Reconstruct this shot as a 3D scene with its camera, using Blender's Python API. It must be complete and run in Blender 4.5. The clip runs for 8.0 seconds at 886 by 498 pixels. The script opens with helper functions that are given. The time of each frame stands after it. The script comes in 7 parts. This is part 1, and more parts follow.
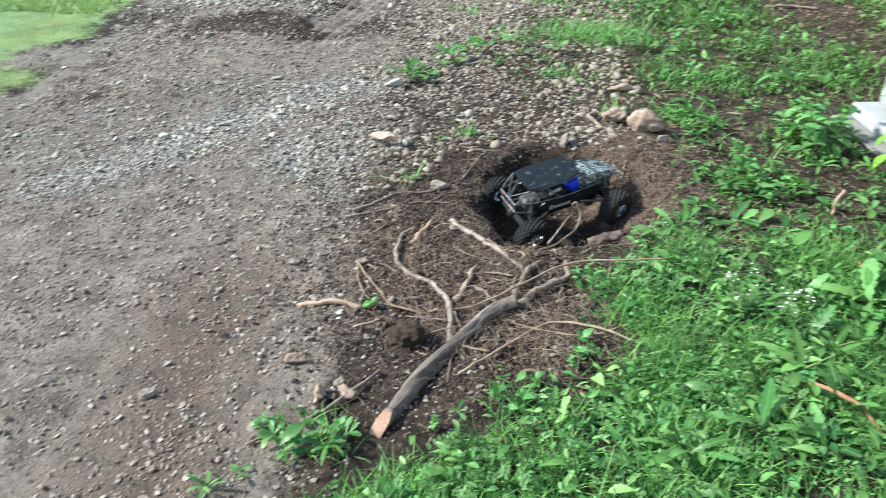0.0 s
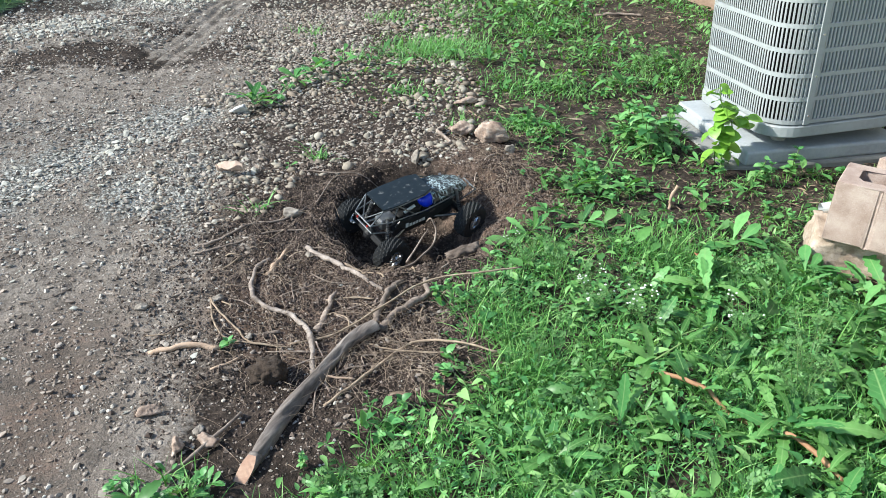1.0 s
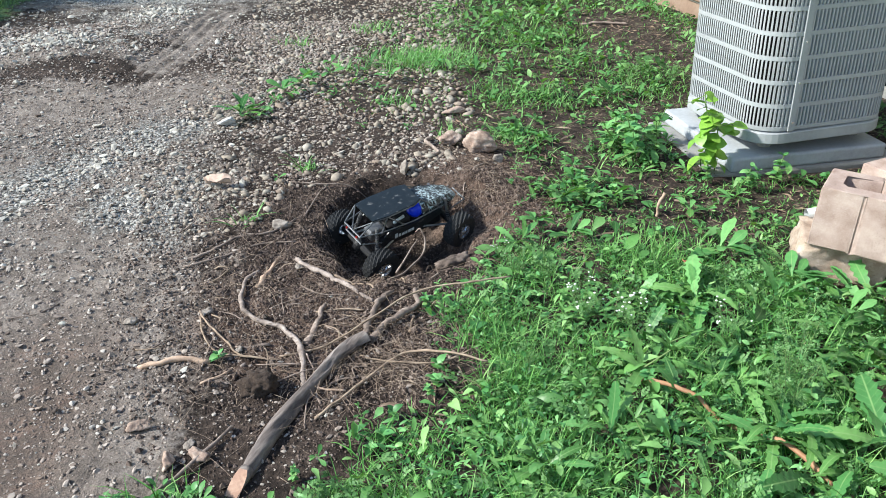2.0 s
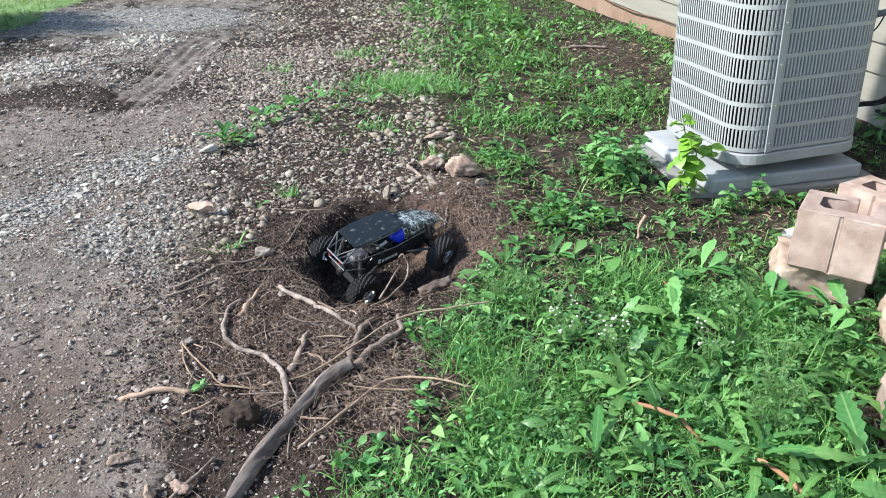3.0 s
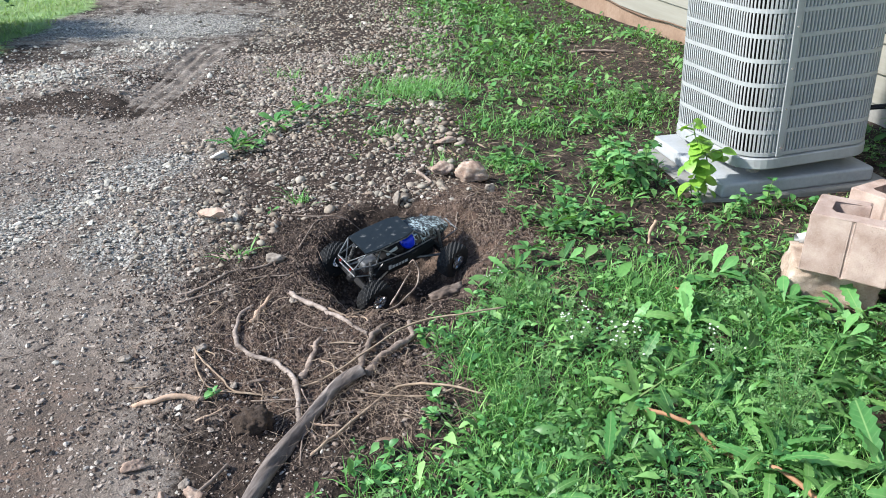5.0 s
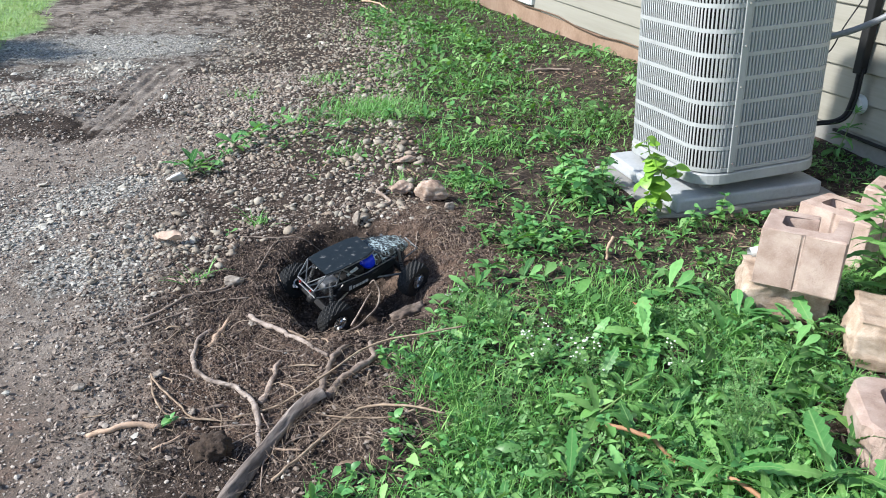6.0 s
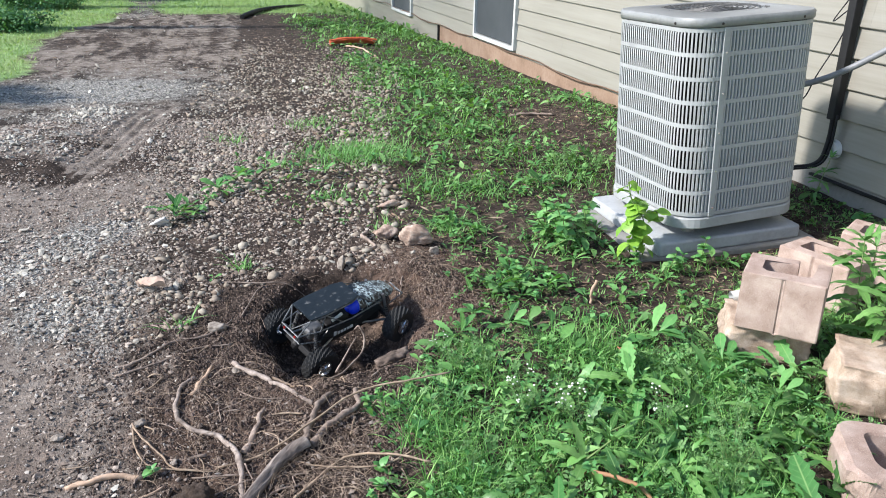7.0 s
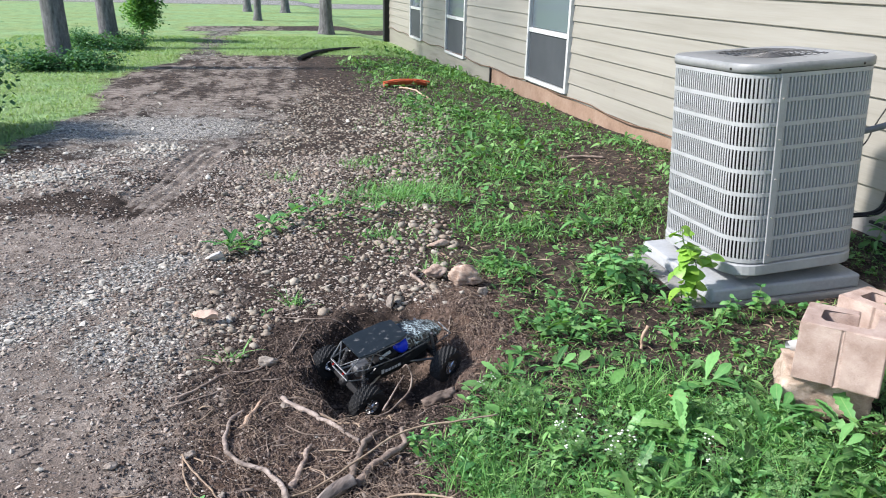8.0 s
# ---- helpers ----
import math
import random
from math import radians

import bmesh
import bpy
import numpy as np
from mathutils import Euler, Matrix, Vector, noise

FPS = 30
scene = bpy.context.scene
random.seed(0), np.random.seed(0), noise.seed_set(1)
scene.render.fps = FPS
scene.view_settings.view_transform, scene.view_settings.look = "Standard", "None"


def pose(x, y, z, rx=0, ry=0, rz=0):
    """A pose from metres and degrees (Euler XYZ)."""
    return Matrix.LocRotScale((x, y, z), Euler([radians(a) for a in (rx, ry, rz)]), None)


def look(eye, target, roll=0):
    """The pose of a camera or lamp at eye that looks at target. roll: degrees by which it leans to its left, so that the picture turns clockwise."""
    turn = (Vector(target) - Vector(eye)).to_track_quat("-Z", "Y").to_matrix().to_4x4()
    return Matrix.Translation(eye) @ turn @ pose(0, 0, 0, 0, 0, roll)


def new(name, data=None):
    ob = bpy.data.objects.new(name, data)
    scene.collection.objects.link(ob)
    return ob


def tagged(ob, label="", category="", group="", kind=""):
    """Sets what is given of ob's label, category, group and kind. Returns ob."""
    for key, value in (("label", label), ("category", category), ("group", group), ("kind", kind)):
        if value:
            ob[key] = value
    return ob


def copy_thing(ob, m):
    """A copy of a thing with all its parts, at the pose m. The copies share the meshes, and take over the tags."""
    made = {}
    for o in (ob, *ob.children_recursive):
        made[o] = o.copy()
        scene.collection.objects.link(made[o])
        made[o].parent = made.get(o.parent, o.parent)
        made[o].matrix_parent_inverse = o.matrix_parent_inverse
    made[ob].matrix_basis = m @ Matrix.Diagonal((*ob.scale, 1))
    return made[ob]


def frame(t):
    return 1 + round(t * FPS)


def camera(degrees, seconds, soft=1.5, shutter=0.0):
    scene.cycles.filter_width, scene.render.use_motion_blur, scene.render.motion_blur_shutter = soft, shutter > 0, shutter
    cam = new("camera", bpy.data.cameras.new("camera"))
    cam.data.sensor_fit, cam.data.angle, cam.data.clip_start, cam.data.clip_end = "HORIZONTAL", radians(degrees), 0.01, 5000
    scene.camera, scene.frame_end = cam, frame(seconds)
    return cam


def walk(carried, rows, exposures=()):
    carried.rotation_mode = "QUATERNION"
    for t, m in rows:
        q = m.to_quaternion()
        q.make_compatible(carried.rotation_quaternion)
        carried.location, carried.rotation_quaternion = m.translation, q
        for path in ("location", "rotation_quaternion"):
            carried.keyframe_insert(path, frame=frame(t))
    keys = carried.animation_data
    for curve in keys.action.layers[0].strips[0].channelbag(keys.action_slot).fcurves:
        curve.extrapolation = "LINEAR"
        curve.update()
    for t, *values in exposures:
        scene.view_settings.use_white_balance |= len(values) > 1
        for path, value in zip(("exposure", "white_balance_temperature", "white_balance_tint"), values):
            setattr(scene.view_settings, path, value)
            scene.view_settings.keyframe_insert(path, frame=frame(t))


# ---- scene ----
cam = camera(60.0, 8.0, 0.35, 0.3)
PATH = [
    (0, (-0.066, -0.012, 1.28), (-0.024, 1.707, 0.258), 1.7),
    (0.2, (-0.050, -0.005, 1.286), (0.113, 1.715, 0.292), 2.0),
    (0.5, (-0.031, 0.002, 1.291), (0.28, 1.721, 0.317), 2.3),
    (1, (-0.021, 0.01, 1.294), (0.355, 1.712, 0.314), 1.9),
    (1.2, (-0.021, 0.010, 1.295), (0.351, 1.712, 0.312), 1.8),
    (2.3, (-0.018, 0.006, 1.311), (0.407, 1.718, 0.369), 1.6),
    (2.5, (-0.011, 0.007, 1.317), (0.426, 1.724, 0.388), 1.6),
    (3, (-0.009, 0.003, 1.317), (0.434, 1.728, 0.407), 1.3),
    (3.5, (-0.011, 0.004, 1.32), (0.422, 1.731, 0.409), 1.0),
    (4, (-0.013, 0.005, 1.318), (0.407, 1.735, 0.405), 0.8),
    (4.2, (-0.012, 0.005, 1.319), (0.402, 1.735, 0.404), 0.7),
    (5.3, (-0.018, 0.008, 1.326), (0.420, 1.744, 0.436), 1.0),
    (5.5, (-0.018, 0.008, 1.327), (0.442, 1.744, 0.446), 1.2),
    (6, (-0.009, 0.005, 1.333), (0.513, 1.733, 0.473), 1.2),
    (6.5, (-0.009, 0.002, 1.34), (0.562, 1.734, 0.519), 1.4),
    (7, (-0.015, 0.004, 1.353), (0.559, 1.761, 0.59), 1.5),
    (7.5, (-0.018, 0.004, 1.359), (0.523, 1.795, 0.65), 1.5),
    (8, (-0.029, 0.0, 1.359), (0.436, 1.826, 0.689), 1.5),
]
walk(cam, [(t, look(eye, target, roll)) for t, eye, target, roll in PATH], [(0, 1.62, 6080, 0), (1.0, 1.53, 6020, 1), (3.5, 1.52, 6020, 7), (6.0, 1.50, 6040, 7), (8, 1.44, 6100, 12)])

# world, sun
world = bpy.data.worlds.new("sky")
scene.world = world
world.use_nodes = True
wn = world.node_tree
sky = wn.nodes.new("ShaderNodeTexSky")
sky.sky_type, sky.sun_disc = "NISHITA", False
SUN_EL, SUN_AZ = 38.0, 273.0     # degrees; azimuth clockwise from +y
sky.sun_elevation, sky.sun_rotation = radians(SUN_EL), radians(SUN_AZ)
wn.links.new(sky.outputs[0], wn.nodes["Background"].inputs[0])
wn.nodes["Background"].inputs[1].default_value = 0.091
sun = new("sun", bpy.data.lights.new("sun", "SUN"))
sun.data.energy, sun.data.angle, sun.data.color = 2.72, radians(4.5), (1.0, 0.92, 0.83)
sd = Vector((math.sin(radians(SUN_AZ)) * math.cos(radians(SUN_EL)), math.cos(radians(SUN_AZ)) * math.cos(radians(SUN_EL)), math.sin(radians(SUN_EL))))
sun.matrix_world = look(sd * 30, (0, 0, 0))

# ---------- materials ----------
def mat(name, rough=0.8, metal=0.0, spec=0.5):
    m = bpy.data.materials.new(name)
    m.use_nodes = True
    b = m.node_tree.nodes["Principled BSDF"]
    b.inputs["Roughness"].default_value, b.inputs["Metallic"].default_value = rough, metal
    b.inputs["Specular IOR Level"].default_value = spec
    return m


class N:
    """Short hand for wiring the nodes of one material."""

    def __init__(self, m):
        self.t, self.b = m.node_tree, m.node_tree.nodes["Principled BSDF"]

    def add(self, kind, ins=None):
        n = self.t.nodes.new(kind)
        for k, v in (ins or {}).items():
            if isinstance(v, bpy.types.NodeSocket):
                self.t.links.new(v, n.inputs[k])
            else:
                n.inputs[k].default_value = v
        return n

    def co(self, scale=(1, 1, 1), world=False):
        tc = self.add("ShaderNodeNewGeometry" if world else "ShaderNodeTexCoord")
        mp = self.add("ShaderNodeMapping", {"Vector": tc.outputs["Position" if world else "Object"], "Scale": scale})
        return mp.outputs[0]

    def noise(self, co, scale, detail=4.0, rough=0.55, dist=0.0):
        return self.add("ShaderNodeTexNoise", {"Vector": co, "Scale": scale, "Detail": detail, "Roughness": rough, "Distortion": dist}).outputs[0]

    def ramp(self, fac, stops, mode="LINEAR"):
        r = self.add("ShaderNodeValToRGB", {"Fac": fac})
        r.color_ramp.interpolation = mode
        while len(r.color_ramp.elements) < len(stops):
            r.color_ramp.elements.new(0.5)
        for e, (p, c) in zip(r.color_ramp.elements, stops):
            e.position = p
            e.color = (*c, 1) if isinstance(c, tuple) else (c, c, c, 1)
        return r.outputs[0]

    def mix(self, fac, a, b, blend="MIX"):
        n = self.add("ShaderNodeMix")
        n.data_type, n.blend_type = "RGBA", blend
        for i, v in ((0, fac), (6, a), (7, b)):
            if isinstance(v, bpy.types.NodeSocket):
                self.t.links.new(v, n.inputs[i])
            else:
                n.inputs[i].default_value = (*v, 1) if isinstance(v, tuple) else v
        return n.outputs[2]

    def math(self, op, a, b=0.0):
        n = self.add("ShaderNodeMath")
        n.operation = op
        for i, v in ((0, a), (1, b)):
            if isinstance(v, bpy.types.NodeSocket):
                self.t.links.new(v, n.inputs[i])
            else:
                n.inputs[i].default_value = v
        return n.outputs[0]

    def out(self, col=None, rough=None, height=None, strength=0.3, dist=0.01):
        if col is not None:
            self.t.links.new(col, self.b.inputs["Base Color"])
        if rough is not None:
            self.t.links.new(rough, self.b.inputs["Roughness"])
        if height is not None:
            bp = self.add("ShaderNodeBump", {"Height": height, "Strength": strength, "Distance": dist})
            self.t.links.new(bp.outputs[0], self.b.inputs["Normal"])


def surface(name, colors, scale=6.0, rough=0.8, metal=0.0, bump=0.3, dist=0.004, fine=60.0, stretch=(1, 1, 1), per=0.0, world=False, spec=0.5):
    """Two-scale mottled surface: colors from dark to light; per: how far single pieces differ in tone."""
    m = mat(name, rough, metal, spec)
    n = N(m)
    co = n.co(stretch, world)
    big, small = n.noise(co, scale, 5), n.noise(co, fine, 6, 0.65)
    f = n.math("ADD", n.math("MULTIPLY", big, 0.6), n.math("MULTIPLY", small, 0.4))
    k = len(colors)
    col = n.ramp(f, [(0.32 + 0.36 * i / max(1, k - 1), c) for i, c in enumerate(colors)])
    if per:
        rnd = n.add("ShaderNodeObjectInfo").outputs["Random"]
        v = n.math("ADD", n.math("MULTIPLY", rnd, per), 1 - per / 2)
        col = n.add("ShaderNodeHueSaturation", {"Color": col, "Value": v}).outputs[0]
    rg = n.math("ADD", n.math("MULTIPLY", small, 0.25), rough - 0.125)
    n.out(col, rg, f, bump, dist)
    return m


def island_surface(name, colors, scale=40.0, rough=0.85, bump=0.3, dist=0.003, spread=0.5):
    """For heaps of small pieces: each piece takes its own tone."""
    m = mat(name, rough)
    n = N(m)
    rnd = n.add("ShaderNodeNewGeometry").outputs["Random Per Island"]
    oi = n.add("ShaderNodeObjectInfo").outputs["Random"]
    rr = n.math("FRACT", n.math("ADD", rnd, oi))
    k = len(colors)
    base = n.ramp(rr, [(i / max(1, k - 1), c) for i, c in enumerate(colors)])
    co = n.co(world=True)
    sm = n.noise(co, scale, 5, 0.6)
    col = n.mix(spread, base, n.ramp(sm, [(0.3, 0.25), (0.7, 1.0)]), "MULTIPLY")
    n.out(col, None, sm, bump, dist)
    return m


def leaf_mat(name, dark, mid, light, rough=0.45):
    """Leaf green that lets some light through; each leaf has its own tone."""
    m = mat(name, rough, 0.0, 0.36)
    n = N(m)
    rnd = n.add("ShaderNodeNewGeometry").outputs["Random Per Island"]
    oi = n.add("ShaderNodeObjectInfo").outputs["Random"]
    rr = n.math("FRACT", n.math("ADD", rnd, oi))
    base = n.ramp(rr, [(0.0, dark), (0.5, mid), (1.0, light)])
    co = n.co(world=True)
    sm = n.noise(co, 55.0, 4)
    col = n.mix(0.5, base, n.ramp(sm, [(0.3, 0.55), (0.7, 1.0)]), "MULTIPLY")
    n.out(col, None, sm, 0.25, 0.002)
    tr = n.add("ShaderNodeBsdfTranslucent")
    warm = n.mix(1.0, col, (1.0, 1.0, 0.35), "MULTIPLY")
    n.t.links.new(warm, tr.inputs["Color"])
    mx = n.add("ShaderNodeMixShader", {"Fac": 0.30})
    n.t.links.new(n.b.outputs[0], mx.inputs[1])
    n.t.links.new(tr.outputs[0], mx.inputs[2])
    n.t.links.new(mx.outputs[0], n.t.nodes["Material Output"].inputs["Surface"])
    return m


M_SIDING = surface("cream vinyl siding", [(0.215, 0.203, 0.170), (0.258, 0.246, 0.210), (0.290, 0.279, 0.243)], 2.5, 0.45, bump=0.15, fine=14, stretch=(1, 0.25, 6), per=0.06)
M_FOUND = surface("terracotta painted foundation", [(0.165, 0.105, 0.068), (0.245, 0.165, 0.115), (0.310, 0.235, 0.175)], 3.0, 0.9, bump=0.5, fine=45)
M_WHITE = surface("white window vinyl", [(0.46, 0.48, 0.47), (0.58, 0.60, 0.59)], 5, 0.4, bump=0.05)
M_PANE = mat("dark window glass", 0.06)
M_PANE.node_tree.nodes["Principled BSDF"].inputs["Base Color"].default_value = (0.10, 0.13, 0.15, 1)
M_SCREEN = surface("grey insect screen", [(0.034, 0.040, 0.046), (0.052, 0.059, 0.066)], 4, 0.6, bump=0.1, fine=200)
M_AC = surface("grey enamelled steel", [(0.290, 0.302, 0.306), (0.355, 0.369, 0.374), (0.388, 0.402, 0.407)], 5, 0.42, 0.0, 0.08, fine=40)
# same enamel as the body, coloured darker to offset the sun on top
M_ACTOP = surface("grey enamelled lid darkened against the sun", [(0.175, 0.182, 0.182), (0.235, 0.243, 0.245), (0.285, 0.292, 0.293)], 7, 0.5, 0.0, 0.12, fine=50)
M_GUARD = surface("dull fan guard wire", [(0.06, 0.06, 0.06), (0.13, 0.13, 0.128)], 20, 0.5, 0.3, 0.1)
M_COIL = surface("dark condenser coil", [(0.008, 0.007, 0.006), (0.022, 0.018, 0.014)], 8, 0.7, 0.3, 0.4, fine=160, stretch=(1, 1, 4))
M_PAD = surface("pale composite pad", [(0.27, 0.288, 0.30), (0.36, 0.378, 0.392), (0.43, 0.445, 0.458)], 5, 0.8, bump=0.3)
M_PAD2 = surface("weathered concrete slab", [(0.180, 0.175, 0.164), (0.270, 0.266, 0.250)], 6, 0.9, bump=0.5)


def concrete(name, colors, pits, bump):
    """Cast or broken concrete: cloudy tone, sand grain, pale and dark bits of aggregate, pits."""
    m = mat(name, 0.93)
    n = N(m)
    co = n.co()
    cloud, sand = n.noise(co, 11, 5), n.noise(co, 320, 5, 0.7)
    tone = n.math("ADD", n.math("MULTIPLY", cloud, 0.65), n.math("MULTIPLY", sand, 0.35))
    col = n.ramp(tone, [(0.36, colors[0]), (0.5, colors[1]), (0.63, colors[2])])
    bits = n.add("ShaderNodeTexVoronoi", {"Vector": co, "Scale": 430.0, "Randomness": 1.0})
    pick = n.add("ShaderNodeSeparateColor", {"Color": bits.outputs["Color"]})
    core = n.ramp(bits.outputs["Distance"], [(0.28, 1.0), (0.46, 0.0)])
    pale = n.math("MULTIPLY", core, n.ramp(pick.outputs[0], [(0.78, 0.0), (0.86, 0.55)]))
    dark = n.math("MULTIPLY", core, n.ramp(pick.outputs[1], [(0.84, 0.0), (0.90, 0.6)]))
    col = n.mix(pale, col, (0.56, 0.50, 0.43))
    col = n.mix(dark, col, (0.10, 0.07, 0.055))
    stain = n.ramp(n.noise(co, 5, 4, 0.6, 0.5), [(0.55, 0.0), (0.72, 0.45)])
    col = n.mix(stain, col, (0.17, 0.13, 0.10))
    rnd = n.add("ShaderNodeObjectInfo").outputs["Random"]
    col = n.add("ShaderNodeHueSaturation", {"Color": col, "Value": n.math("ADD", n.math("MULTIPLY", rnd, 0.16), 0.92)}).outputs[0]
    h = n.math("SUBTRACT", n.math("ADD", n.math("MULTIPLY", sand, 0.5), n.math("MULTIPLY", cloud, 0.3)), n.math("MULTIPLY", dark, pits))
    n.out(col, None, h, bump, 0.006)
    return m


M_BLOCK = concrete("pinkish cast concrete", [(0.275, 0.190, 0.152), (0.405, 0.303, 0.256), (0.515, 0.412, 0.355)], 0.5, 0.6)
M_SPLIT = concrete("rough split concrete", [(0.24, 0.165, 0.115), (0.42, 0.32, 0.24), (0.60, 0.50, 0.41)], 0.9, 1.0)
M_BARK = surface("grey weathered bark", [(0.045, 0.034, 0.029), (0.165, 0.135, 0.118), (0.34, 0.295, 0.26)], 26, 0.9, bump=1.0, dist=0.006, fine=110, stretch=(0.22, 1, 1))
M_ROOT = surface("brown root bark", [(0.06, 0.043, 0.035), (0.22, 0.17, 0.138), (0.42, 0.345, 0.285)], 24, 0.9, bump=0.6, fine=120, per=0.4)
M_PALE = surface("peeled pale wood", [(0.30, 0.20, 0.13), (0.44, 0.31, 0.22), (0.54, 0.42, 0.31)], 12, 0.75, bump=0.3, fine=90, per=0.2)
M_CUT = surface("pinkish fresh-cut wood", [(0.24, 0.135, 0.09), (0.37, 0.225, 0.155), (0.46, 0.31, 0.225)], 14, 0.8, bump=0.4, fine=140, stretch=(0.4, 1, 1))
M_STRAW = surface("dry straw rootlets", [(0.12, 0.085, 0.058), (0.29, 0.215, 0.15), (0.47, 0.38, 0.275)], 20, 0.85, bump=0.2, per=0.3)
M_ORANGE = surface("orange root", [(0.26, 0.13, 0.065), (0.42, 0.24, 0.13)], 15, 0.7, bump=0.3)
M_RED = surface("faded orange red plastic", [(0.42, 0.12, 0.07), (0.56, 0.20, 0.13)], 12, 0.5, bump=0.1)
M_BOARD = surface("orange red plastic board", [(0.55, 0.10, 0.04), (0.70, 0.16, 0.07)], 12, 0.5, bump=0.1)
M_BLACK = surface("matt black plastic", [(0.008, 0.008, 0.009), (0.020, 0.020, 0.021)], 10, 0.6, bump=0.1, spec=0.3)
M_RUBBER = surface("black tyre rubber", [(0.012, 0.013, 0.014), (0.025, 0.025, 0.025)], 25, 0.85, bump=0.3)
M_CHROME = surface("satin chrome", [(0.55, 0.55, 0.55), (0.75, 0.75, 0.75)], 20, 0.25, 0.9, 0.05)
M_BLUE = surface("bright blue plastic", [(0.005, 0.02, 0.55), (0.01, 0.05, 0.8)], 20, 0.35, bump=0.05)
M_CONDUIT = surface("grey plastic conduit", [(0.16, 0.168, 0.18), (0.23, 0.24, 0.255)], 15, 0.5, bump=0.1)
M_WIRE = surface("brown cable", [(0.10, 0.06, 0.04), (0.18, 0.11, 0.07)], 15, 0.6, bump=0.1)
M_PINKROCK = surface("pink granite rock", [(0.15, 0.095, 0.07), (0.34, 0.25, 0.195), (0.62, 0.53, 0.45)], 22, 0.9, bump=0.8, dist=0.008, fine=120)
M_GREYROCK = surface("pale grey stone", [(0.12, 0.095, 0.078), (0.25, 0.215, 0.18), (0.38, 0.34, 0.30)], 30, 0.9, bump=0.6, fine=100)
M_PALESTONE = surface("pale white stone", [(0.38, 0.37, 0.35), (0.52, 0.51, 0.49), (0.62, 0.61, 0.59)], 25, 0.85, bump=0.4)
M_BROWNSTONE = surface("soil-stained brown stone", [(0.055, 0.039, 0.030), (0.125, 0.093, 0.073), (0.235, 0.188, 0.155)], 25, 0.9, bump=0.6, fine=120)
M_SOILCLOD = surface("dark soil clod", [(0.030, 0.020, 0.014), (0.060, 0.041, 0.030)], 20, 1.0, bump=1.0, dist=0.01, fine=120)
M_PEBBLE = island_surface("river pebbles", [(0.165, 0.130, 0.098), (0.315, 0.262, 0.200), (0.245, 0.222, 0.184), (0.405, 0.362, 0.290), (0.270, 0.200, 0.148), (0.500, 0.465, 0.385)], 60, 0.8)
M_CHIP = island_surface("crushed gravel", [(0.290, 0.250, 0.204), (0.51, 0.475, 0.405), (0.385, 0.367, 0.322), (0.70, 0.667, 0.587)], 80, 0.9)
M_GRASS = leaf_mat("grass green", (0.045, 0.140, 0.034), (0.165, 0.430, 0.095), (0.345, 0.585, 0.195), 0.42)
M_LEAF = leaf_mat("weed leaf green", (0.036, 0.120, 0.036), (0.130, 0.360, 0.110), (0.285, 0.560, 0.200), 0.40)
M_LEAF2 = leaf_mat("light weed leaf green", (0.060, 0.160, 0.044), (0.195, 0.430, 0.115), (0.360, 0.600, 0.215), 0.40)


def dock_mat(name, dark, mid, light):
    """Leaf with a pale rib and side veins along its own axes."""
    m = leaf_mat(name, dark, mid, light, 0.42)
    n = N(m)
    tc = n.add("ShaderNodeTexCoord")
    xyz = n.add("ShaderNodeSeparateXYZ", {"Vector": tc.outputs["Object"]})
    side = n.math("ABSOLUTE", xyz.outputs[1])
    rib = n.ramp(side, [(0.004, 1.0), (0.012, 0.0)])
    vein = n.math("FRACT", n.math("MULTIPLY", n.math("SUBTRACT", xyz.outputs[0], n.math("MULTIPLY", side, 0.9)), 11.0))
    vein = n.math("MULTIPLY", n.ramp(vein, [(0.0, 1.0), (0.16, 0.0)]), 0.35)
    f = n.math("MAXIMUM", n.math("MULTIPLY", rib, 0.75), vein)
    old = n.b.inputs["Base Color"].links[0].from_socket
    col = n.mix(f, old, (0.26, 0.42, 0.15))
    n.t.links.new(col, n.b.inputs["Base Color"])
    return m


M_DOCK = dock_mat("dock leaf green", (0.040, 0.122, 0.034), (0.110, 0.310, 0.085), (0.225, 0.490, 0.155))
M_DOCK2 = dock_mat("light dock leaf green", (0.075, 0.200, 0.048), (0.135, 0.315, 0.078), (0.215, 0.425, 0.122))
M_VINE = leaf_mat("yellow green vine leaf", (0.20, 0.40, 0.055), (0.28, 0.52, 0.072), (0.36, 0.58, 0.10), 0.4)
M_LAWN = leaf_mat("lawn blades", (0.235, 0.375, 0.135), (0.315, 0.485, 0.185), (0.40, 0.565, 0.245), 0.5)
M_DARKLEAF = leaf_mat("shrub leaf", (0.065, 0.176, 0.070), (0.102, 0.255, 0.099), (0.158, 0.334, 0.142), 0.50)
M_STRIP = leaf_mat("mixed weed green", (0.058, 0.135, 0.040), (0.155, 0.336, 0.097), (0.290, 0.514, 0.177), 0.55)
M_BRIGHT = leaf_mat("bright tuft green", (0.13, 0.32, 0.085), (0.21, 0.46, 0.13), (0.31, 0.57, 0.21), 0.5)
M_FEATHER = leaf_mat("pale feathery green", (0.100, 0.235, 0.068), (0.160, 0.325, 0.108), (0.225, 0.395, 0.155), 0.55)
M_FLOWER = surface("small white flowers", [(0.70, 0.72, 0.62), (0.82, 0.83, 0.78)], 30, 0.7, bump=0.1)
M_DRYLEAF = surface("dry tan leaf", [(0.34, 0.24, 0.19), (0.50, 0.40, 0.33)], 25, 0.8, bump=0.3)
M_STEM = surface("pale green stem", [(0.10, 0.17, 0.05), (0.18, 0.26, 0.08)], 25, 0.6, bump=0.1)
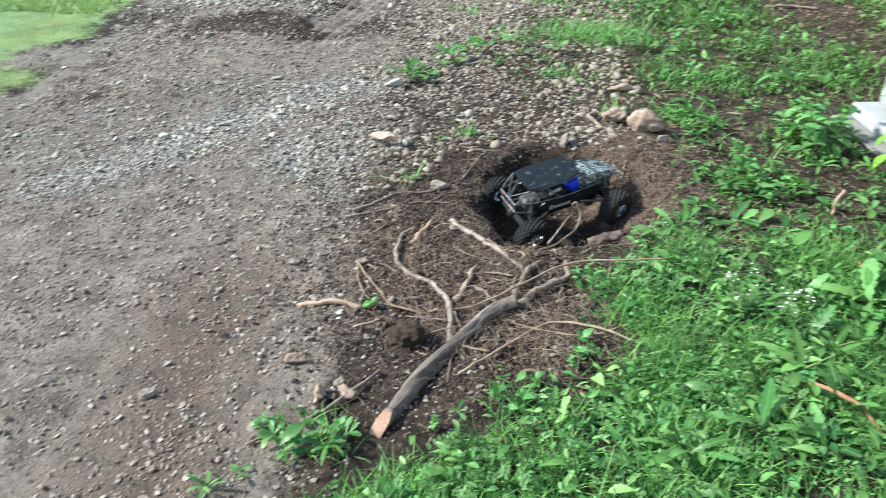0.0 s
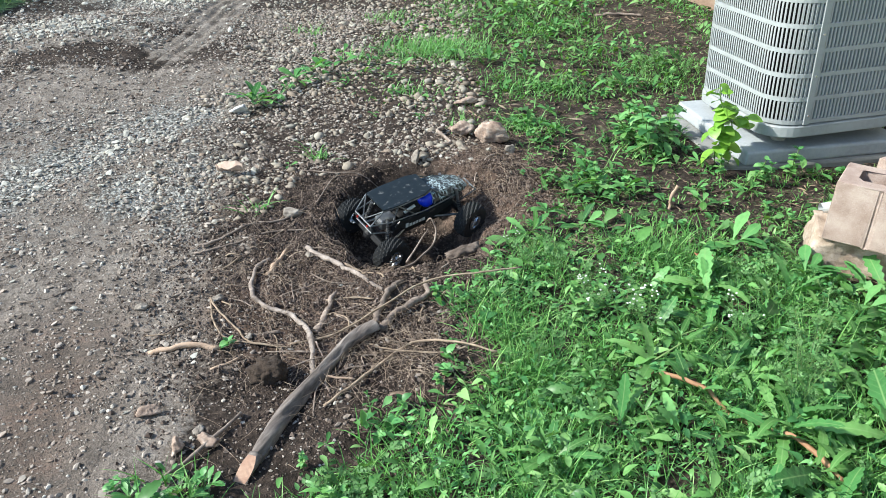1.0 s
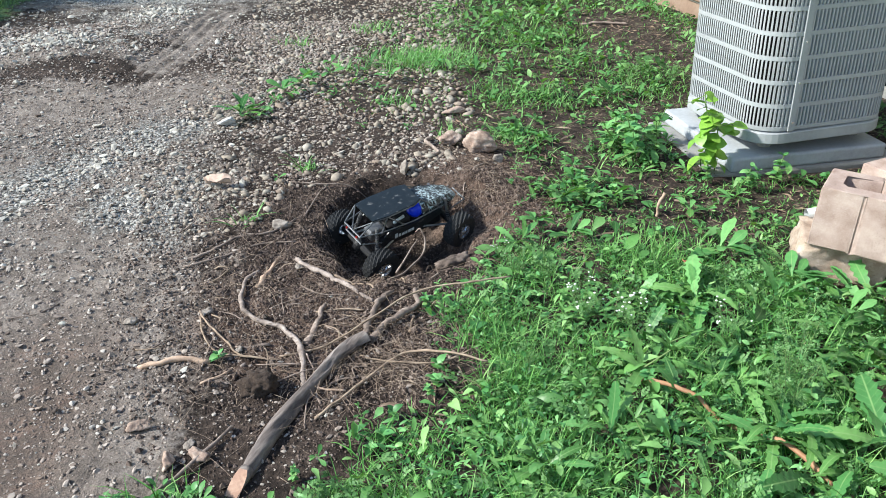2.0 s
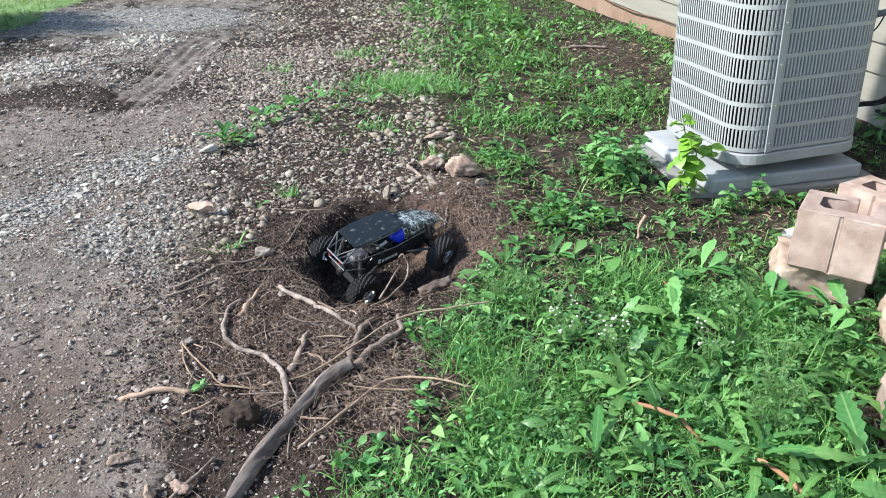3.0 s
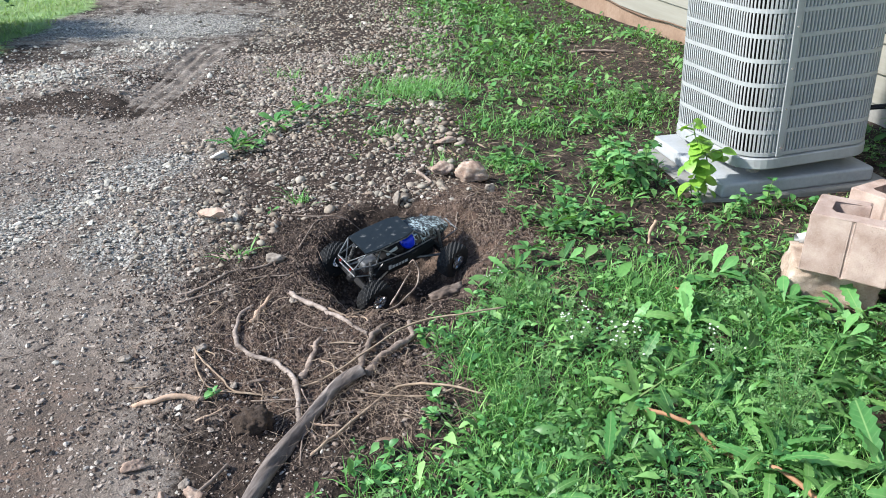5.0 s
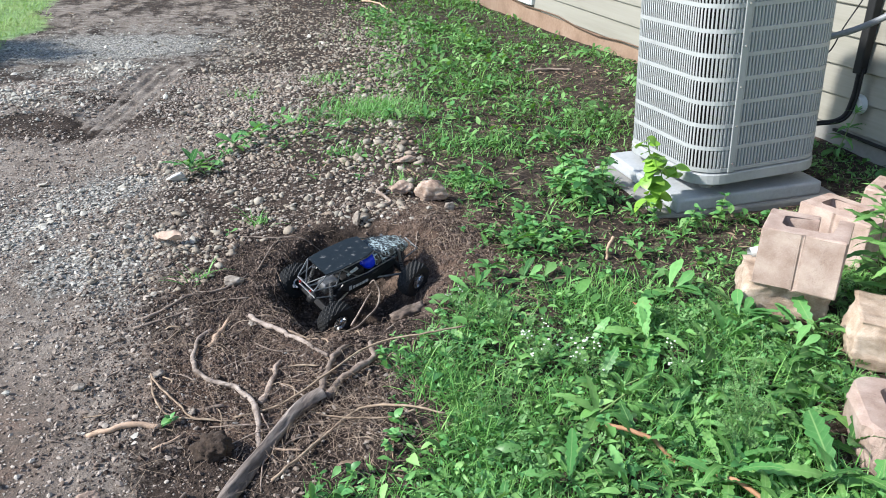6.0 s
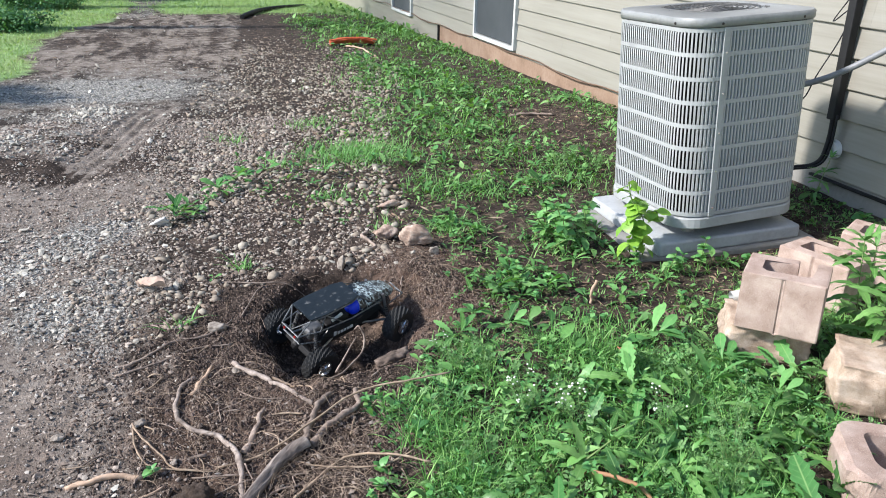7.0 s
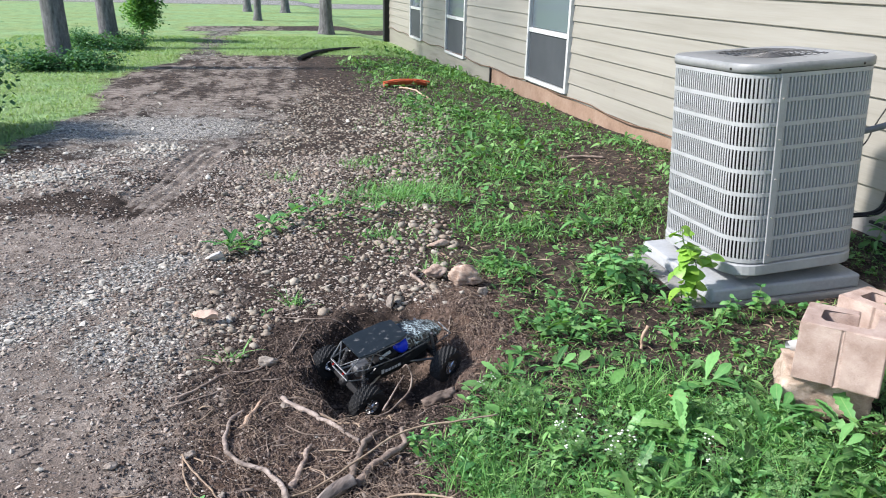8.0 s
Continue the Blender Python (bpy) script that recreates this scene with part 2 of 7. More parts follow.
M_TRUNK = surface("furrowed tree bark", [(0.05, 0.05, 0.05), (0.14, 0.14, 0.142), (0.27, 0.272, 0.275)], 7, 0.95, bump=1.0, dist=0.04, fine=26, stretch=(3, 3, 0.7))


def ground_mat():
    m = mat("soil gravel and turf", 0.95, 0, 0.25)
    n = N(m)
    co = n.co(world=True)
    at = n.add("ShaderNodeAttribute")
    at.attribute_name = "cover"
    sep = n.add("ShaderNodeSeparateColor", {"Color": at.outputs["Color"]})
    gravel, turf, dust = sep.outputs[0], sep.outputs[1], sep.outputs[2]
    big, mid, fine, grit = n.noise(co, 1.6, 5), n.noise(co, 9, 6, 0.6), n.noise(co, 55, 6, 0.7), n.noise(co, 190, 4, 0.7)
    tone = n.math("ADD", n.math("MULTIPLY", mid, 0.5), n.math("MULTIPLY", fine, 0.5))
    soil = n.ramp(tone, [(0.38, (0.016, 0.011, 0.008)), (0.5, (0.050, 0.036, 0.028)), (0.62, (0.125, 0.092, 0.073))])
    dry = n.ramp(tone, [(0.37, (0.100, 0.080, 0.066)), (0.5, (0.245, 0.206, 0.174)), (0.63, (0.41, 0.36, 0.312))])
    vor = n.add("ShaderNodeTexVoronoi", {"Vector": co, "Scale": 75.0, "Randomness": 1.0})
    stone = n.ramp(n.add("ShaderNodeSeparateColor", {"Color": vor.outputs["Color"]}).outputs[0],
                   [(0.0, (0.225, 0.216, 0.198)), (0.5, (0.435, 0.419, 0.385)), (1.0, (0.66, 0.637, 0.585))])
    crack = n.ramp(vor.outputs["Distance"], [(0.35, 1.0), (0.75, 0.25)])
    stone = n.mix(1.0, stone, crack, "MULTIPLY")
    green = n.ramp(tone, [(0.3, (0.135, 0.210, 0.088)), (0.5, (0.255, 0.395, 0.165)), (0.7, (0.37, 0.53, 0.24))])

    def edge(v, amount):
        brk = n.math("ADD", n.math("MULTIPLY", mid, 0.6), n.math("MULTIPLY", fine, 0.6))
        return n.ramp(n.math("ADD", v, n.math("MULTIPLY", n.math("SUBTRACT", brk, 0.6), amount)), [(0.35, 0.0), (0.65, 1.0)])

    streak = n.noise(n.co((4.5, 1.3, 1.0), True), 1.0, 6, 0.6, 0.6)
    dusty = n.math("ADD", dust, n.math("MULTIPLY", n.math("SUBTRACT", streak, 0.47), 1.7))
    col = n.mix(edge(n.math("MULTIPLY", dusty, n.ramp(dust, [(0.02, 0.0), (0.25, 1.0)])), 1.2), soil, dry)
    red = n.ramp(tone, [(0.37, (0.040, 0.026, 0.018)), (0.5, (0.115, 0.076, 0.056)), (0.63, (0.235, 0.168, 0.132))])
    col = n.mix(edge(at.outputs["Alpha"], 1.0), col, red)
    col = n.mix(edge(gravel, 1.6), col, stone)
    green = n.mix(n.ramp(n.noise(co, 0.9, 6, 0.65), [(0.42, 0.0), (0.62, 0.75)]), green, (0.27, 0.33, 0.11))
    green = n.mix(n.ramp(n.noise(co, 3.1, 5, 0.6), [(0.50, 0.0), (0.68, 0.55)]), green, (0.09, 0.16, 0.055))
    col = n.mix(edge(turf, 1.7), col, green)
    col = n.mix(0.6, col, n.ramp(grit, [(0.35, 0.45), (0.65, 1.15)]), "MULTIPLY")
    h = n.math("ADD", n.math("MULTIPLY", fine, 0.6), n.math("MULTIPLY", grit, 0.4))
    h = n.math("ADD", h, n.math("MULTIPLY", n.math("MULTIPLY", n.math("SUBTRACT", 1.0, vor.outputs["Distance"]), edge(gravel, 1.6)), 0.4))
    n.out(col, None, h, 0.95, 0.018)
    return m


M_GROUND = ground_mat()

# ---------- mesh helpers ----------
def to_mesh(name, bm, material, smooth=False):
    me = bpy.data.meshes.new(name)
    bm.to_mesh(me)
    bm.free()
    me.materials.append(material)
    if smooth:
        me.polygons.foreach_set("use_smooth", [True] * len(me.polygons))
    return me


def part(name, bm, material, parent=None, label="", smooth=False, m=None):
    ob = new(name, to_mesh(name, bm, material, smooth))
    if parent is not None:
        ob.parent = parent
    if m is not None:
        ob.matrix_basis = m
    return tagged(ob, label)


def arrays(name, verts, faces, material, parent=None, smooth=False):
    """One mesh from numpy arrays of verts (n, 3) and faces (k, 3 or 4)."""
    me = bpy.data.meshes.new(name)
    k, s = faces.shape
    me.vertices.add(len(verts))
    me.vertices.foreach_set("co", np.ascontiguousarray(verts, np.float32).ravel())
    me.loops.add(k * s)
    me.loops.foreach_set("vertex_index", np.ascontiguousarray(faces, np.int32).ravel())
    me.polygons.add(k)
    me.polygons.foreach_set("loop_start", np.arange(0, k * s, s, dtype=np.int32))
    me.polygons.foreach_set("use_smooth", np.full(k, smooth))
    me.materials.append(material)
    me.update(calc_edges=True)
    ob = new(name, me)
    if parent is not None:
        ob.parent = parent
    return ob


def empty(name, m, label="", category="", group="", kind=""):
    ob = new(name)
    ob.empty_display_size = 0.05
    ob.matrix_basis = m
    return tagged(ob, label, category, group, kind)


def box(bm, x0, y0, z0, x1, y1, z1, bevel=0.0, seg=2):
    r = bmesh.ops.create_cube(bm, size=1)
    for v in r["verts"]:
        v.co = Vector(((x0 + x1) / 2 + v.co.x * (x1 - x0), (y0 + y1) / 2 + v.co.y * (y1 - y0), (z0 + z1) / 2 + v.co.z * (z1 - z0)))
    if bevel:
        es = list({e for v in r["verts"] for e in v.link_edges})
        bmesh.ops.bevel(bm, geom=es, offset=bevel, segments=seg, affect="EDGES", profile=0.5)
    return bm


def block(*a, **k):
    return box(bmesh.new(), *a, **k)


def tube(points, radii, sides=8, bm=None, cap=True, bumpy=0.0, seed=0):
    """A tapering tube along points."""
    bm = bm or bmesh.new()
    rnd = random.Random(seed)
    pts = [Vector(p) for p in points]
    if not isinstance(radii, (list, tuple)):
        radii = [radii] * len(pts)
    rings, up = [], Vector((0.13, 0.21, 1)).normalized()
    for i, p in enumerate(pts):
        d = (pts[min(i + 1, len(pts) - 1)] - pts[max(i - 1, 0)]).normalized()
        if abs(d.dot(up)) > 0.97:
            up = Vector((1, 0.1, 0.05)).normalized()
        a = d.cross(up).normalized()
        b = a.cross(d).normalized()
        up = b
        rings.append([bm.verts.new(p + (a * math.cos(2 * math.pi * k / sides) + b * math.sin(2 * math.pi * k / sides)) * radii[i] * (1 + bumpy * (rnd.random() - 0.5))) for k in range(sides)])
    for r0, r1 in zip(rings, rings[1:]):
        for k in range(sides):
            bm.faces.new((r0[k], r0[(k + 1) % sides], r1[(k + 1) % sides], r1[k]))
    if cap:
        bm.faces.new(rings[0][::-1])
        bm.faces.new(rings[-1])
    return bm


def bend(points, n):
    """A smooth line through points (Catmull-Rom), n steps a stretch."""
    p = [Vector(q) for q in points]
    p = [2 * p[0] - p[1]] + p + [2 * p[-1] - p[-2]]
    out = []
    for i in range(1, len(p) - 2):
        for s in range(n):
            t = s / n
            a, b, c, d = p[i - 1], p[i], p[i + 1], p[i + 2]
            out.append(0.5 * ((2 * b) + (c - a) * t + (2 * a - 5 * b + 4 * c - d) * t * t + (3 * b - a - 3 * c + d) * t ** 3))
    return out + [p[-2]]


def lump(r, sx, sy, sz, seed, rough=0.25, sub=2):
    bm = bmesh.new()
    bmesh.ops.create_icosphere(bm, subdivisions=sub, radius=1)
    o = Vector((seed * 3.7, seed * 1.3, seed * 7.1))
    for v in bm.verts:
        k = 1 + rough * noise.noise(v.co * 1.1 + o) + 0.4 * rough * noise.noise(v.co * 3.1 + o)
        v.co = Vector((v.co.x * sx, v.co.y * sy, v.co.z * sz)) * k * r
    return bm


def sstep(a, b, x):
    t = np.clip((x - a) / (b - a), 0, 1)
    return t * t * (3 - 2 * t)

# ---------- the ground: one sheet ----------
HOLE = (0.37, 2.54)


def fbm(x, y, s, o=0.0):
    return noise.fractal(Vector((x * s + o, y * s - o, o * 0.37)), 1.0, 2.0, 4)


RIM_A = [radians(a) for a in (-180, -150, -120, -90, -60, -30, 0, 30, 60, 90, 120, 150, 180)]
RIM_R = (0.29, 0.34, 0.43, 0.42, 0.36, 0.35, 0.38, 0.38, 0.45, 0.42, 0.31, 0.27, 0.28)


def hole_depth(x, y):
    """0 outside the dug hole to 1 on its bottom."""
    dx, dy = x - HOLE[0], y - HOLE[1]
    a = math.atan2(dy, dx)
    rim = float(np.interp(a, RIM_A, RIM_R)) * (1 + 0.22 * noise.noise(Vector((x * 7, y * 7, 3.3))) + 0.08 * noise.noise(Vector((x * 25, y * 25, 1.3))))
    soft = 0.50 + 0.25 * max(0.0, math.cos(a - 0.1))      # the side by the grass slopes more gently
    t = min(1.0, max(0.0, (1.06 + 0.22 * max(0.0, math.cos(a - 0.1)) - math.hypot(dx, dy) / rim) / soft))
    return t * t * (3 - 2 * t)


def track(x, y):
    """The wheel track across the drive: how far in it, 0 to 1, and its ridges."""
    o = x + 0.557 + 0.21 * (5.24 - y) + 0.16 * np.maximum(0.0, 5.1 - y) ** 2 + 0.02 * np.sin(1.7 * y)
    k = np.exp(-(o / 0.15) ** 4) * sstep(4.2, 4.8, y) * sstep(6.5, 6.1, y)
    return k, np.cos(o * 2 * math.pi / 0.072)


def height(x, y):
    z = 0.0
    if y < 30 and -6 < x < 6:
        z += 0.012 * fbm(x, y, 1.3) + 0.006 * fbm(x, y, 6.0, 4.1)
    if y < 9 and -2.4 < x < 0.2:
        k = min(1.0, max(0.0, (0.2 - x) / 0.4))
        z += k * (0.006 * fbm(x, y, 9.0, 7.7) + 0.004 * fbm(x, y, 24.0, 3.3))
    z += 0.05 * math.exp(-(((x + 1.40) / 0.26) ** 2 + ((y - 3.56) / 0.16) ** 2))
    # piles on the drive, a rut across it
    z += 0.07 * math.exp(-(((x + 0.72) / 0.40) ** 2 + ((y - 6.0) / 0.45) ** 2))
    z += 0.09 * math.exp(-(((x + 1.25) / 0.55) ** 2 + ((y - 5.2) / 0.55) ** 2))
    if 3.6 < y < 6.6 and -1.3 < x < 0.2:
        k, r = track(x, y)
        z += float(k) * (0.006 * float(r) - 0.014)
    # soil banked up against the house
    k = min(1.0, max(0.0, (x - 2.3) / 0.9))
    z += 0.075 * k * k * (3 - 2 * k) * (1 if y < 5 else max(-1.6, 1 - (y - 5) / 4.0))
    # dug hole and the spoil round it
    d = math.hypot(x - HOLE[0], y - HOLE[1])
    if d < 1.6:
        h = hole_depth(x, y)
        rough = 0.010 * fbm(x, y, 14, 1.7) + 0.006 * fbm(x, y, 40, 2.2)
        z += 0.022 * math.exp(-(((x + 0.10) / 0.22) ** 2 + ((y - 2.55) / 0.30) ** 2))
        z += 0.004 * math.exp(-(((x - 0.25) / 0.30) ** 2 + ((y - 2.02) / 0.15) ** 2))
        z += 0.045 * math.exp(-(((x - 0.80) / 0.16) ** 2 + ((y - 2.85) / 0.30) ** 2))
        z += rough * (1 - min(1, max(0, (d - 0.9) / 0.7)))
        z -= h * (0.155 + 0.02 * fbm(x, y, 9, 5.0)) + 0.06 * math.exp(-(((x - 0.40) / 0.11) ** 2 + ((y - 2.50) / 0.10) ** 2)) + 0.07 * math.exp(-(((x - 0.50) / 0.10) ** 2 + ((y - 2.86) / 0.10) ** 2))
    return z


def lines(stops):
    """Coordinates from a list of (to, step), starting at the first stop."""
    out = [stops[0][0]]
    for to, step in stops[1:]:
        k = max(1, round((to - out[-1]) / step))
        a = out[-1]
        out += [a + (to - a) * (i + 1) / k for i in range(k)]
    return np.array(out)


GX = lines([(-400, 0), (-60, 40), (-12, 4), (-3, 0.3), (-1.1, 0.035), (-0.5, 0.018), (1.1, 0.0125), (3.3, 0.035), (12, 0.3), (60, 4), (400, 40)])
GY = lines([(-400, 0), (-60, 40), (-6, 3), (0.6, 0.3), (1.2, 0.035), (3.3, 0.0125), (8, 0.04), (22, 0.2), (70, 3), (600, 50)])


def lawn_edge(y):
    return np.interp(y, (0, 5.0, 6.66, 7.4, 8.9, 10.8, 12.0, 13.0, 15.9, 18), (-2.6, -2.3, -2.0, -1.85, -1.64, -1.85, -1.5, -1.25, -1.2, -1.5))


VEG_Y = (0.3, 1.05, 1.22, 1.30, 1.46, 1.60, 1.94, 2.24, 2.47, 2.94, 3.3, 3.6, 3.9, 4.3, 5.0, 5.9, 7.0, 7.9, 9.6, 12.8, 17)
VEG_X = (-0.50, -0.30, -0.19, 0.0, 0.14, 0.42, 0.48, 0.70, 0.92, 1.05, 1.0, 0.75, 0.30, 0.25, 0.62, 0.85, 1.30, 1.60, 1.30, 1.4, 2.9)


def veg_edge(y):
    return np.interp(y, VEG_Y, VEG_X)


def smooth_soil(x, y):
    """Bare places on the drive: a brown mound, and a band of fine tan dust beside it."""
    mound = np.exp(-(((x + 1.02) / 0.50) ** 2 + ((y - 4.74) / 0.20) ** 2)) + 0.8 * np.exp(-(((x + 1.40) / 0.22) ** 2 + ((y - 3.48) / 0.13) ** 2))
    band = np.exp(-(((x + 1.05) / 0.65) ** 2 + ((y - 4.12 - 0.25 * (x + 1.05)) / 0.24) ** 2))
    return np.clip(mound, 0, 1), band


def covers(x, y):
    """How far gravel, turf and dry dust cover the soil at x, y (arrays)."""
    nz = 0.25 * np.sin(3.1 * x + 1.3 * np.sin(2.3 * y)) * np.sin(2.7 * y + 0.8) + 0.12 * np.sin(9 * x + 2) * np.sin(8 * y)
    drive = sstep(0.35, -0.25, x - np.interp(y, (0, 2, 3, 4, 6, 9, 14), (-0.45, -0.45, -0.25, -0.1, 0.2, 0.6, 0.8)))
    g = np.exp(-(((x + 0.95) / 1.25) ** 2 + ((y - 7.3) / 0.75) ** 2)) * 1.0
    across = -0.81 * (x + 0.93) + 0.58 * (y - 3.19)
    g = np.maximum(g, 0.95 * np.exp(-(across / 0.20) ** 2) * sstep(2.2, 2.7, y) * sstep(4.1, 3.7, y) * (1 + 0.5 * nz))
    g = np.maximum(g, 0.90 * np.exp(-(((x + 0.60) / 0.20) ** 2 + ((y - 2.85) / 0.28) ** 2)))
    g = np.maximum(g, 0.48 * np.exp(-(((x + 0.95) / 0.65) ** 2 + ((y - 3.1) / 0.75) ** 2)) * (1 + 1.2 * nz))
    g = np.maximum(g, 0.75 * np.exp(-(((x + 0.42) / 0.16) ** 2 + ((y - 2.9) / 0.6) ** 2)))
    g = np.maximum(g, 0.55 * np.exp(-(((x + 0.70) / 0.45) ** 2 + ((y - 5.9) / 0.6) ** 2)))
    g = np.maximum(g, (0.37 + 0.35 * nz) * drive * sstep(9.6, 8.0, y) * sstep(1.7, 2.9, y))
    g = np.maximum(g, 0.85 * np.exp(-(((x + 0.72) / 0.26) ** 2 + ((y - 6.0) / 0.35) ** 2)))
    g = np.maximum(g, 0.95 * np.exp(-(((x + 1.36) / 0.35) ** 2 + ((y - 5.25) / 0.28) ** 2)))
    g = g - 0.5 * drive * np.exp(-(((x + 0.95) / 0.45) ** 2 + ((y - 4.75) / 0.35) ** 2))
    dust = 0.52 * drive * (0.85 + 0.15 * sstep(10.0, 8.0, y)) + 0.45 * np.exp(-(((x + 0.75) / 0.55) ** 2 + ((y - 1.9) / 0.9) ** 2)) + 1.5 * nz * drive * (1 - 0.65 * sstep(7.2, 9.0, y))
    dust = dust - 0.55 * drive * (np.exp(-(((x + 0.98) / 0.35) ** 2 + ((y - 4.68) / 0.20) ** 2)) + np.exp(-(((x + 1.3) / 0.6) ** 2 + ((y - 6.2) / 0.25) ** 2)))
    tk, rg = track(x, y)
    dust = dust + 0.75 * np.exp(-(((x + 1.35) / 0.75) ** 2 + ((y - 2.4) / 1.3) ** 2)) + tk * (0.45 + 0.28 * rg + 0.6 * nz) + 0.45 * np.exp(-(((x + 1.25) / 0.5) ** 2 + ((y - 4.15) / 0.3) ** 2))
    dust = dust + 0.5 * np.exp(-(((x + 1.25) / 0.40) ** 2 + ((y - 1.7) / 0.8) ** 2))
    dust = dust + 0.12 * np.exp(-(((x + 0.75) / 0.5) ** 2 + ((y - 2.3) / 0.8) ** 2))
    mound, band = smooth_soil(x, y)
    g = g * (1 - 0.85 * tk) * (1 - 0.6 * mound) * (1 - 0.7 * band)
    dust = dust - 0.7 * mound + 0.6 * band
    red = 0.75 * sstep(0.48, 0.68, x) * sstep(1.2, 0.95, x) * sstep(2.25, 2.5, y) * sstep(3.35, 3.05, y) + 0.56 * drive * sstep(2.8, 1.8, y) * sstep(-1.35, -0.6, x)
    red = np.maximum(red, 0.72 * np.exp(-(((x - 0.0) / 0.45) ** 2 + ((y - 2.0) / 0.42) ** 2)) * (1 + 0.6 * nz))
    le = lawn_edge(y)
    t = sstep(0.30, -0.22, x - le + 0.5 * nz) * (y > 4)
    path = 0.8 * np.exp(-(((x + 0.75 - 0.05 * (y - 16) + 0.8 * nz) / 0.45) ** 2)) * sstep(22, 20.5, y)
    far = sstep(13.2, 14.6, y + 0.6 * nz) * (1 - 0.9 * path)
    strip = np.exp(-(((y - 20.6 - 0.15 * x) / 1.0) ** 4)) * sstep(-2.6, -1.2, x) * sstep(9.0, 7.0, x)
    far = far * (1 - 0.95 * strip)
    t = np.maximum(t, far)
    t = np.maximum(t, sstep(-2.0, -2.6, x) * sstep(3.0, 5.5, y))
    t = np.maximum(t, sstep(-40, -60, y))
    t = np.maximum(t, sstep(3.6, 4.5, np.abs(x)) * (np.abs(x) > 3.3))
    t = np.maximum(t, sstep(-1.9, -2.6, x + 0.8 * nz) * (y < 6))
    t = np.maximum(t, 0.22 * sstep(0.0, 0.3, x - veg_edge(y)) * (y < 17))
    t = np.maximum(t, sstep(0.2, 0.6, x + nz) * sstep(0.5, 0.2, y + nz))
    g = np.maximum(g, 0.6 * path * (y > 13))
    g = g * (1 - sstep(0.5, 0.9, t))
    road = sstep(34.5, 35.0, y) * sstep(40.5, 40.0, y)
    t = np.where(road > 0.5, 0.0, t)
    g = np.where(road > 0.5, 0.9, g)
    return np.clip(g, 0, 1), t, np.clip(dust, 0, 1), red


def make_ground():
    nx, ny = len(GX), len(GY)
    X, Y = np.meshgrid(GX, GY)
    Z = np.array([[height(x, y) for x in GX] for y in GY])
    verts = np.stack([X, Y, Z], -1).reshape(-1, 3)
    i = (np.arange(ny - 1)[:, None] * nx + np.arange(nx - 1)[None, :]).ravel()
    ob = arrays("ground", verts, np.stack([i, i + 1, i + nx + 1, i + nx], -1), M_GROUND, smooth=True)
    g, t, d, red = covers(verts[:, 0], verts[:, 1])
    at = ob.data.color_attributes.new("cover", "FLOAT_COLOR", "POINT")
    at.data.foreach_set("color", np.stack([g, t, d, red], -1).astype(np.float32).ravel())
    return tagged(ob, "brown soil yard with gravel drive, dug hole and turf", "ground", kind="structure")


ground = make_ground()

# ---------- house ----------
WX, WY0, WY1 = 3.2, -6.0, 18.43      # face of the siding, and the wall's ends
FOUND_TOP, COURSE = 0.185, 0.1555
wall_top = FOUND_TOP + COURSE * 17
WINDOWS = [(7.63, 8.80, 0.26, 1.55), (11.68, 12.78, 0.20, 1.50), (14.77, 15.73, 0.22, 1.50)]


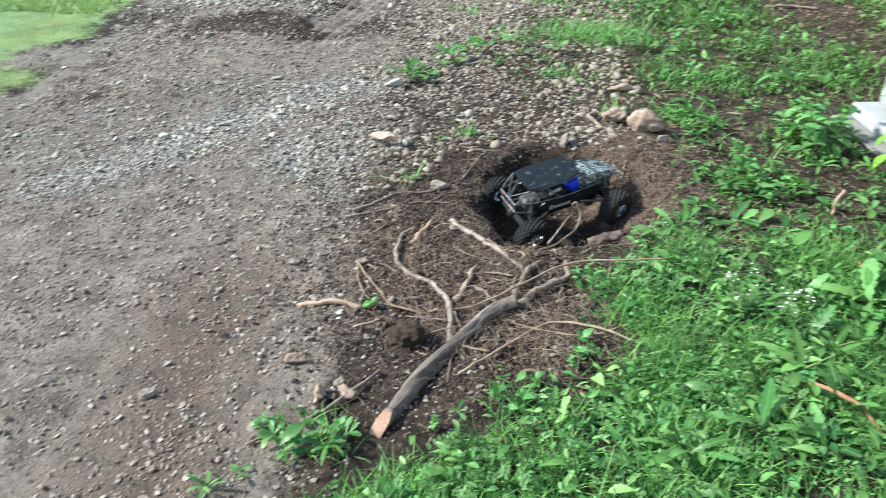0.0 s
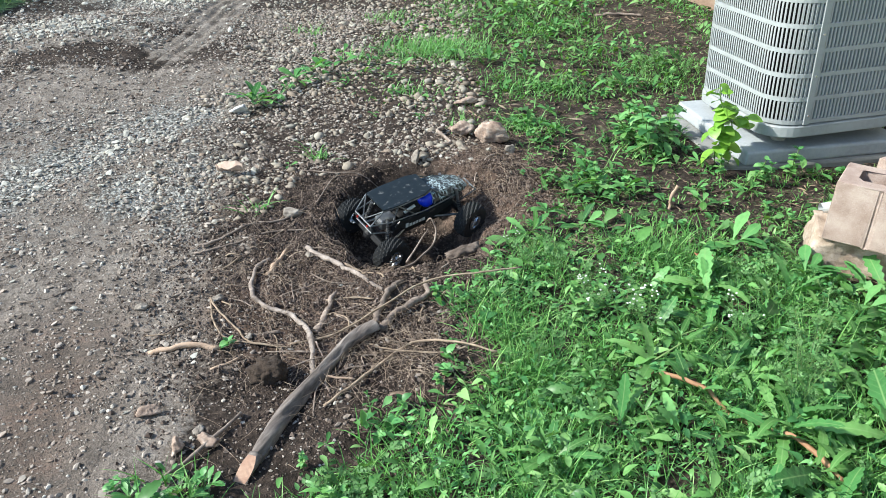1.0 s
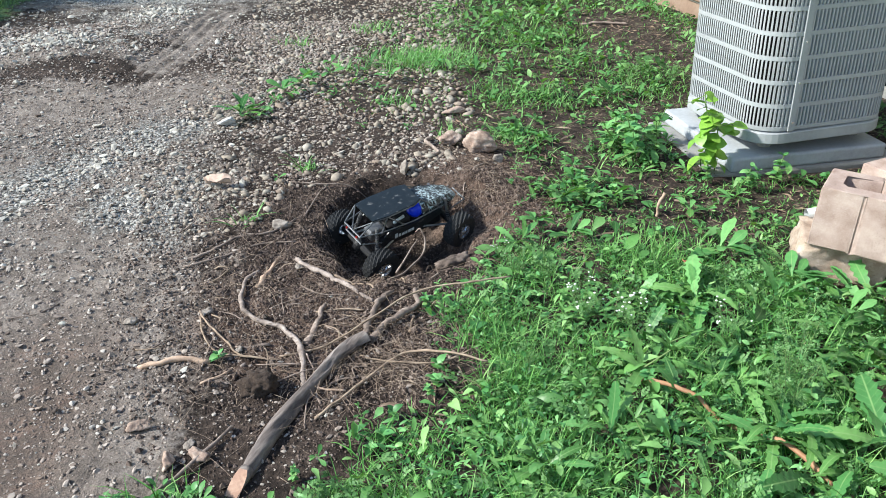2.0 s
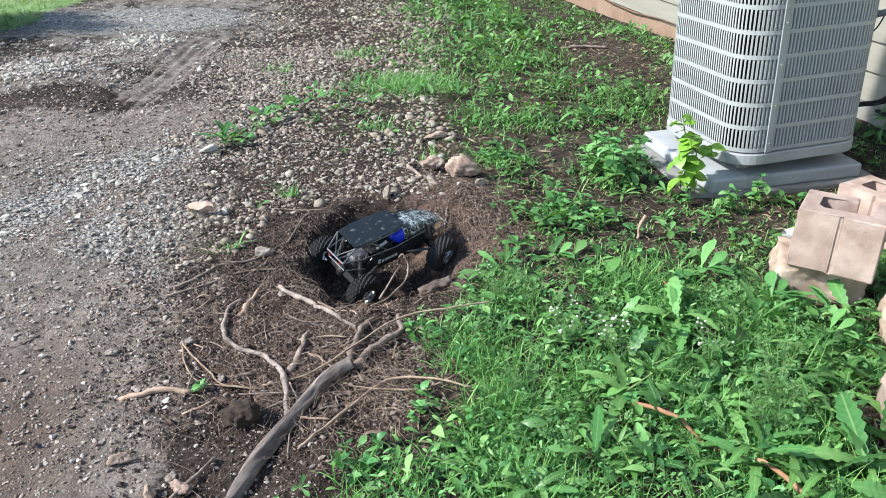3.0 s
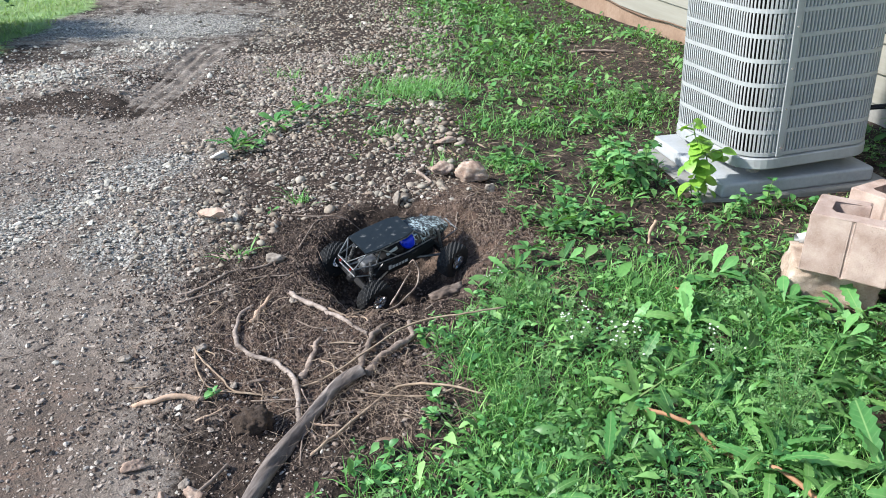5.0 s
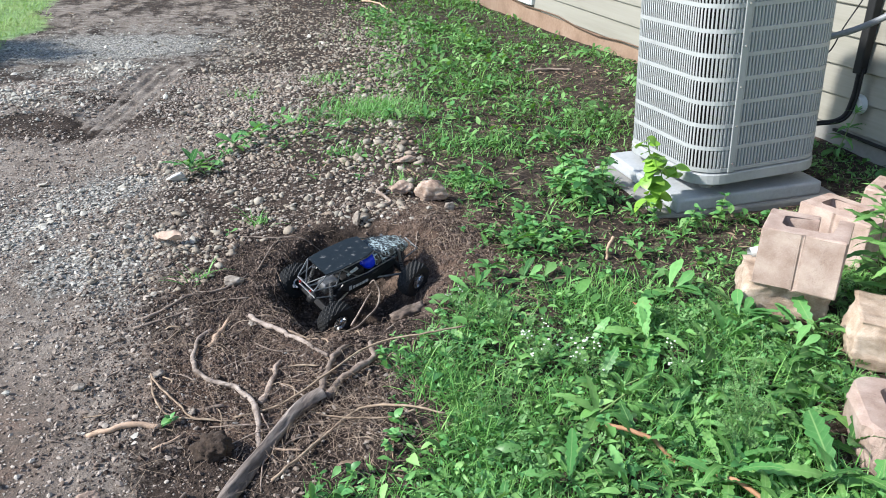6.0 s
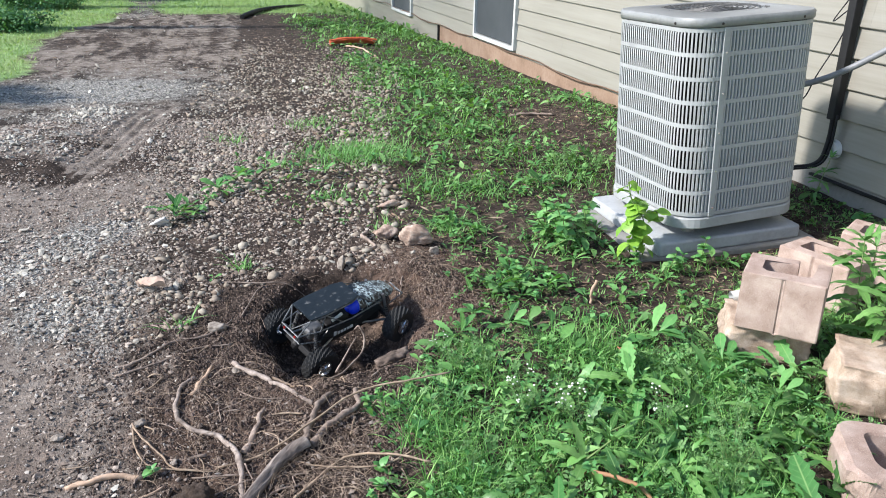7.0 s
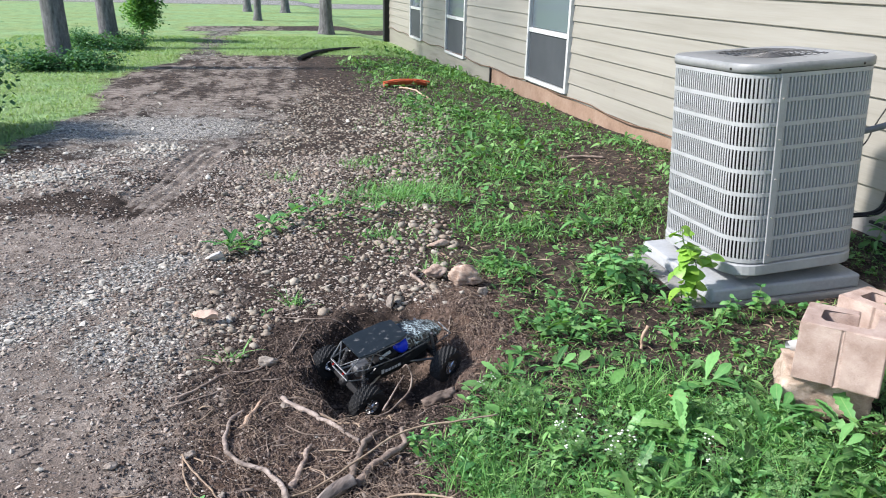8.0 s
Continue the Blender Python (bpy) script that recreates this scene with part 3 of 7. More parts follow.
def make_house():
    wall = empty("wall_house", pose(WX, 0, 0), "cream lap siding house wall on a terracotta foundation", "wall", kind="structure")
    # sheathing behind the boards, pierced by the windows
    bm = bmesh.new()
    ys = [WY0] + [v for w in WINDOWS for v in w[:2]] + [WY1]
    for k in range(0, len(ys), 2):
        box(bm, 0.03, ys[k], FOUND_TOP - 0.02, 0.2, ys[k + 1], wall_top)
    for y0, y1, z0, z1 in WINDOWS:
        box(bm, 0.03, y0, FOUND_TOP - 0.02, 0.2, y1, z0)
        box(bm, 0.03, y0, z1, 0.2, y1, wall_top)
    part("sheathing", bm, M_SIDING, wall)
    # boards, butted in lengths, each leaning out at its foot
    for c in range(17):
        z0, z1 = FOUND_TOP + c * COURSE, FOUND_TOP + (c + 1) * COURSE
        cuts = [(WY0, WY1)]
        for y0, y1, b0, b1 in WINDOWS:
            if b0 - 0.03 < (z0 + z1) / 2 < b1 + 0.03:
                cuts = [q for a, b in cuts for q in (((a, y0 - 0.05), (y1 + 0.05, b)) if a < y0 < b else ((a, b),))]
        joint = 2.1 + 1.7 * ((c * 2.6) % 3.1)
        cuts = [q for a, b in cuts for q in (((a, joint - 0.0004), (joint + 0.0004, b)) if a + 0.3 < joint < b - 0.3 else ((a, b),))]
        for a, b in cuts:
            bm = bmesh.new()
            lo, hi = -0.0, 0.020
            prof = [(hi + 0.01, z1 + 0.012), (hi, z1 + 0.012), (hi - 0.004, z1 - 0.01), (lo, z0 + 0.004), (lo + 0.002, z0), (hi + 0.01, z0)]
            r0 = [bm.verts.new((x, a, z)) for x, z in prof]
            r1 = [bm.verts.new((x, b, z)) for x, z in prof]
            for k in range(6):
                bm.faces.new((r0[k], r0[(k + 1) % 6], r1[(k + 1) % 6], r1[k]))
            bm.faces.new(r0[::-1]), bm.faces.new(r1)
            part("siding_board", bm, M_SIDING, wall)
    part("corner_post", block(-0.11, WY1 - 0.10, -0.2, 0.2, WY1 + 0.09, wall_top, bevel=0.01), M_BLACK, wall, "dark corner trim")
    # end wall, back and roof close the house
    shell = bmesh.new()
    box(shell, 0.2, WY1 - 0.15, -0.3, 7.0, WY1 + 0.05, wall_top)
    box(shell, 0.2, WY0, -0.3, 7.0, WY0 + 0.15, wall_top)
    box(shell, 6.8, WY0 + 0.15, -0.3, 7.0, WY1 - 0.15, wall_top)
    part("end_walls", shell, M_SIDING, wall)
    f = empty("foundation", pose(WX, 0, 0), "terracotta painted concrete foundation strip", "foundation", kind="structure")
    part("strip", block(0.012, 3.62, -0.5, 0.2, 10.28, FOUND_TOP, bevel=0.004), M_FOUND, f)
    # the grey of this stretch puts the shade beside the condenser into its colour
    part("strip", block(0.010, WY0, -0.5, 0.2, 3.60, FOUND_TOP, bevel=0.004), M_PAD2, f, "foundation strip greyed to show it shaded")
    part("strip", block(0.016, 10.30, -0.5, 0.2, WY1, FOUND_TOP, bevel=0.004), M_SIDING, f, "cream painted foundation strip")
    roof = bmesh.new()
    for x0, x1, z0, z1 in ((-0.45, 3.5, wall_top, wall_top + 1.5), (7.45, 3.5, wall_top, wall_top + 1.5)):
        p = [(x0, WY0 - 0.3, z0), (x1, WY0 - 0.3, z1), (x1, WY1 + 0.3, z1), (x0, WY1 + 0.3, z0)]
        lo = [roof.verts.new(q) for q in p]
        hi = [roof.verts.new((q[0], q[1], q[2] + 0.12)) for q in p]
        roof.faces.new(lo), roof.faces.new(hi[::-1])
        for k in range(4):
            roof.faces.new((lo[k], lo[(k + 1) % 4], hi[(k + 1) % 4], hi[k]))
    bmesh.ops.recalc_face_normals(roof, faces=roof.faces)
    r = part("roof", roof, M_BARK)
    r.matrix_basis = pose(WX, 0, 0)
    tagged(r, "plain pitched roof of the house", "roof", kind="structure")
    for k, (y0, y1, z0, z1) in enumerate(WINDOWS):
        w = empty("window_%d" % (k + 1), pose(WX, y0, z0), "white vinyl sash window with a grey insect screen", "window", kind="structure")
        W, H, mid = y1 - y0, z1 - z0, 0.54
        for a in ((-0.03, -0.045, -0.035, 0.03, 0.0, H + 0.045), (-0.03, W, -0.035, 0.03, W + 0.045, H + 0.045), (-0.03, 0, H, 0.03, W, H + 0.045), (-0.034, 0, -0.04, 0.03, W, 0.0)):
            part("window_frame", block(*a, bevel=0.004), M_WHITE, w)
        part("meeting_rail", block(-0.018, 0, mid - 0.025, 0.03, W, mid + 0.025, bevel=0.003), M_WHITE, w)
        part("screen", block(0.0, 0.012, 0.012, 0.012, W - 0.012, mid - 0.03), M_SCREEN, w, "grey mesh screen")
        part("pane", block(0.016, 0.012, mid + 0.03, 0.022, W - 0.012, H - 0.012), M_PANE, w, "dark reflecting glass")
        part("pane", block(0.022, 0.012, 0.012, 0.028, W - 0.012, mid - 0.03), M_PANE, w)
        # flat black sheet behind the panes paints in the darkness of the room
        part("reveal", block(0.10, -0.02, -0.02, 0.14, W + 0.02, H + 0.02), M_BLACK, w, "black sheet standing in for the unlit room")
    return wall


house = make_house()

# ---------- condenser ----------
def rounded(w, d, r, seg):
    """Outline of a rounded rectangle, counterclockwise, as (x, y)."""
    out = []
    for cx, cy, a0 in ((w / 2 - r, -d / 2 + r, -90), (w / 2 - r, d / 2 - r, 0), (-w / 2 + r, d / 2 - r, 90), (-w / 2 + r, -d / 2 + r, 180)):
        out += [(cx + r * math.cos(radians(a0 + 90 * k / seg)), cy + r * math.sin(radians(a0 + 90 * k / seg))) for k in range(seg + 1)]
    return out


def loft(rings, bm=None, cap0=True, cap1=True):
    bm = bm or bmesh.new()
    vs = [[bm.verts.new(p) for p in r] for r in rings]
    n = len(vs[0])
    for a, b in zip(vs, vs[1:]):
        for k in range(n):
            bm.faces.new((a[k], a[(k + 1) % n], b[(k + 1) % n], b[k]))
    if cap0:
        bm.faces.new(vs[0][::-1])
    if cap1:
        bm.faces.new(vs[-1])
    return bm


def ringed(w, d, r, z, seg=8):
    return [(x, y, z) for x, y in rounded(w, d, r, seg)]


def band(w, d, r, z0, z1, thick, bm=None):
    """A closed strip that runs round the rounded body."""
    return loft([ringed(w - 2 * thick, d - 2 * thick, r - thick, z0), ringed(w, d, r, z0), ringed(w, d, r, z1), ringed(w - 2 * thick, d - 2 * thick, r - thick, z1), ringed(w - 2 * thick, d - 2 * thick, r - thick, z0)], bm, False, False)


AC_W, AC_D, AC_R, AC_H = 0.665, 0.665, 0.135, 0.917
AC_M = pose(2.308, 3.063, 0.146, -1.4, -3.6, 1.0)


def make_condenser():
    ac = empty("condenser_unit", AC_M, "grey louvred outdoor air conditioning condenser on a pad", "air conditioner")
    W, D, R, H = AC_W, AC_D, AC_R, AC_H
    part("base_pan", loft([ringed(W - 0.03, D - 0.03, R - 0.015, 0.006), ringed(W + 0.002, D + 0.002, R, 0.006), ringed(W + 0.006, D + 0.006, R, 0.010), ringed(W + 0.006, D + 0.006, R, 0.050), ringed(W + 0.002, D + 0.002, R, 0.054), ringed(W - 0.02, D - 0.02, R - 0.01, 0.058)]), M_AC, ac, "grey steel base pan")
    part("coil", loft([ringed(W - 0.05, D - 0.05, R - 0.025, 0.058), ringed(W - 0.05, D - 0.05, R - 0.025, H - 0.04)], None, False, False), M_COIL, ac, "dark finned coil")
    rows = 8
    z0, z1 = 0.072, H - 0.045
    pitch = (z1 - z0) / rows
    for k in range(rows + 1):
        z = z0 + k * pitch
        part("louvre_band", band(W, D, R, z - 0.0085, z + 0.0085, 0.006), M_AC, ac, smooth=False)
    # louvre bars, bowed out between the bands
    bm = bmesh.new()
    for k in range(rows):
        a, b = z0 + k * pitch + 0.004, z0 + (k + 1) * pitch - 0.004
        # each bar is flat outside, rounded at its ends and folded in along one edge
        prof = [(0.004, a), (0.0, a + 0.005), (-0.0015, a + 0.014), (-0.0015, b - 0.014), (0.0, b - 0.005), (0.004, b)]
        wide = [0.0056, 0.0043, 0.0038, 0.0038, 0.0043, 0.0056]
        l = [bm.verts.new((-e, y, z)) for (y, z), e in zip(prof, wide)]
        r = [bm.verts.new((e, y + 0.0006, z)) for (y, z), e in zip(prof, wide)]
        q = [bm.verts.new((-e - 0.0028, y + 0.010, z)) for (y, z), e in zip(prof, wide)]
        p = [bm.verts.new((e - 0.0006, y + 0.003, z)) for (y, z), e in zip(prof, wide)]
        for i in range(5):
            for u, v in ((q, l), (l, r), (r, p)):
                bm.faces.new((u[i], v[i], v[i + 1], u[i + 1]))
    bar = to_mesh("louvre", bm, M_AC)
    out = rounded(W - 0.004, D - 0.004, R - 0.002, 24)
    seg = [(Vector(out[i]), Vector(out[(i + 1) % len(out)])) for i in range(len(out))]
    step, acc = 0.0168, 0.0
    nxt = 0.0
    for a, b in seg:
        L = (b - a).length
        while nxt <= acc + L and L > 1e-6:
            p = a + (b - a) * ((nxt - acc) / L)
            d = (b - a).normalized()
            ob = new("louvre", bar)
            ob.parent = ac
            ob.matrix_basis = Matrix.Translation((p.x, p.y, 0)) @ Matrix.Rotation(math.atan2(d.y, d.x), 4, "Z")
            nxt += step
        acc += L
    # plain post on the front between two louvred panels, with its screws
    part("corner_post", block(-0.190, -D / 2 - 0.005, 0.06, -0.160, -D / 2 + 0.004, H - 0.036, bevel=0.002), M_AC, ac, "flat seam strip")
    for k in range(5):
        s = bmesh.new()
        bmesh.ops.create_cone(s, cap_ends=True, segments=8, radius1=0.005, radius2=0.004, depth=0.004)
        part("screw", s, M_CHROME, ac, m=Matrix.Translation((-0.175, -D / 2 - 0.007, 0.10 + k * 0.17)) @ pose(0, 0, 0, 90))
    for a in (-150, -120, -75, -20, 15):
        s = bmesh.new()
        bmesh.ops.create_cone(s, cap_ends=True, segments=8, radius1=0.006, radius2=0.005, depth=0.005)
        o = rounded(W + 0.012, D + 0.012, R, 16)
        q = min(o, key=lambda c: abs(math.atan2(c[1], c[0]) - radians(a)))
        part("screw", s, M_COIL, ac, m=Matrix.Translation((q[0], q[1], H - 0.020)) @ Matrix.Rotation(math.atan2(q[1], q[0]) + math.pi / 2, 4, "Z") @ pose(0, 0, 0, 90))
    # lid: rolled edge, shallow dish, round fan guard
    lid = loft([ringed(W - 0.01, D - 0.01, R, H - 0.034), ringed(W + 0.008, D + 0.008, R, H - 0.033), ringed(W + 0.010, D + 0.010, R, H - 0.005), ringed(W - 0.004, D - 0.004, R - 0.006, H + 0.004)], None, True, False)
    ring = ringed(W - 0.004, D - 0.004, R - 0.006, H + 0.004)
    circ = []
    for x, y, z in ring:
        a = math.atan2(y, x)
        circ.append((0.235 * math.cos(a), 0.235 * math.sin(a), H + 0.012))
    loft([ring, circ, [(0.97 * x, 0.97 * y, H - 0.004) for x, y, z in circ], [(0.95 * x, 0.95 * y, H - 0.20) for x, y, z in circ]], lid, False, True)
    part("lid", lid, M_ACTOP, ac, "grey steel top with a round opening", True)
    for k in range(9):
        r = 0.03 + 0.024 * k
        pts = [(r * math.cos(a), r * math.sin(a), H + 0.009 + 0.006 * (1 - r / 0.235)) for a in np.linspace(0, 2 * math.pi, 37)]
        part("guard_ring", tube(pts, 0.0018, 5, cap=False), M_GUARD, ac, "grey wire ring")
    for k in range(10):
        a = 2 * math.pi * k / 10
        part("guard_spoke", tube([(0.03 * math.cos(a), 0.03 * math.sin(a), H + 0.015), (0.236 * math.cos(a), 0.236 * math.sin(a), H + 0.009)], 0.002, 5), M_GUARD, ac)
    for sx in (-1, 1):
        for sy in (-1, 1):
            c = bmesh.new()
            bmesh.ops.create_cone(c, cap_ends=True, segments=14, radius1=0.030, radius2=0.034, depth=0.034)
            part("foot", c, M_PAD2, ac, "pale round foot", m=Matrix.Translation((sx * 0.22, sy * 0.235, -0.015)))
    return ac


condenser = make_condenser()
pm = pose(2.265, 3.10, 0.0, 0, -2.8, -1.5)
pad = part("equipment_pad", block(-0.345, -0.36, 0.030, 0.405, 0.33, 0.095, bevel=0.012, seg=3), M_PAD)
pad.matrix_basis = pm
tagged(pad, "pale grey composite pad under the condenser", "pad")
slab = part("concrete_slab", block(-0.40, -0.375, -0.06, 0.52, 0.33, 0.029, bevel=0.012), M_PAD2)
slab.matrix_basis = pose(2.235, 3.10, 0.0, 0, -2.8, -3.0)
tagged(slab, "weathered concrete slab under the pale pad", "slab")

# ---------- things on the wall behind the condenser ----------
cover = part("line_cover", block(-0.024, -0.025, 0.0, 0.024, 0.025, 2.0, bevel=0.006), M_BLACK)
cover.matrix_basis = pose(WX - 0.028, 3.195, 0.49, -1.5, 0, 0)
tagged(cover, "black plastic line-set cover fixed to the siding", "pipe cover")
lines_ob = empty("refrigerant_line", pose(0, 0, 0), "black insulated refrigerant lines curving into the condenser", "pipe")
for k, (dy, r) in enumerate(((0.0, 0.012), (-0.025, 0.007))):
    part("insulated_pipe", tube(bend([(WX - 0.035, 3.19 + dy, 0.52), (WX - 0.04, 3.185 + dy, 0.36), (WX - 0.07, 3.20 + dy, 0.255), (WX - 0.18, 3.27 + dy, 0.215), (2.62, 3.30 + dy, 0.215)], 6), r, 8), M_BLACK, lines_ob, smooth=True)
b = bmesh.new()
bmesh.ops.create_cone(b, cap_ends=True, segments=20, radius1=0.052, radius2=0.044, depth=0.03)
vent = part("wall_flange", b, M_WHITE, smooth=False)
vent.matrix_basis = Matrix.Translation((WX - 0.017, 3.165, 0.335)) @ pose(0, 0, 0, 0, -90, 0)
tagged(vent, "round white wall flange round the pipe opening", "flange")
conduit = part("electric_conduit", tube(bend([(2.60, 3.16, 0.655), (2.78, 3.13, 0.68), (2.92, 3.0, 0.76), (3.04, 2.84, 0.90), (3.14, 2.62, 1.10), (3.17, 2.5, 1.35)], 8), 0.0155, 10), M_CONDUIT, smooth=True)
tagged(conduit, "grey flexible electrical conduit from wall to condenser", "conduit")
cable = part("thin_cable", tube(bend([(2.62, 3.22, 0.585), (2.86, 3.24, 0.575), (2.97, 3.22, 0.60), (3.05, 3.24, 0.72), (3.15, 3.24, 0.90), (3.17, 3.22, 1.05), (3.12, 3.28, 0.98), (3.17, 3.25, 1.10)], 6), 0.0035, 6), M_BLACK, smooth=True)
tagged(cable, "thin black thermostat cable looping beside the condenser", "cable")
seam = part("flashing_strip", block(WX - 0.012, WY0 + 0.1, 0.155, WX + 0.010, 3.30, 0.170, bevel=0.003), M_BLACK)
tagged(seam, "black flashing strip under the lowest siding board", "flashing", kind="structure")
drop = part("wall_cable", tube([(WX - 0.012, 18.3 - k * 0.42, 0.20 + 0.018 * math.sin(k * 1.7) + 0.012 * math.sin(k * 0.6)) for k in range(33)], 0.006, 6), M_WIRE, smooth=True)
tagged(drop, "brown cable clipped along the foot of the siding", "cable")
gap = part("downspout_strap", block(WX - 0.014, 10.27, -0.05, WX + 0.02, 10.31, 0.19, bevel=0.004), M_BLACK)
tagged(gap, "dark strip covering the foundation joint", "strip")

# ---------- concrete blocks ----------
def hollow_block(W, D, H, seed, slot=True, score=True, material=None):
    """Concrete wall block, scored on its face, with one open core."""
    rnd = random.Random(seed)
    bm = bmesh.new()
    t = 0.045
    o = [(-W / 2, -D / 2), (-0.006, -D / 2), (0, -D / 2 + 0.007), (0.006, -D / 2), (W / 2, -D / 2), (W / 2, D / 2), (-W / 2, D / 2)]
    if not score:
        o = [(-W / 2, -D / 2), (0, -D / 2 - 0.004), (W / 2, -D / 2), (W / 2, D / 2), (0, D / 2), (-W / 2, D / 2)]
    if slot:
        # the core is open to the back of one end: outer loop walked into the core and out again
        i = [(W / 2, D / 2), (W / 2 - t, D / 2 - 0.0), (W / 2 - t, -D / 2 + t + 0.02), (W / 2 - t - 0.02, -D / 2 + t), (-W / 2 + t + 0.02, -D / 2 + t), (-W / 2 + t, -D / 2 + t + 0.02), (-W / 2 + t, D / 2 - t - 0.012), (-W / 2 + t + 0.012, D / 2 - t), (W / 2 - t - 0.055, D / 2 - t), (W / 2 - t - 0.055, D / 2), (-W / 2, D / 2)]
        o = o[:-2] + i
    lo = [bm.verts.new((x, y, 0)) for x, y in o]
    hi = [bm.verts.new((x, y, H)) for x, y in o]
    n = len(o)
    for k in range(n):
        bm.faces.new((lo[k], lo[(k + 1) % n], hi[(k + 1) % n], hi[k]))
    bm.faces.new(hi), bm.faces.new(lo[::-1])
    bmesh.ops.bevel(bm, geom=list(bm.edges), offset=0.0065, segments=2, affect="EDGES", profile=0.6)
    bmesh.ops.triangulate(bm, faces=[f for f in bm.faces if len(f.verts) > 4])
    for v in bm.verts:
        v.co += Vector([(rnd.random() - 0.5) * 0.003 for _ in range(3)])
    return bm


def split_block(W, D, H, seed):
    """Block with broken, rock-like faces."""
    bm = bmesh.new()
    box(bm, -W / 2, -D / 2, 0, W / 2, D / 2, H)
    bmesh.ops.subdivide_edges(bm, edges=list(bm.edges), cuts=22, use_grid_fill=True)
    o = Vector((seed * 2.3, seed * 5.1, seed))
    for v in bm.verts:
        side = 1.0 if v.co.z < H - 0.001 else 0.2
        nrm = Vector((v.co.x / W, v.co.y / D, 0))
        k = noise.noise(v.co * 8 + o) * 0.6 + noise.noise(v.co * 22 + o) * 0.3 + noise.noise(v.co * 60 + o) * 0.16 + noise.noise(v.co * 130 + o) * 0.10
        v.co += nrm * 0.055 * k * side
        v.co.z += 0.006 * noise.noise(v.co * 25 + o)
        if side == 1.0:
            edge = abs(v.co.z - H / 2) / (H / 2)
            v.co.x *= 1 - 0.05 * edge ** 4
            v.co.y *= 1 - 0.05 * edge ** 4
    return bm


def pocket_block(W, D, H, seed):
    """Wall block with a round-cornered outline, rough sides and a deep pocket in its top."""
    def rim(w, d, r, z):
        return [(x, y, z) for x, y in rounded(w, d, r, 10)]
    bm = loft([rim(W, D, 0.060, 0.0), rim(W, D, 0.060, H * 0.35), rim(W, D, 0.060, H * 0.7), rim(W, D, 0.060, H - 0.008), rim(W - 0.012, D - 0.012, 0.054, H),
               rim(W * 0.66, D * 0.62, 0.034, H), rim(W * 0.64, D * 0.60, 0.030, H - 0.008), rim(W * 0.62, D * 0.58, 0.026, 0.02)])
    o = Vector((seed * 2.3, seed * 5.1, seed))
    for v in bm.verts:
        side = Vector((v.co.x / W, v.co.y / D, 0))
        rough = 0.045 if side.length > 0.42 and v.co.z < H - 0.004 else 0.006
        v.co += side * rough * (noise.noise(v.co * 14 + o) + 0.5 * noise.noise(v.co * 45 + o))
        v.co.z += 0.003 * noise.noise(v.co * 30 + o)
    return bm


GRP = "pile of concrete blocks"
for seed, (kind, W, D, H, m, label) in enumerate((
    ("split", 0.28, 0.21, 0.132, pose(1.835, 1.95, 0.0, 0, 0, -30), "rough split-faced concrete block under another block"),
    ("hollow", 0.26, 0.20, 0.205, pose(1.825, 1.890, 0.132, 0, -1.0, -47), "pinkish hollow concrete block resting askew on a rough one"),
    ("hollow", 0.30, 0.20, 0.19, pose(2.37, 2.27, 0.0, 0, 0, -74), "pinkish hollow concrete block standing on soil"),
    ("hollow", 0.30, 0.22, 0.21, pose(2.70, 2.31, 0.01, 0, 2, -58), "pinkish hollow concrete block near the house wall"),
    ("split", 0.33, 0.22, 0.165, pose(1.975, 1.545, 0.0, 0, 0, -38), "rough split-faced concrete block beside tall weed"),
    ("pocket", 0.36, 0.27, 0.13, pose(1.68, 1.180, 0.0, 0, 0, 150), "pale hollow concrete block lying among dock leaves"),
    ("split", 0.30, 0.20, 0.16, pose(2.27, 1.67, 0.0, 0, 0, 20), "rough split-faced concrete block behind the tall weed"),
)):
    ob = part("concrete_block", hollow_block(W, D, H, seed) if kind == "hollow" else pocket_block(W, D, H, seed) if kind == "pocket" else split_block(W, D, H, seed), M_SPLIT if kind == "split" else M_BLOCK, smooth=kind == "split")
    ob.matrix_basis = m
    tagged(ob, label, "block", GRP)
pvc = bmesh.new()
loft([[(0.021 * math.cos(a), 0.021 * math.sin(a), z) for a in np.linspace(0, 2 * math.pi, 17)[:-1]] for z in (0, 0.12)], pvc, False, False)
loft([[(0.0175 * math.cos(-a), 0.0175 * math.sin(-a), z) for a in np.linspace(0, 2 * math.pi, 17)[:-1]] for z in (0, 0.12)], pvc, False, False)
pv = part("pipe_offcut", pvc, M_WHITE)
pv.matrix_basis = pose(1.79, 2.10, 0.138, 0, 80, -10)
tagged(pv, "short white plastic pipe offcut behind a block", "pipe")

# ---------- rocks, logs, sticks and roots round the hole ----------
def on(x, y, dz=0.0):
    return (x, y, height(x, y) + dz)


def chipped(r, s, seed, cuts, wear=0.12):
    """A stone with broken faces: a ball cut by planes, then worn."""
    rnd = random.Random(seed)
    planes = [(Vector((rnd.gauss(0, 1), rnd.gauss(0, 1), rnd.gauss(0, 1))).normalized(), rnd.uniform(0.40, 0.85)) for _ in range(cuts)]
    bm = bmesh.new()
    bmesh.ops.create_icosphere(bm, subdivisions=4, radius=1)
    o = Vector((seed * 3.7, seed * 1.3, seed * 7.1))
    for v in bm.verts:
        k = min([1.0] + [d / v.co.dot(n) for n, d in planes if v.co.dot(n) > 0.05])
        k *= 1 + wear * noise.noise(v.co * 2.2 + o) + 0.5 * wear * noise.noise(v.co * 7 + o)
        v.co = Vector((v.co.x * s[0], v.co.y * s[1], v.co.z * s[2])) * k * r
    return bm


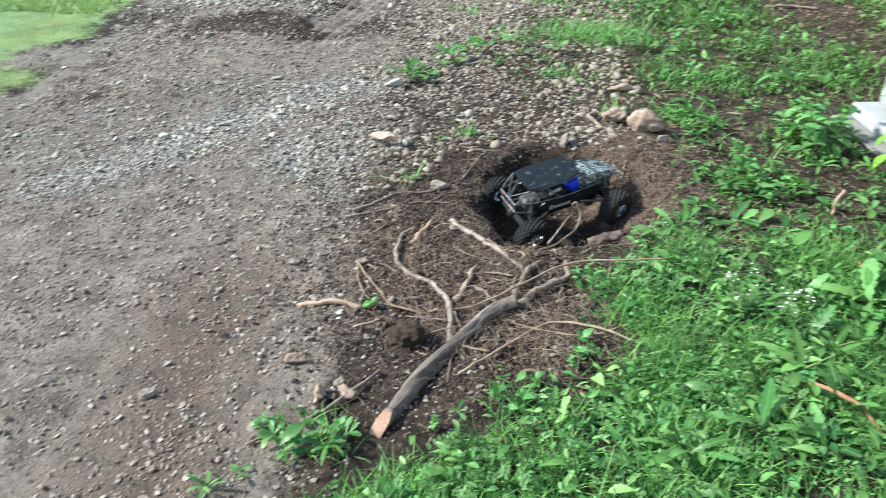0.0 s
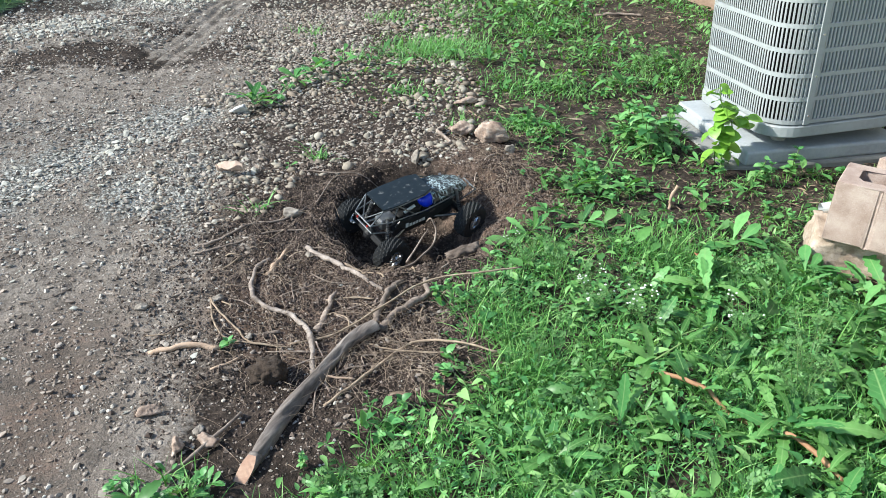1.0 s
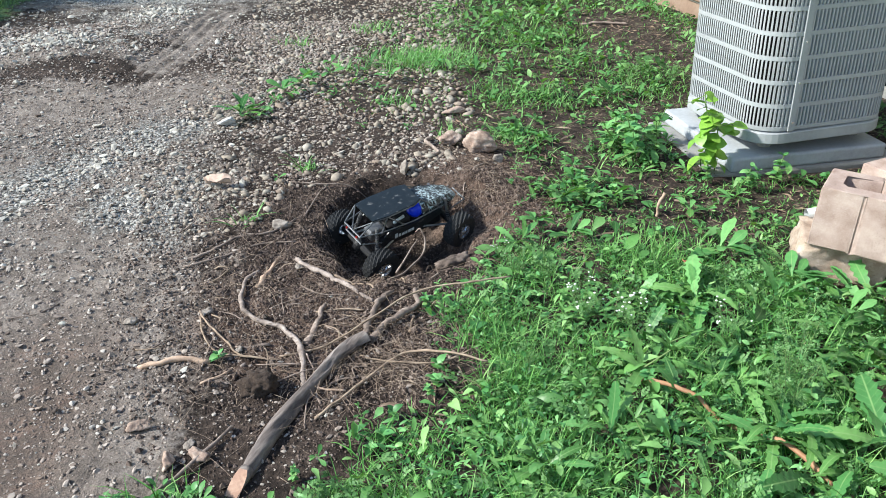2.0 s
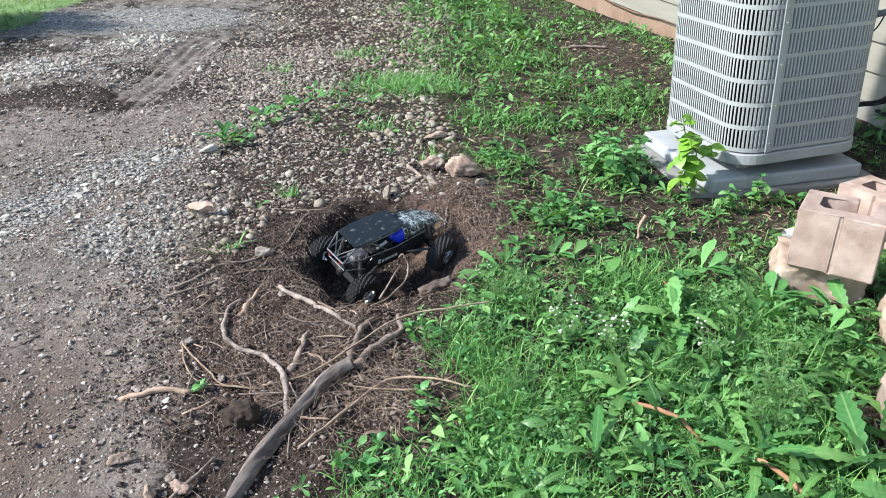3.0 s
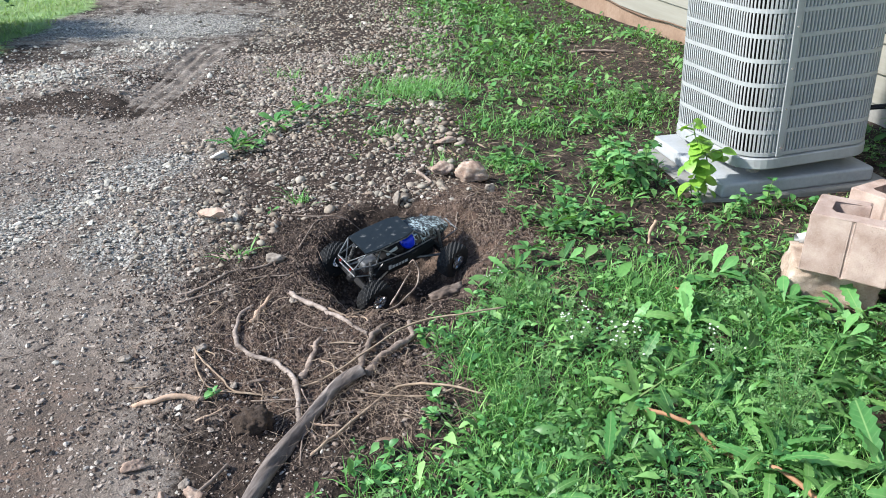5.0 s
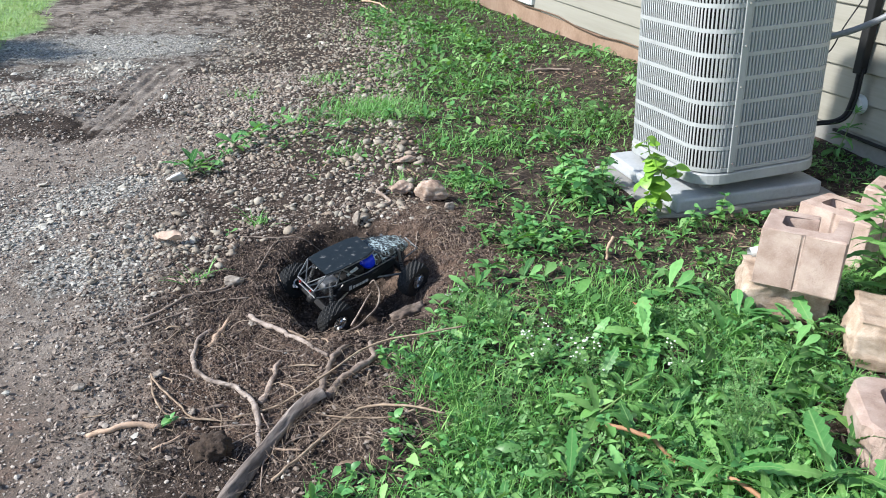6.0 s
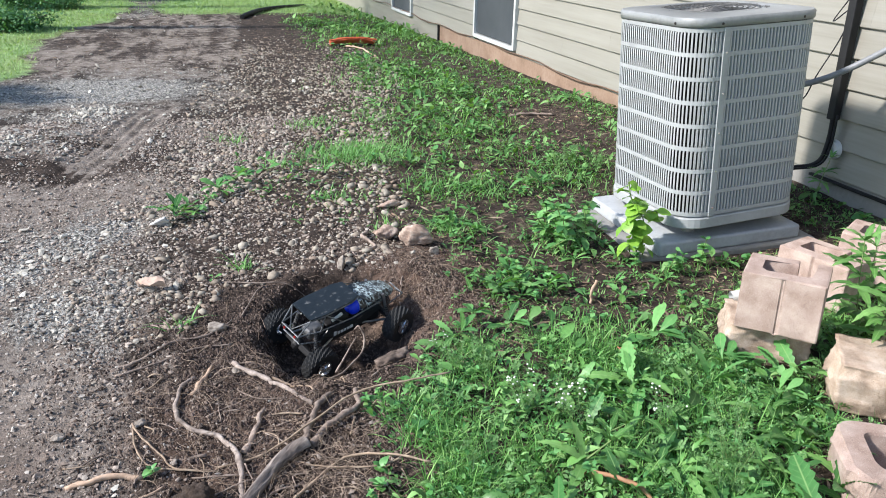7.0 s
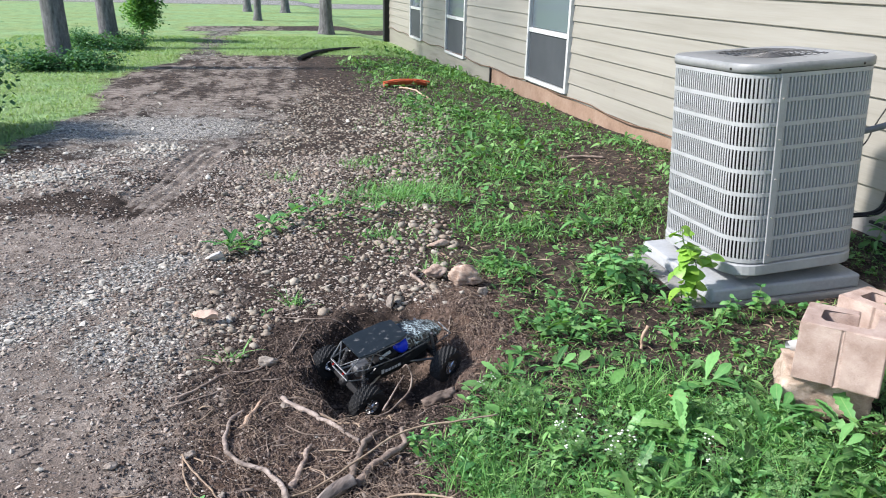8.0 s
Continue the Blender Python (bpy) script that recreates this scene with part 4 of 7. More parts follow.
def rock(name, x, y, r, s, seed, material, label, group="", sink=0.3, rz=0, cuts=9, wear=0.14):
    ob = part(name, chipped(r * 1.15, s, seed, cuts, wear), material, smooth=True)
    ob.matrix_basis = pose(*on(x, y, r * s[2] * (1 - sink)), 0, 0, rz)
    return tagged(ob, label, "stone", group)


rock("rock", 0.905, 3.17, 0.066, (1.2, 0.9, 0.85), 1, M_PINKROCK, "rough pink granite rock at the rim of the hole", "rocks by the hole", 0.3, -20, 16, 0.24)
rock("rock", 0.776, 3.30, 0.055, (1.2, 0.8, 0.55), 2, M_PINKROCK, "flat-faced tan rock at the rim of the hole", "rocks by the hole", 0.3, 25, 12, 0.2)
rock("stone", 0.938, 3.05, 0.026, (0.8, 0.8, 0.9), 3, M_GREYROCK, "small round pale stone", "rocks by the hole")
rock("stone", 0.90, 3.75, 0.045, (1.3, 0.9, 0.5), 4, M_PINKROCK, "flat reddish stone among weeds", "rocks by the hole")
rock("stone", -0.022, 2.56, 0.036, (1.25, 0.6, 0.5), 5, M_GREYROCK, "flat oval grey stone on dug soil", "rocks by the hole", 0.35, 8)
rock("stone", -0.235, 3.75, 0.042, (1.2, 0.8, 0.6), 6, M_PALESTONE, "pale white stone beside a weed", "rocks by the hole", 0.3, 15)
rock("stone", 0.515, 3.03, 0.025, (0.7, 0.7, 1.4), 7, M_GREYROCK, "small upright grey stone in the hole's rim", "rocks by the hole", 0.5)
rock("stone", 0.555, 2.30, 0.05, (1.35, 0.7, 0.6), 8, M_BROWNSTONE, "rounded brown stone half buried in the hole's edge", "rocks by the hole", 0.4, 35, 2, 0.3)
clod = rock("soil_clod", -0.115, 1.652, 0.038, (1.05, 0.9, 0.8), 9, M_SOILCLOD, "dark crumbling clod of soil", "", 0.30, 0, 0, 0.3)
for v in clod.data.vertices:
    v.co += v.co.normalized() * (0.007 * noise.noise(v.co * 55) + 0.007 * noise.noise(v.co * 150) + 0.005 * noise.noise(v.co * 330))
for k, (x, y, r) in enumerate(((-0.295, 2.18, 0.020), (-0.272, 2.055, 0.026), (-0.281, 1.481, 0.018), (-0.323, 1.419, 0.032), (-0.249, 1.427, 0.036), (-0.40, 1.551, 0.028), (1.643, 2.456, 0.026), (-0.17, 1.84, 0.020), (0.02, 2.25, 0.02), (-0.30, 2.17, 0.018), (-0.48, 2.03, 0.020), (-0.74, 1.42, 0.022), (-0.62, 1.66, 0.018))):
    rock("stone", x, y, r * 0.72, (1.25, 0.9, 0.75), 20 + k, M_PINKROCK if k in (3, 4, 5) else M_BROWNSTONE if k % 3 == 0 else M_GREYROCK, "loose stone lying on brown soil", "loose stones", 0.5, k * 37, 8, 0.25)


def gnarl(bm, r):
    """Knots and cracks on wood of radius r."""
    for v in bm.verts:
        v.co += Vector((noise.noise(v.co * 90), noise.noise(v.co * 90 + Vector((7, 1, 2))), noise.noise(v.co * 90 + Vector((2, 9, 4))))) * r * 0.28
    return bm


def stick(name, pts, r0, r1, material, label, category="stick", sides=8, n=6, bumpy=0.15, lift=0.0, group=""):
    """A stick or root that follows the ground; pts are x, y and height over the ground."""
    line = bend([on(p[0], p[1], (p[2] * (0.55 if p[2] < 0.05 else 1.0) if len(p) > 2 else 0.0) + lift) for p in pts], n)
    r0, r1 = r0 * 0.68, r1 * 0.68
    rr = [r0 + (r1 - r0) * k / (len(line) - 1) for k in range(len(line))]
    seed = int(abs(pts[0][0]) * 1000 + pts[0][1] * 100)
    line = [p + Vector((noise.noise(p * 25), noise.noise(p * 25 + Vector((5, 5, 5))), 0.5 * noise.noise(p * 25 + Vector((9, 1, 5))))) * r0 * 1.3 for p in line]
    rr = [r * (1 + 0.35 * noise.noise(p * 40)) for r, p in zip(rr, line)]
    ob = part(name, gnarl(tube(line, rr, sides, bumpy=bumpy, seed=seed), r0), material, smooth=True)
    return tagged(ob, label, category, group)


M_GREYWOOD = surface("weathered grey wood", [(0.11, 0.085, 0.07), (0.29, 0.235, 0.20), (0.48, 0.41, 0.355)], 22, 0.85, bump=0.6, fine=110, per=0.2)
# the log with its cut end
log = empty("log", pose(0, 0, 0), "grey weathered branch with a chopped pale end", "log")
lp = bend([on(-0.150, 1.345, 0.012), on(-0.095, 1.455, 0.014), on(0.005, 1.625, 0.016), on(0.105, 1.745, 0.020), on(0.185, 1.80, 0.024)], 8)
lr = [0.0160 + 0.005 * math.sin(math.pi * k / (len(lp) - 1)) ** 2 + 0.003 * math.sin(9.0 * k / len(lp)) for k in range(len(lp))]
lp2 = [p + Vector((noise.noise(p * 9), noise.noise(p * 9 + Vector((3, 3, 3))), 0)) * 0.008 for p in lp]
lpf = bend(lp2[::4] + [lp2[-1]], 16)
grain = Matrix.Rotation(0.935, 4, "Z")
wood = tube(lpf, [float(np.interp(k / (len(lpf) - 1), np.linspace(0, 1, len(lr)), lr)) for k in range(len(lpf))], 32, seed=3)
bmesh.ops.transform(wood, matrix=grain.inverted(), verts=wood.verts)
for v in wood.verts:
    q = Vector((v.co.x * 9, v.co.y * 75, v.co.z * 75))
    crack = max(0.0, noise.noise(q * 1.4 + Vector((3, 8, 1))) - 0.25)
    v.co += Vector((0, noise.noise(q * 0.5), noise.noise(q * 0.5 + Vector((5, 2, 7))))) * 0.009
    v.co += Vector((0, noise.noise(q), noise.noise(q + Vector((9, 4, 2))))) * 0.0028 - Vector((0, 0, 0.010 * crack))
part("bark", wood, M_BARK, log, smooth=True, m=grain)
# the end is chopped off at a slant: bark below, a pale face above
c0, RE, LE = lp2[0], 0.0172, 0.078
d0 = lp2[0] - lp2[2]
d0.z = 0
d0.normalize()
side = Vector((-d0.y, d0.x, 0))
end = tube([c0 + d0 * (LE * k / 9 - 0.006) for k in range(10)], RE, 24)
for v in end.verts:
    q = (v.co - c0).dot(d0) / LE
    v.co.z = min(v.co.z, c0.z + RE * (1 - 1.85 * max(0.0, q)))
part("bark", end, M_BARK, log, smooth=True)
face = bmesh.new()
rows_ = []
for k in range(1, 11):
    q = k / 11.5
    hh = 1 - 1.85 * q
    rows_.append([face.verts.new(c0 + d0 * (LE * q) + side * (s * RE * math.sqrt(max(0.0, 1 - hh * hh)) * 0.97) + Vector((0, 0, RE * hh + 0.0012 + 0.0008 * noise.noise(Vector((k * 0.9, s * 3, 2)))))) for s in (-1, -0.5, 0, 0.5, 1)])
for r0, r1 in zip(rows_, rows_[1:]):
    for k in range(4):
        face.faces.new((r0[k], r0[k + 1], r1[k + 1], r1[k]))
part("cut_end", face, M_CUT, log, "pale chopped end grain")
stick("branch", [(0.18, 1.82, 0.03), (0.215, 1.90, 0.035), (0.25, 1.97, 0.03), (0.30, 2.06, 0.0)], 0.017, 0.012, M_ROOT, "knotty brown root stump running to the hole", "root")
stick("branch", [(0.20, 1.81, 0.03), (0.30, 1.90, 0.035), (0.36, 1.96, 0.03), (0.375, 2.02, 0.045)], 0.015, 0.011, M_ROOT, "knotty forked root beside the log", "root")
stick("stick", [(0.01, 2.30, 0.02), (0.06, 2.235, 0.026), (0.125, 2.16, 0.022), (0.235, 2.00, 0.012)], 0.014, 0.010, M_GREYWOOD, "grey straight stick lying at the hole's rim", "stick")
stick("root", [(-0.11, 2.26, 0.0), (-0.15, 2.19, 0.02), (-0.165, 2.07, 0.022), (-0.12, 1.975, 0.015), (-0.04, 1.915, 0.022), (0.0, 1.80, 0.02), (0.0, 1.65, 0.005)], 0.009, 0.012, M_GREYWOOD, "curved grey-brown root over loose soil", "root")
stick("stick", [(-0.435, 1.818, 0.010), (-0.34, 1.812, 0.013), (-0.245, 1.803, 0.011)], 0.0125, 0.0125, M_PALE, "peeled pale stick lying on soil", "stick", bumpy=0.3)
stick("stick", [(-0.175, 1.86, 0.008), (-0.08, 1.84, 0.008)], 0.009, 0.008, M_ROOT, "short brown stick on soil", "stick")
stick("stick", [(-0.265, 1.705, 0.006), (-0.19, 1.74, 0.012)], 0.006, 0.005, M_PALE, "short peeled stick on soil", "stick")
stick("stick", [(-0.115, 2.15, 0.006), (-0.09, 2.21, 0.014), (-0.055, 2.30, 0.022)], 0.015, 0.008, M_PALE, "broken splinter of pale wood", "stick", bumpy=0.5)
stick("stick", [(0.02, 1.845, 0.005), (0.06, 1.93, 0.012), (0.085, 2.01, 0.022)], 0.015, 0.008, M_ROOT, "broken splintered piece of wood", "stick", bumpy=0.5)
stick("stick", [(0.015, 1.635, 0.02), (0.105, 1.605, 0.01)], 0.005, 0.005, M_PALE, "pale peeled stick under the log", "stick")
stick("root", [(-0.285, 2.045, 0.03), (-0.255, 1.97, 0.02), (-0.20, 1.88, 0.012), (-0.17, 1.81, 0.008), (-0.10, 1.785, 0.006)], 0.005, 0.004, M_STRAW, "thin pale root looping over soil", "root", 6)
stick("root", [(-0.28, 2.03, 0.02), (-0.27, 1.93, 0.012), (-0.235, 1.85, 0.01), (-0.17, 1.80, 0.01), (-0.05, 1.77, 0.008)], 0.0045, 0.003, M_STRAW, "thin pale root looping over soil", "root", 6)
stick("root", [(0.64, 1.90, 0.12), (0.52, 1.90, 0.115), (0.36, 1.92, 0.09), (0.21, 1.84, 0.06), (0.075, 1.80, 0.03), (-0.06, 1.785, 0.01)], 0.004, 0.0045, M_STRAW, "long thin tan root across the soil and weeds", "root", 6)
stick("root", [(0.49, 1.60, 0.05), (0.39, 1.66, 0.05), (0.28, 1.72, 0.03), (0.15, 1.62, 0.015), (0.02, 1.50, 0.008)], 0.0045, 0.006, M_STRAW, "long thin tan root beside the log", "root", 6)
stick("root", [(0.46, 1.66, 0.05), (0.36, 1.65, 0.035), (0.22, 1.70, 0.02), (0.14, 1.76, 0.012)], 0.004, 0.003, M_STRAW, "thin tan root beside the log", "root", 6)
stick("root", [(-0.37, 2.38, 0.004), (-0.28, 2.41, 0.012), (-0.18, 2.49, 0.012), (-0.06, 2.52, 0.01), (0.03, 2.62, 0.008)], 0.009, 0.005, M_ROOT, "thin brown root over dug soil", "root", 6)
stick("root", [(-0.35, 2.33, 0.004), (-0.22, 2.37, 0.014), (-0.10, 2.44, 0.012), (0.02, 2.43, 0.01)], 0.006, 0.004, M_ROOT, "thin brown root over dug soil", "root", 6)
stick("root", [(0.068, 2.63, 0.01), (0.10, 2.74, 0.03), (0.14, 2.84, 0.03), (0.17, 2.92, 0.01)], 0.005, 0.004, M_ROOT, "thin root standing out of the hole's edge", "root", 6)
stick("root", [(0.02, 2.97, 0.01), (0.14, 2.93, 0.02), (0.27, 2.895, 0.02), (0.38, 2.90, 0.02)], 0.005, 0.003, M_ROOT, "thin root over the hole's far rim", "root", 6)
# curling roots at the near rim of the hole
for line, r, label in (([(0.309, 2.2, -0.032), (0.361, 2.22, -0.028), (0.404, 2.26, -0.02), (0.448, 2.3, -0.003), (0.466, 2.34, 0.03), (0.452, 2.36, 0.066), (0.438, 2.37, 0.052)], 0.0038, "brown curling root looping up at the hole's rim"),
                       ([(0.342, 2.22, -0.019), (0.374, 2.27, -0.011), (0.406, 2.32, 0.002), (0.444, 2.37, 0.021)], 0.0034, "brown curling root leaning at the hole's rim")):
    pts = bend(line, 6)
    ob = part("root", gnarl(tube(pts, [r * (1.1 - 0.4 * k / len(pts)) for k in range(len(pts))], 7, bumpy=0.2, seed=4), r), M_ROOT, smooth=True)
    tagged(ob, label, "root")
stick("root", [(0.42, 2.19, 0.012), (0.33, 2.165, 0.02), (0.22, 2.17, 0.02), (0.13, 2.21, 0.012)], 0.007, 0.006, M_PALE, "pale thin root along the hole's near rim", "root", 6)
stick("root", [(0.20, 2.17, 0.004), (0.26, 2.16, 0.012), (0.33, 2.165, 0.010), (0.38, 2.19, 0.0)], 0.012, 0.009, M_ROOT, "thick dark root in the hole's near edge", "root", 7)
stick("root", [(0.86, 2.98, 0.005), (0.79, 2.90, 0.02), (0.72, 2.80, 0.02), (0.68, 2.66, 0.02)], 0.006, 0.004, M_ROOT, "thin root hanging down the hole's side", "root", 6)
stick("root", [(0.70, 3.36, 0.02), (0.66, 3.28, 0.035), (0.70, 3.18, 0.02), (0.62, 3.16, 0.01)], 0.014, 0.010, M_ROOT, "short knotted root above the hole", "root", 7)
stick("root", [(0.85, 1.475, 0.015), (0.893, 1.438, 0.050), (0.968, 1.357, 0.052), (1.01, 1.30, 0.030), (1.065, 1.225, 0.046), (1.10, 1.16, 0.052), (1.152, 1.045, 0.045)], 0.0085, 0.0095, M_ORANGE, "orange brown root in the weeds", "root", 8, group="orange roots")
stick("stick", [(-0.46, 1.25, 0.01), (-0.34, 1.32, 0.02), (-0.24, 1.43, 0.03), (-0.18, 1.51, 0.02)], 0.006, 0.008, M_ROOT, "thin grey stick in weeds by the log", "stick", 6)
stick("stick", [(2.34, 5.62, 0.02), (2.52, 5.60, 0.03), (2.68, 5.50, 0.02)], 0.017, 0.015, M_ROOT, "grey stick lying in the weeds near the house", "stick", 6)
for x, y, l, a in ((1.60, 3.03, 0.10, 0), (1.405, 2.44, 0.10, 0.2)):
    stick("stub", [(x, y, -0.01), (x + 0.006, y, l * 0.5), (x + 0.01 + a * 0.02, y + 0.005, l)], 0.011, 0.009, M_PALE, "dry cut plant stub standing in soil", "stub", 7)

# small twigs strewn about
rnd = random.Random(17)
for k in range(46):
    x, y = rnd.gauss(0.02, 0.24), rnd.gauss(1.98, 0.33)
    if x > float(veg_edge(y)) + 0.02 or hole_depth(x, y) > 0.3 or y < 1.35:
        continue
    a, l = rnd.uniform(0, 3.14), rnd.uniform(0.05, 0.17)
    c, q = math.cos(a) * l / 2, math.sin(a) * l / 2
    stick("twig", [(x - c, y - q, 0.006), (x + rnd.gauss(0, 0.012), y + rnd.gauss(0, 0.012), rnd.uniform(0.006, 0.022)), (x + c, y + q, rnd.uniform(0.004, 0.02))], rnd.uniform(0.0022, 0.0052), rnd.uniform(0.0018, 0.004), M_ROOT if k % 3 else M_STRAW, "thin broken twig on dug soil", "twig", 5, 4, 0.2, group="twigs by the hole")

# red plastic scraps
for x, y, rz in ((1.29, 1.97, 5),):
    bm = bmesh.new()
    bmesh.ops.create_grid(bm, x_segments=6, y_segments=3, size=0.5)
    for v in bm.verts:
        v.co = Vector((v.co.x * 0.062, v.co.y * 0.026, 0.006 * math.sin(v.co.x * 7) + 0.006 * noise.noise(v.co * 4)))
    bmesh.ops.solidify(bm, geom=list(bm.faces), thickness=0.003)
    ob = part("plastic_scrap", bm, M_RED)
    ob.matrix_basis = pose(*on(x, y, 0.075), 8, 4, rz)
    tagged(ob, "faded red plastic scrap lying in grass", "scrap", "red scraps")
# dry leaf on pebbles
bm = bmesh.new()
bmesh.ops.create_grid(bm, x_segments=8, y_segments=4, size=0.5)
for v in bm.verts:
    w = (0.045 * (1 - (2 * v.co.x) ** 2) + 0.010) * (1 + 0.5 * noise.noise(v.co * 9))
    v.co = Vector((v.co.x * 0.12, v.co.y * w, 0.012 * noise.noise(v.co * 5) + 0.10 * v.co.y ** 2))
bmesh.ops.solidify(bm, geom=list(bm.faces), thickness=0.0012)
ob = part("dry_leaf", bm, M_DRYLEAF, smooth=True)
ob.matrix_basis = pose(*on(-0.255, 2.965, 0.022), 10, -8, -28)
tagged(ob, "curled dry tan leaf on pebbles", "leaf")

M_ROOTLET = surface("fine brown rootlets", [(0.10, 0.072, 0.052), (0.25, 0.185, 0.135), (0.43, 0.345, 0.265)], 14, 0.85, bump=0.2)
# fine rootlets and chaff over the dug soil: nobody could count them
def rootlets(count, seed):
    rnd = random.Random(seed)
    bm = bmesh.new()
    for _ in range(count):
        x, y = rnd.gauss(0.08, 0.24), rnd.gauss(2.10, 0.38)
        if rnd.random() < 0.25:
            x, y = rnd.gauss(0.22, 0.12), rnd.gauss(1.72, 0.10)
        elif rnd.random() < 0.28:
            x, y = rnd.gauss(0.84, 0.13), rnd.gauss(2.80, 0.24)
        if x > float(veg_edge(y)) + 0.15 or hole_depth(x, y) > 0.8:
            continue
        d, l = rnd.uniform(0, 6.28), rnd.uniform(0.03, 0.16)
        pts, z = [], rnd.uniform(0.002, 0.02)
        for k in range(5):
            pts.append(on(x, y, z + 0.010 * math.sin(k)))
            d += rnd.gauss(0, 0.45)
            x, y = x + math.cos(d) * l / 4, y + math.sin(d) * l / 4
        tube(pts, rnd.uniform(0.0003, 0.0007), 3, bm, cap=False)
    return bm


ob = part("rootlets", rootlets(1500, 5), M_ROOTLET)
tagged(ob, "tangle of dry tan rootlets on dug soil", "roots", kind="stuff")

# ---------- the model buggy in the hole ----------
def web_mat():
    """Black shell with a scrawl of pale lines."""
    m = mat("black shell with pale scrawl", 0.4)
    n = N(m)
    co = n.co((1, 1, 1))
    mask = None
    for sc, rot in ((22.0, 0.5), (18.0, -0.7), (26.0, 1.4)):
        mp = n.add("ShaderNodeMapping", {"Vector": co, "Rotation": (0.4, 0.3, rot)})
        w = n.add("ShaderNodeTexWave", {"Vector": mp.outputs[0], "Scale": sc, "Distortion": 7.0, "Detail": 2.0, "Detail Scale": 2.2})
        line = n.ramp(w.outputs[0], [(0.90, 0.0), (0.96, 1.0)])
        mask = line if mask is None else n.mix(1.0, mask, line, "LIGHTEN")
    brk = n.ramp(n.noise(co, 26, 3), [(0.42, 0.0), (0.56, 1.0)])
    col = n.mix(n.mix(1.0, mask, brk, "MULTIPLY"), (0.010, 0.013, 0.016), (0.46, 0.55, 0.56))
    n.out(col, None, n.noise(co, 90, 3), 0.08, 0.001)
    return m


M_WEB = web_mat()
M_DUSTY = surface("dusty black roof", [(0.005, 0.008, 0.010), (0.007, 0.011, 0.013), (0.010, 0.014, 0.017), (0.15, 0.15, 0.145)], 40, 0.42, bump=0.1, fine=90)
M_REDLAMP = surface("red lamp lens", [(0.25, 0.012, 0.008), (0.4, 0.02, 0.012)], 30, 0.3)
M_CAGE = surface("dark steel cage", [(0.05, 0.055, 0.060), (0.22, 0.225, 0.23)], 30, 0.35, 0.4, 0.1)
M_STEEL = surface("dull grey metal", [(0.16, 0.16, 0.16), (0.30, 0.30, 0.30)], 30, 0.4, 0.7, 0.1)


def revolve(profile, seg, lug=0.0):
    """Turn (y, r) pairs about the y axis; lug lifts alternate squares of the tread."""
    bm = bmesh.new()
    rows = []
    for k in range(seg):
        a = 2 * math.pi * k / seg
        row = []
        for j, (y, r) in enumerate(profile):
            q = r + (lug if lug and r > profile[0][1] * 1.85 and (k // 2 + j) % 2 else 0)
            row.append(bm.verts.new((q * math.cos(a), y, q * math.sin(a))))
        rows.append(row)
    for k in range(seg):
        p, q = rows[k], rows[(k + 1) % seg]
        for j in range(len(profile) - 1):
            bm.faces.new((p[j], p[j + 1], q[j + 1], q[j]))
    bmesh.ops.recalc_face_normals(bm, faces=bm.faces)
    return bm


def rim_mesh(side):
    bm = revolve([(0.018, 0.040), (0.030, 0.043), (0.030, 0.037), (0.010, 0.035), (-0.018, 0.035)], 28)
    for k in range(6):
        a = 2 * math.pi * k / 6
        c, s = math.cos(a), math.sin(a)
        tube([(0.006 * c, 0.026, 0.006 * s), (0.022 * c, 0.024, 0.022 * s), (0.037 * c, 0.022, 0.037 * s)], [0.0055, 0.0045, 0.0065], 6, bm)
    bmesh.ops.create_cone(bm, cap_ends=True, segments=12, radius1=0.010, radius2=0.008, depth=0.016, matrix=Matrix.Translation((0, 0.026, 0)) @ pose(0, 0, 0, -90))
    bmesh.ops.scale(bm, vec=(0.82, 1.06, 0.82), verts=bm.verts)
    if side < 0:
        bmesh.ops.transform(bm, matrix=Matrix.Rotation(math.pi, 4, "Z"), verts=bm.verts)
    return bm


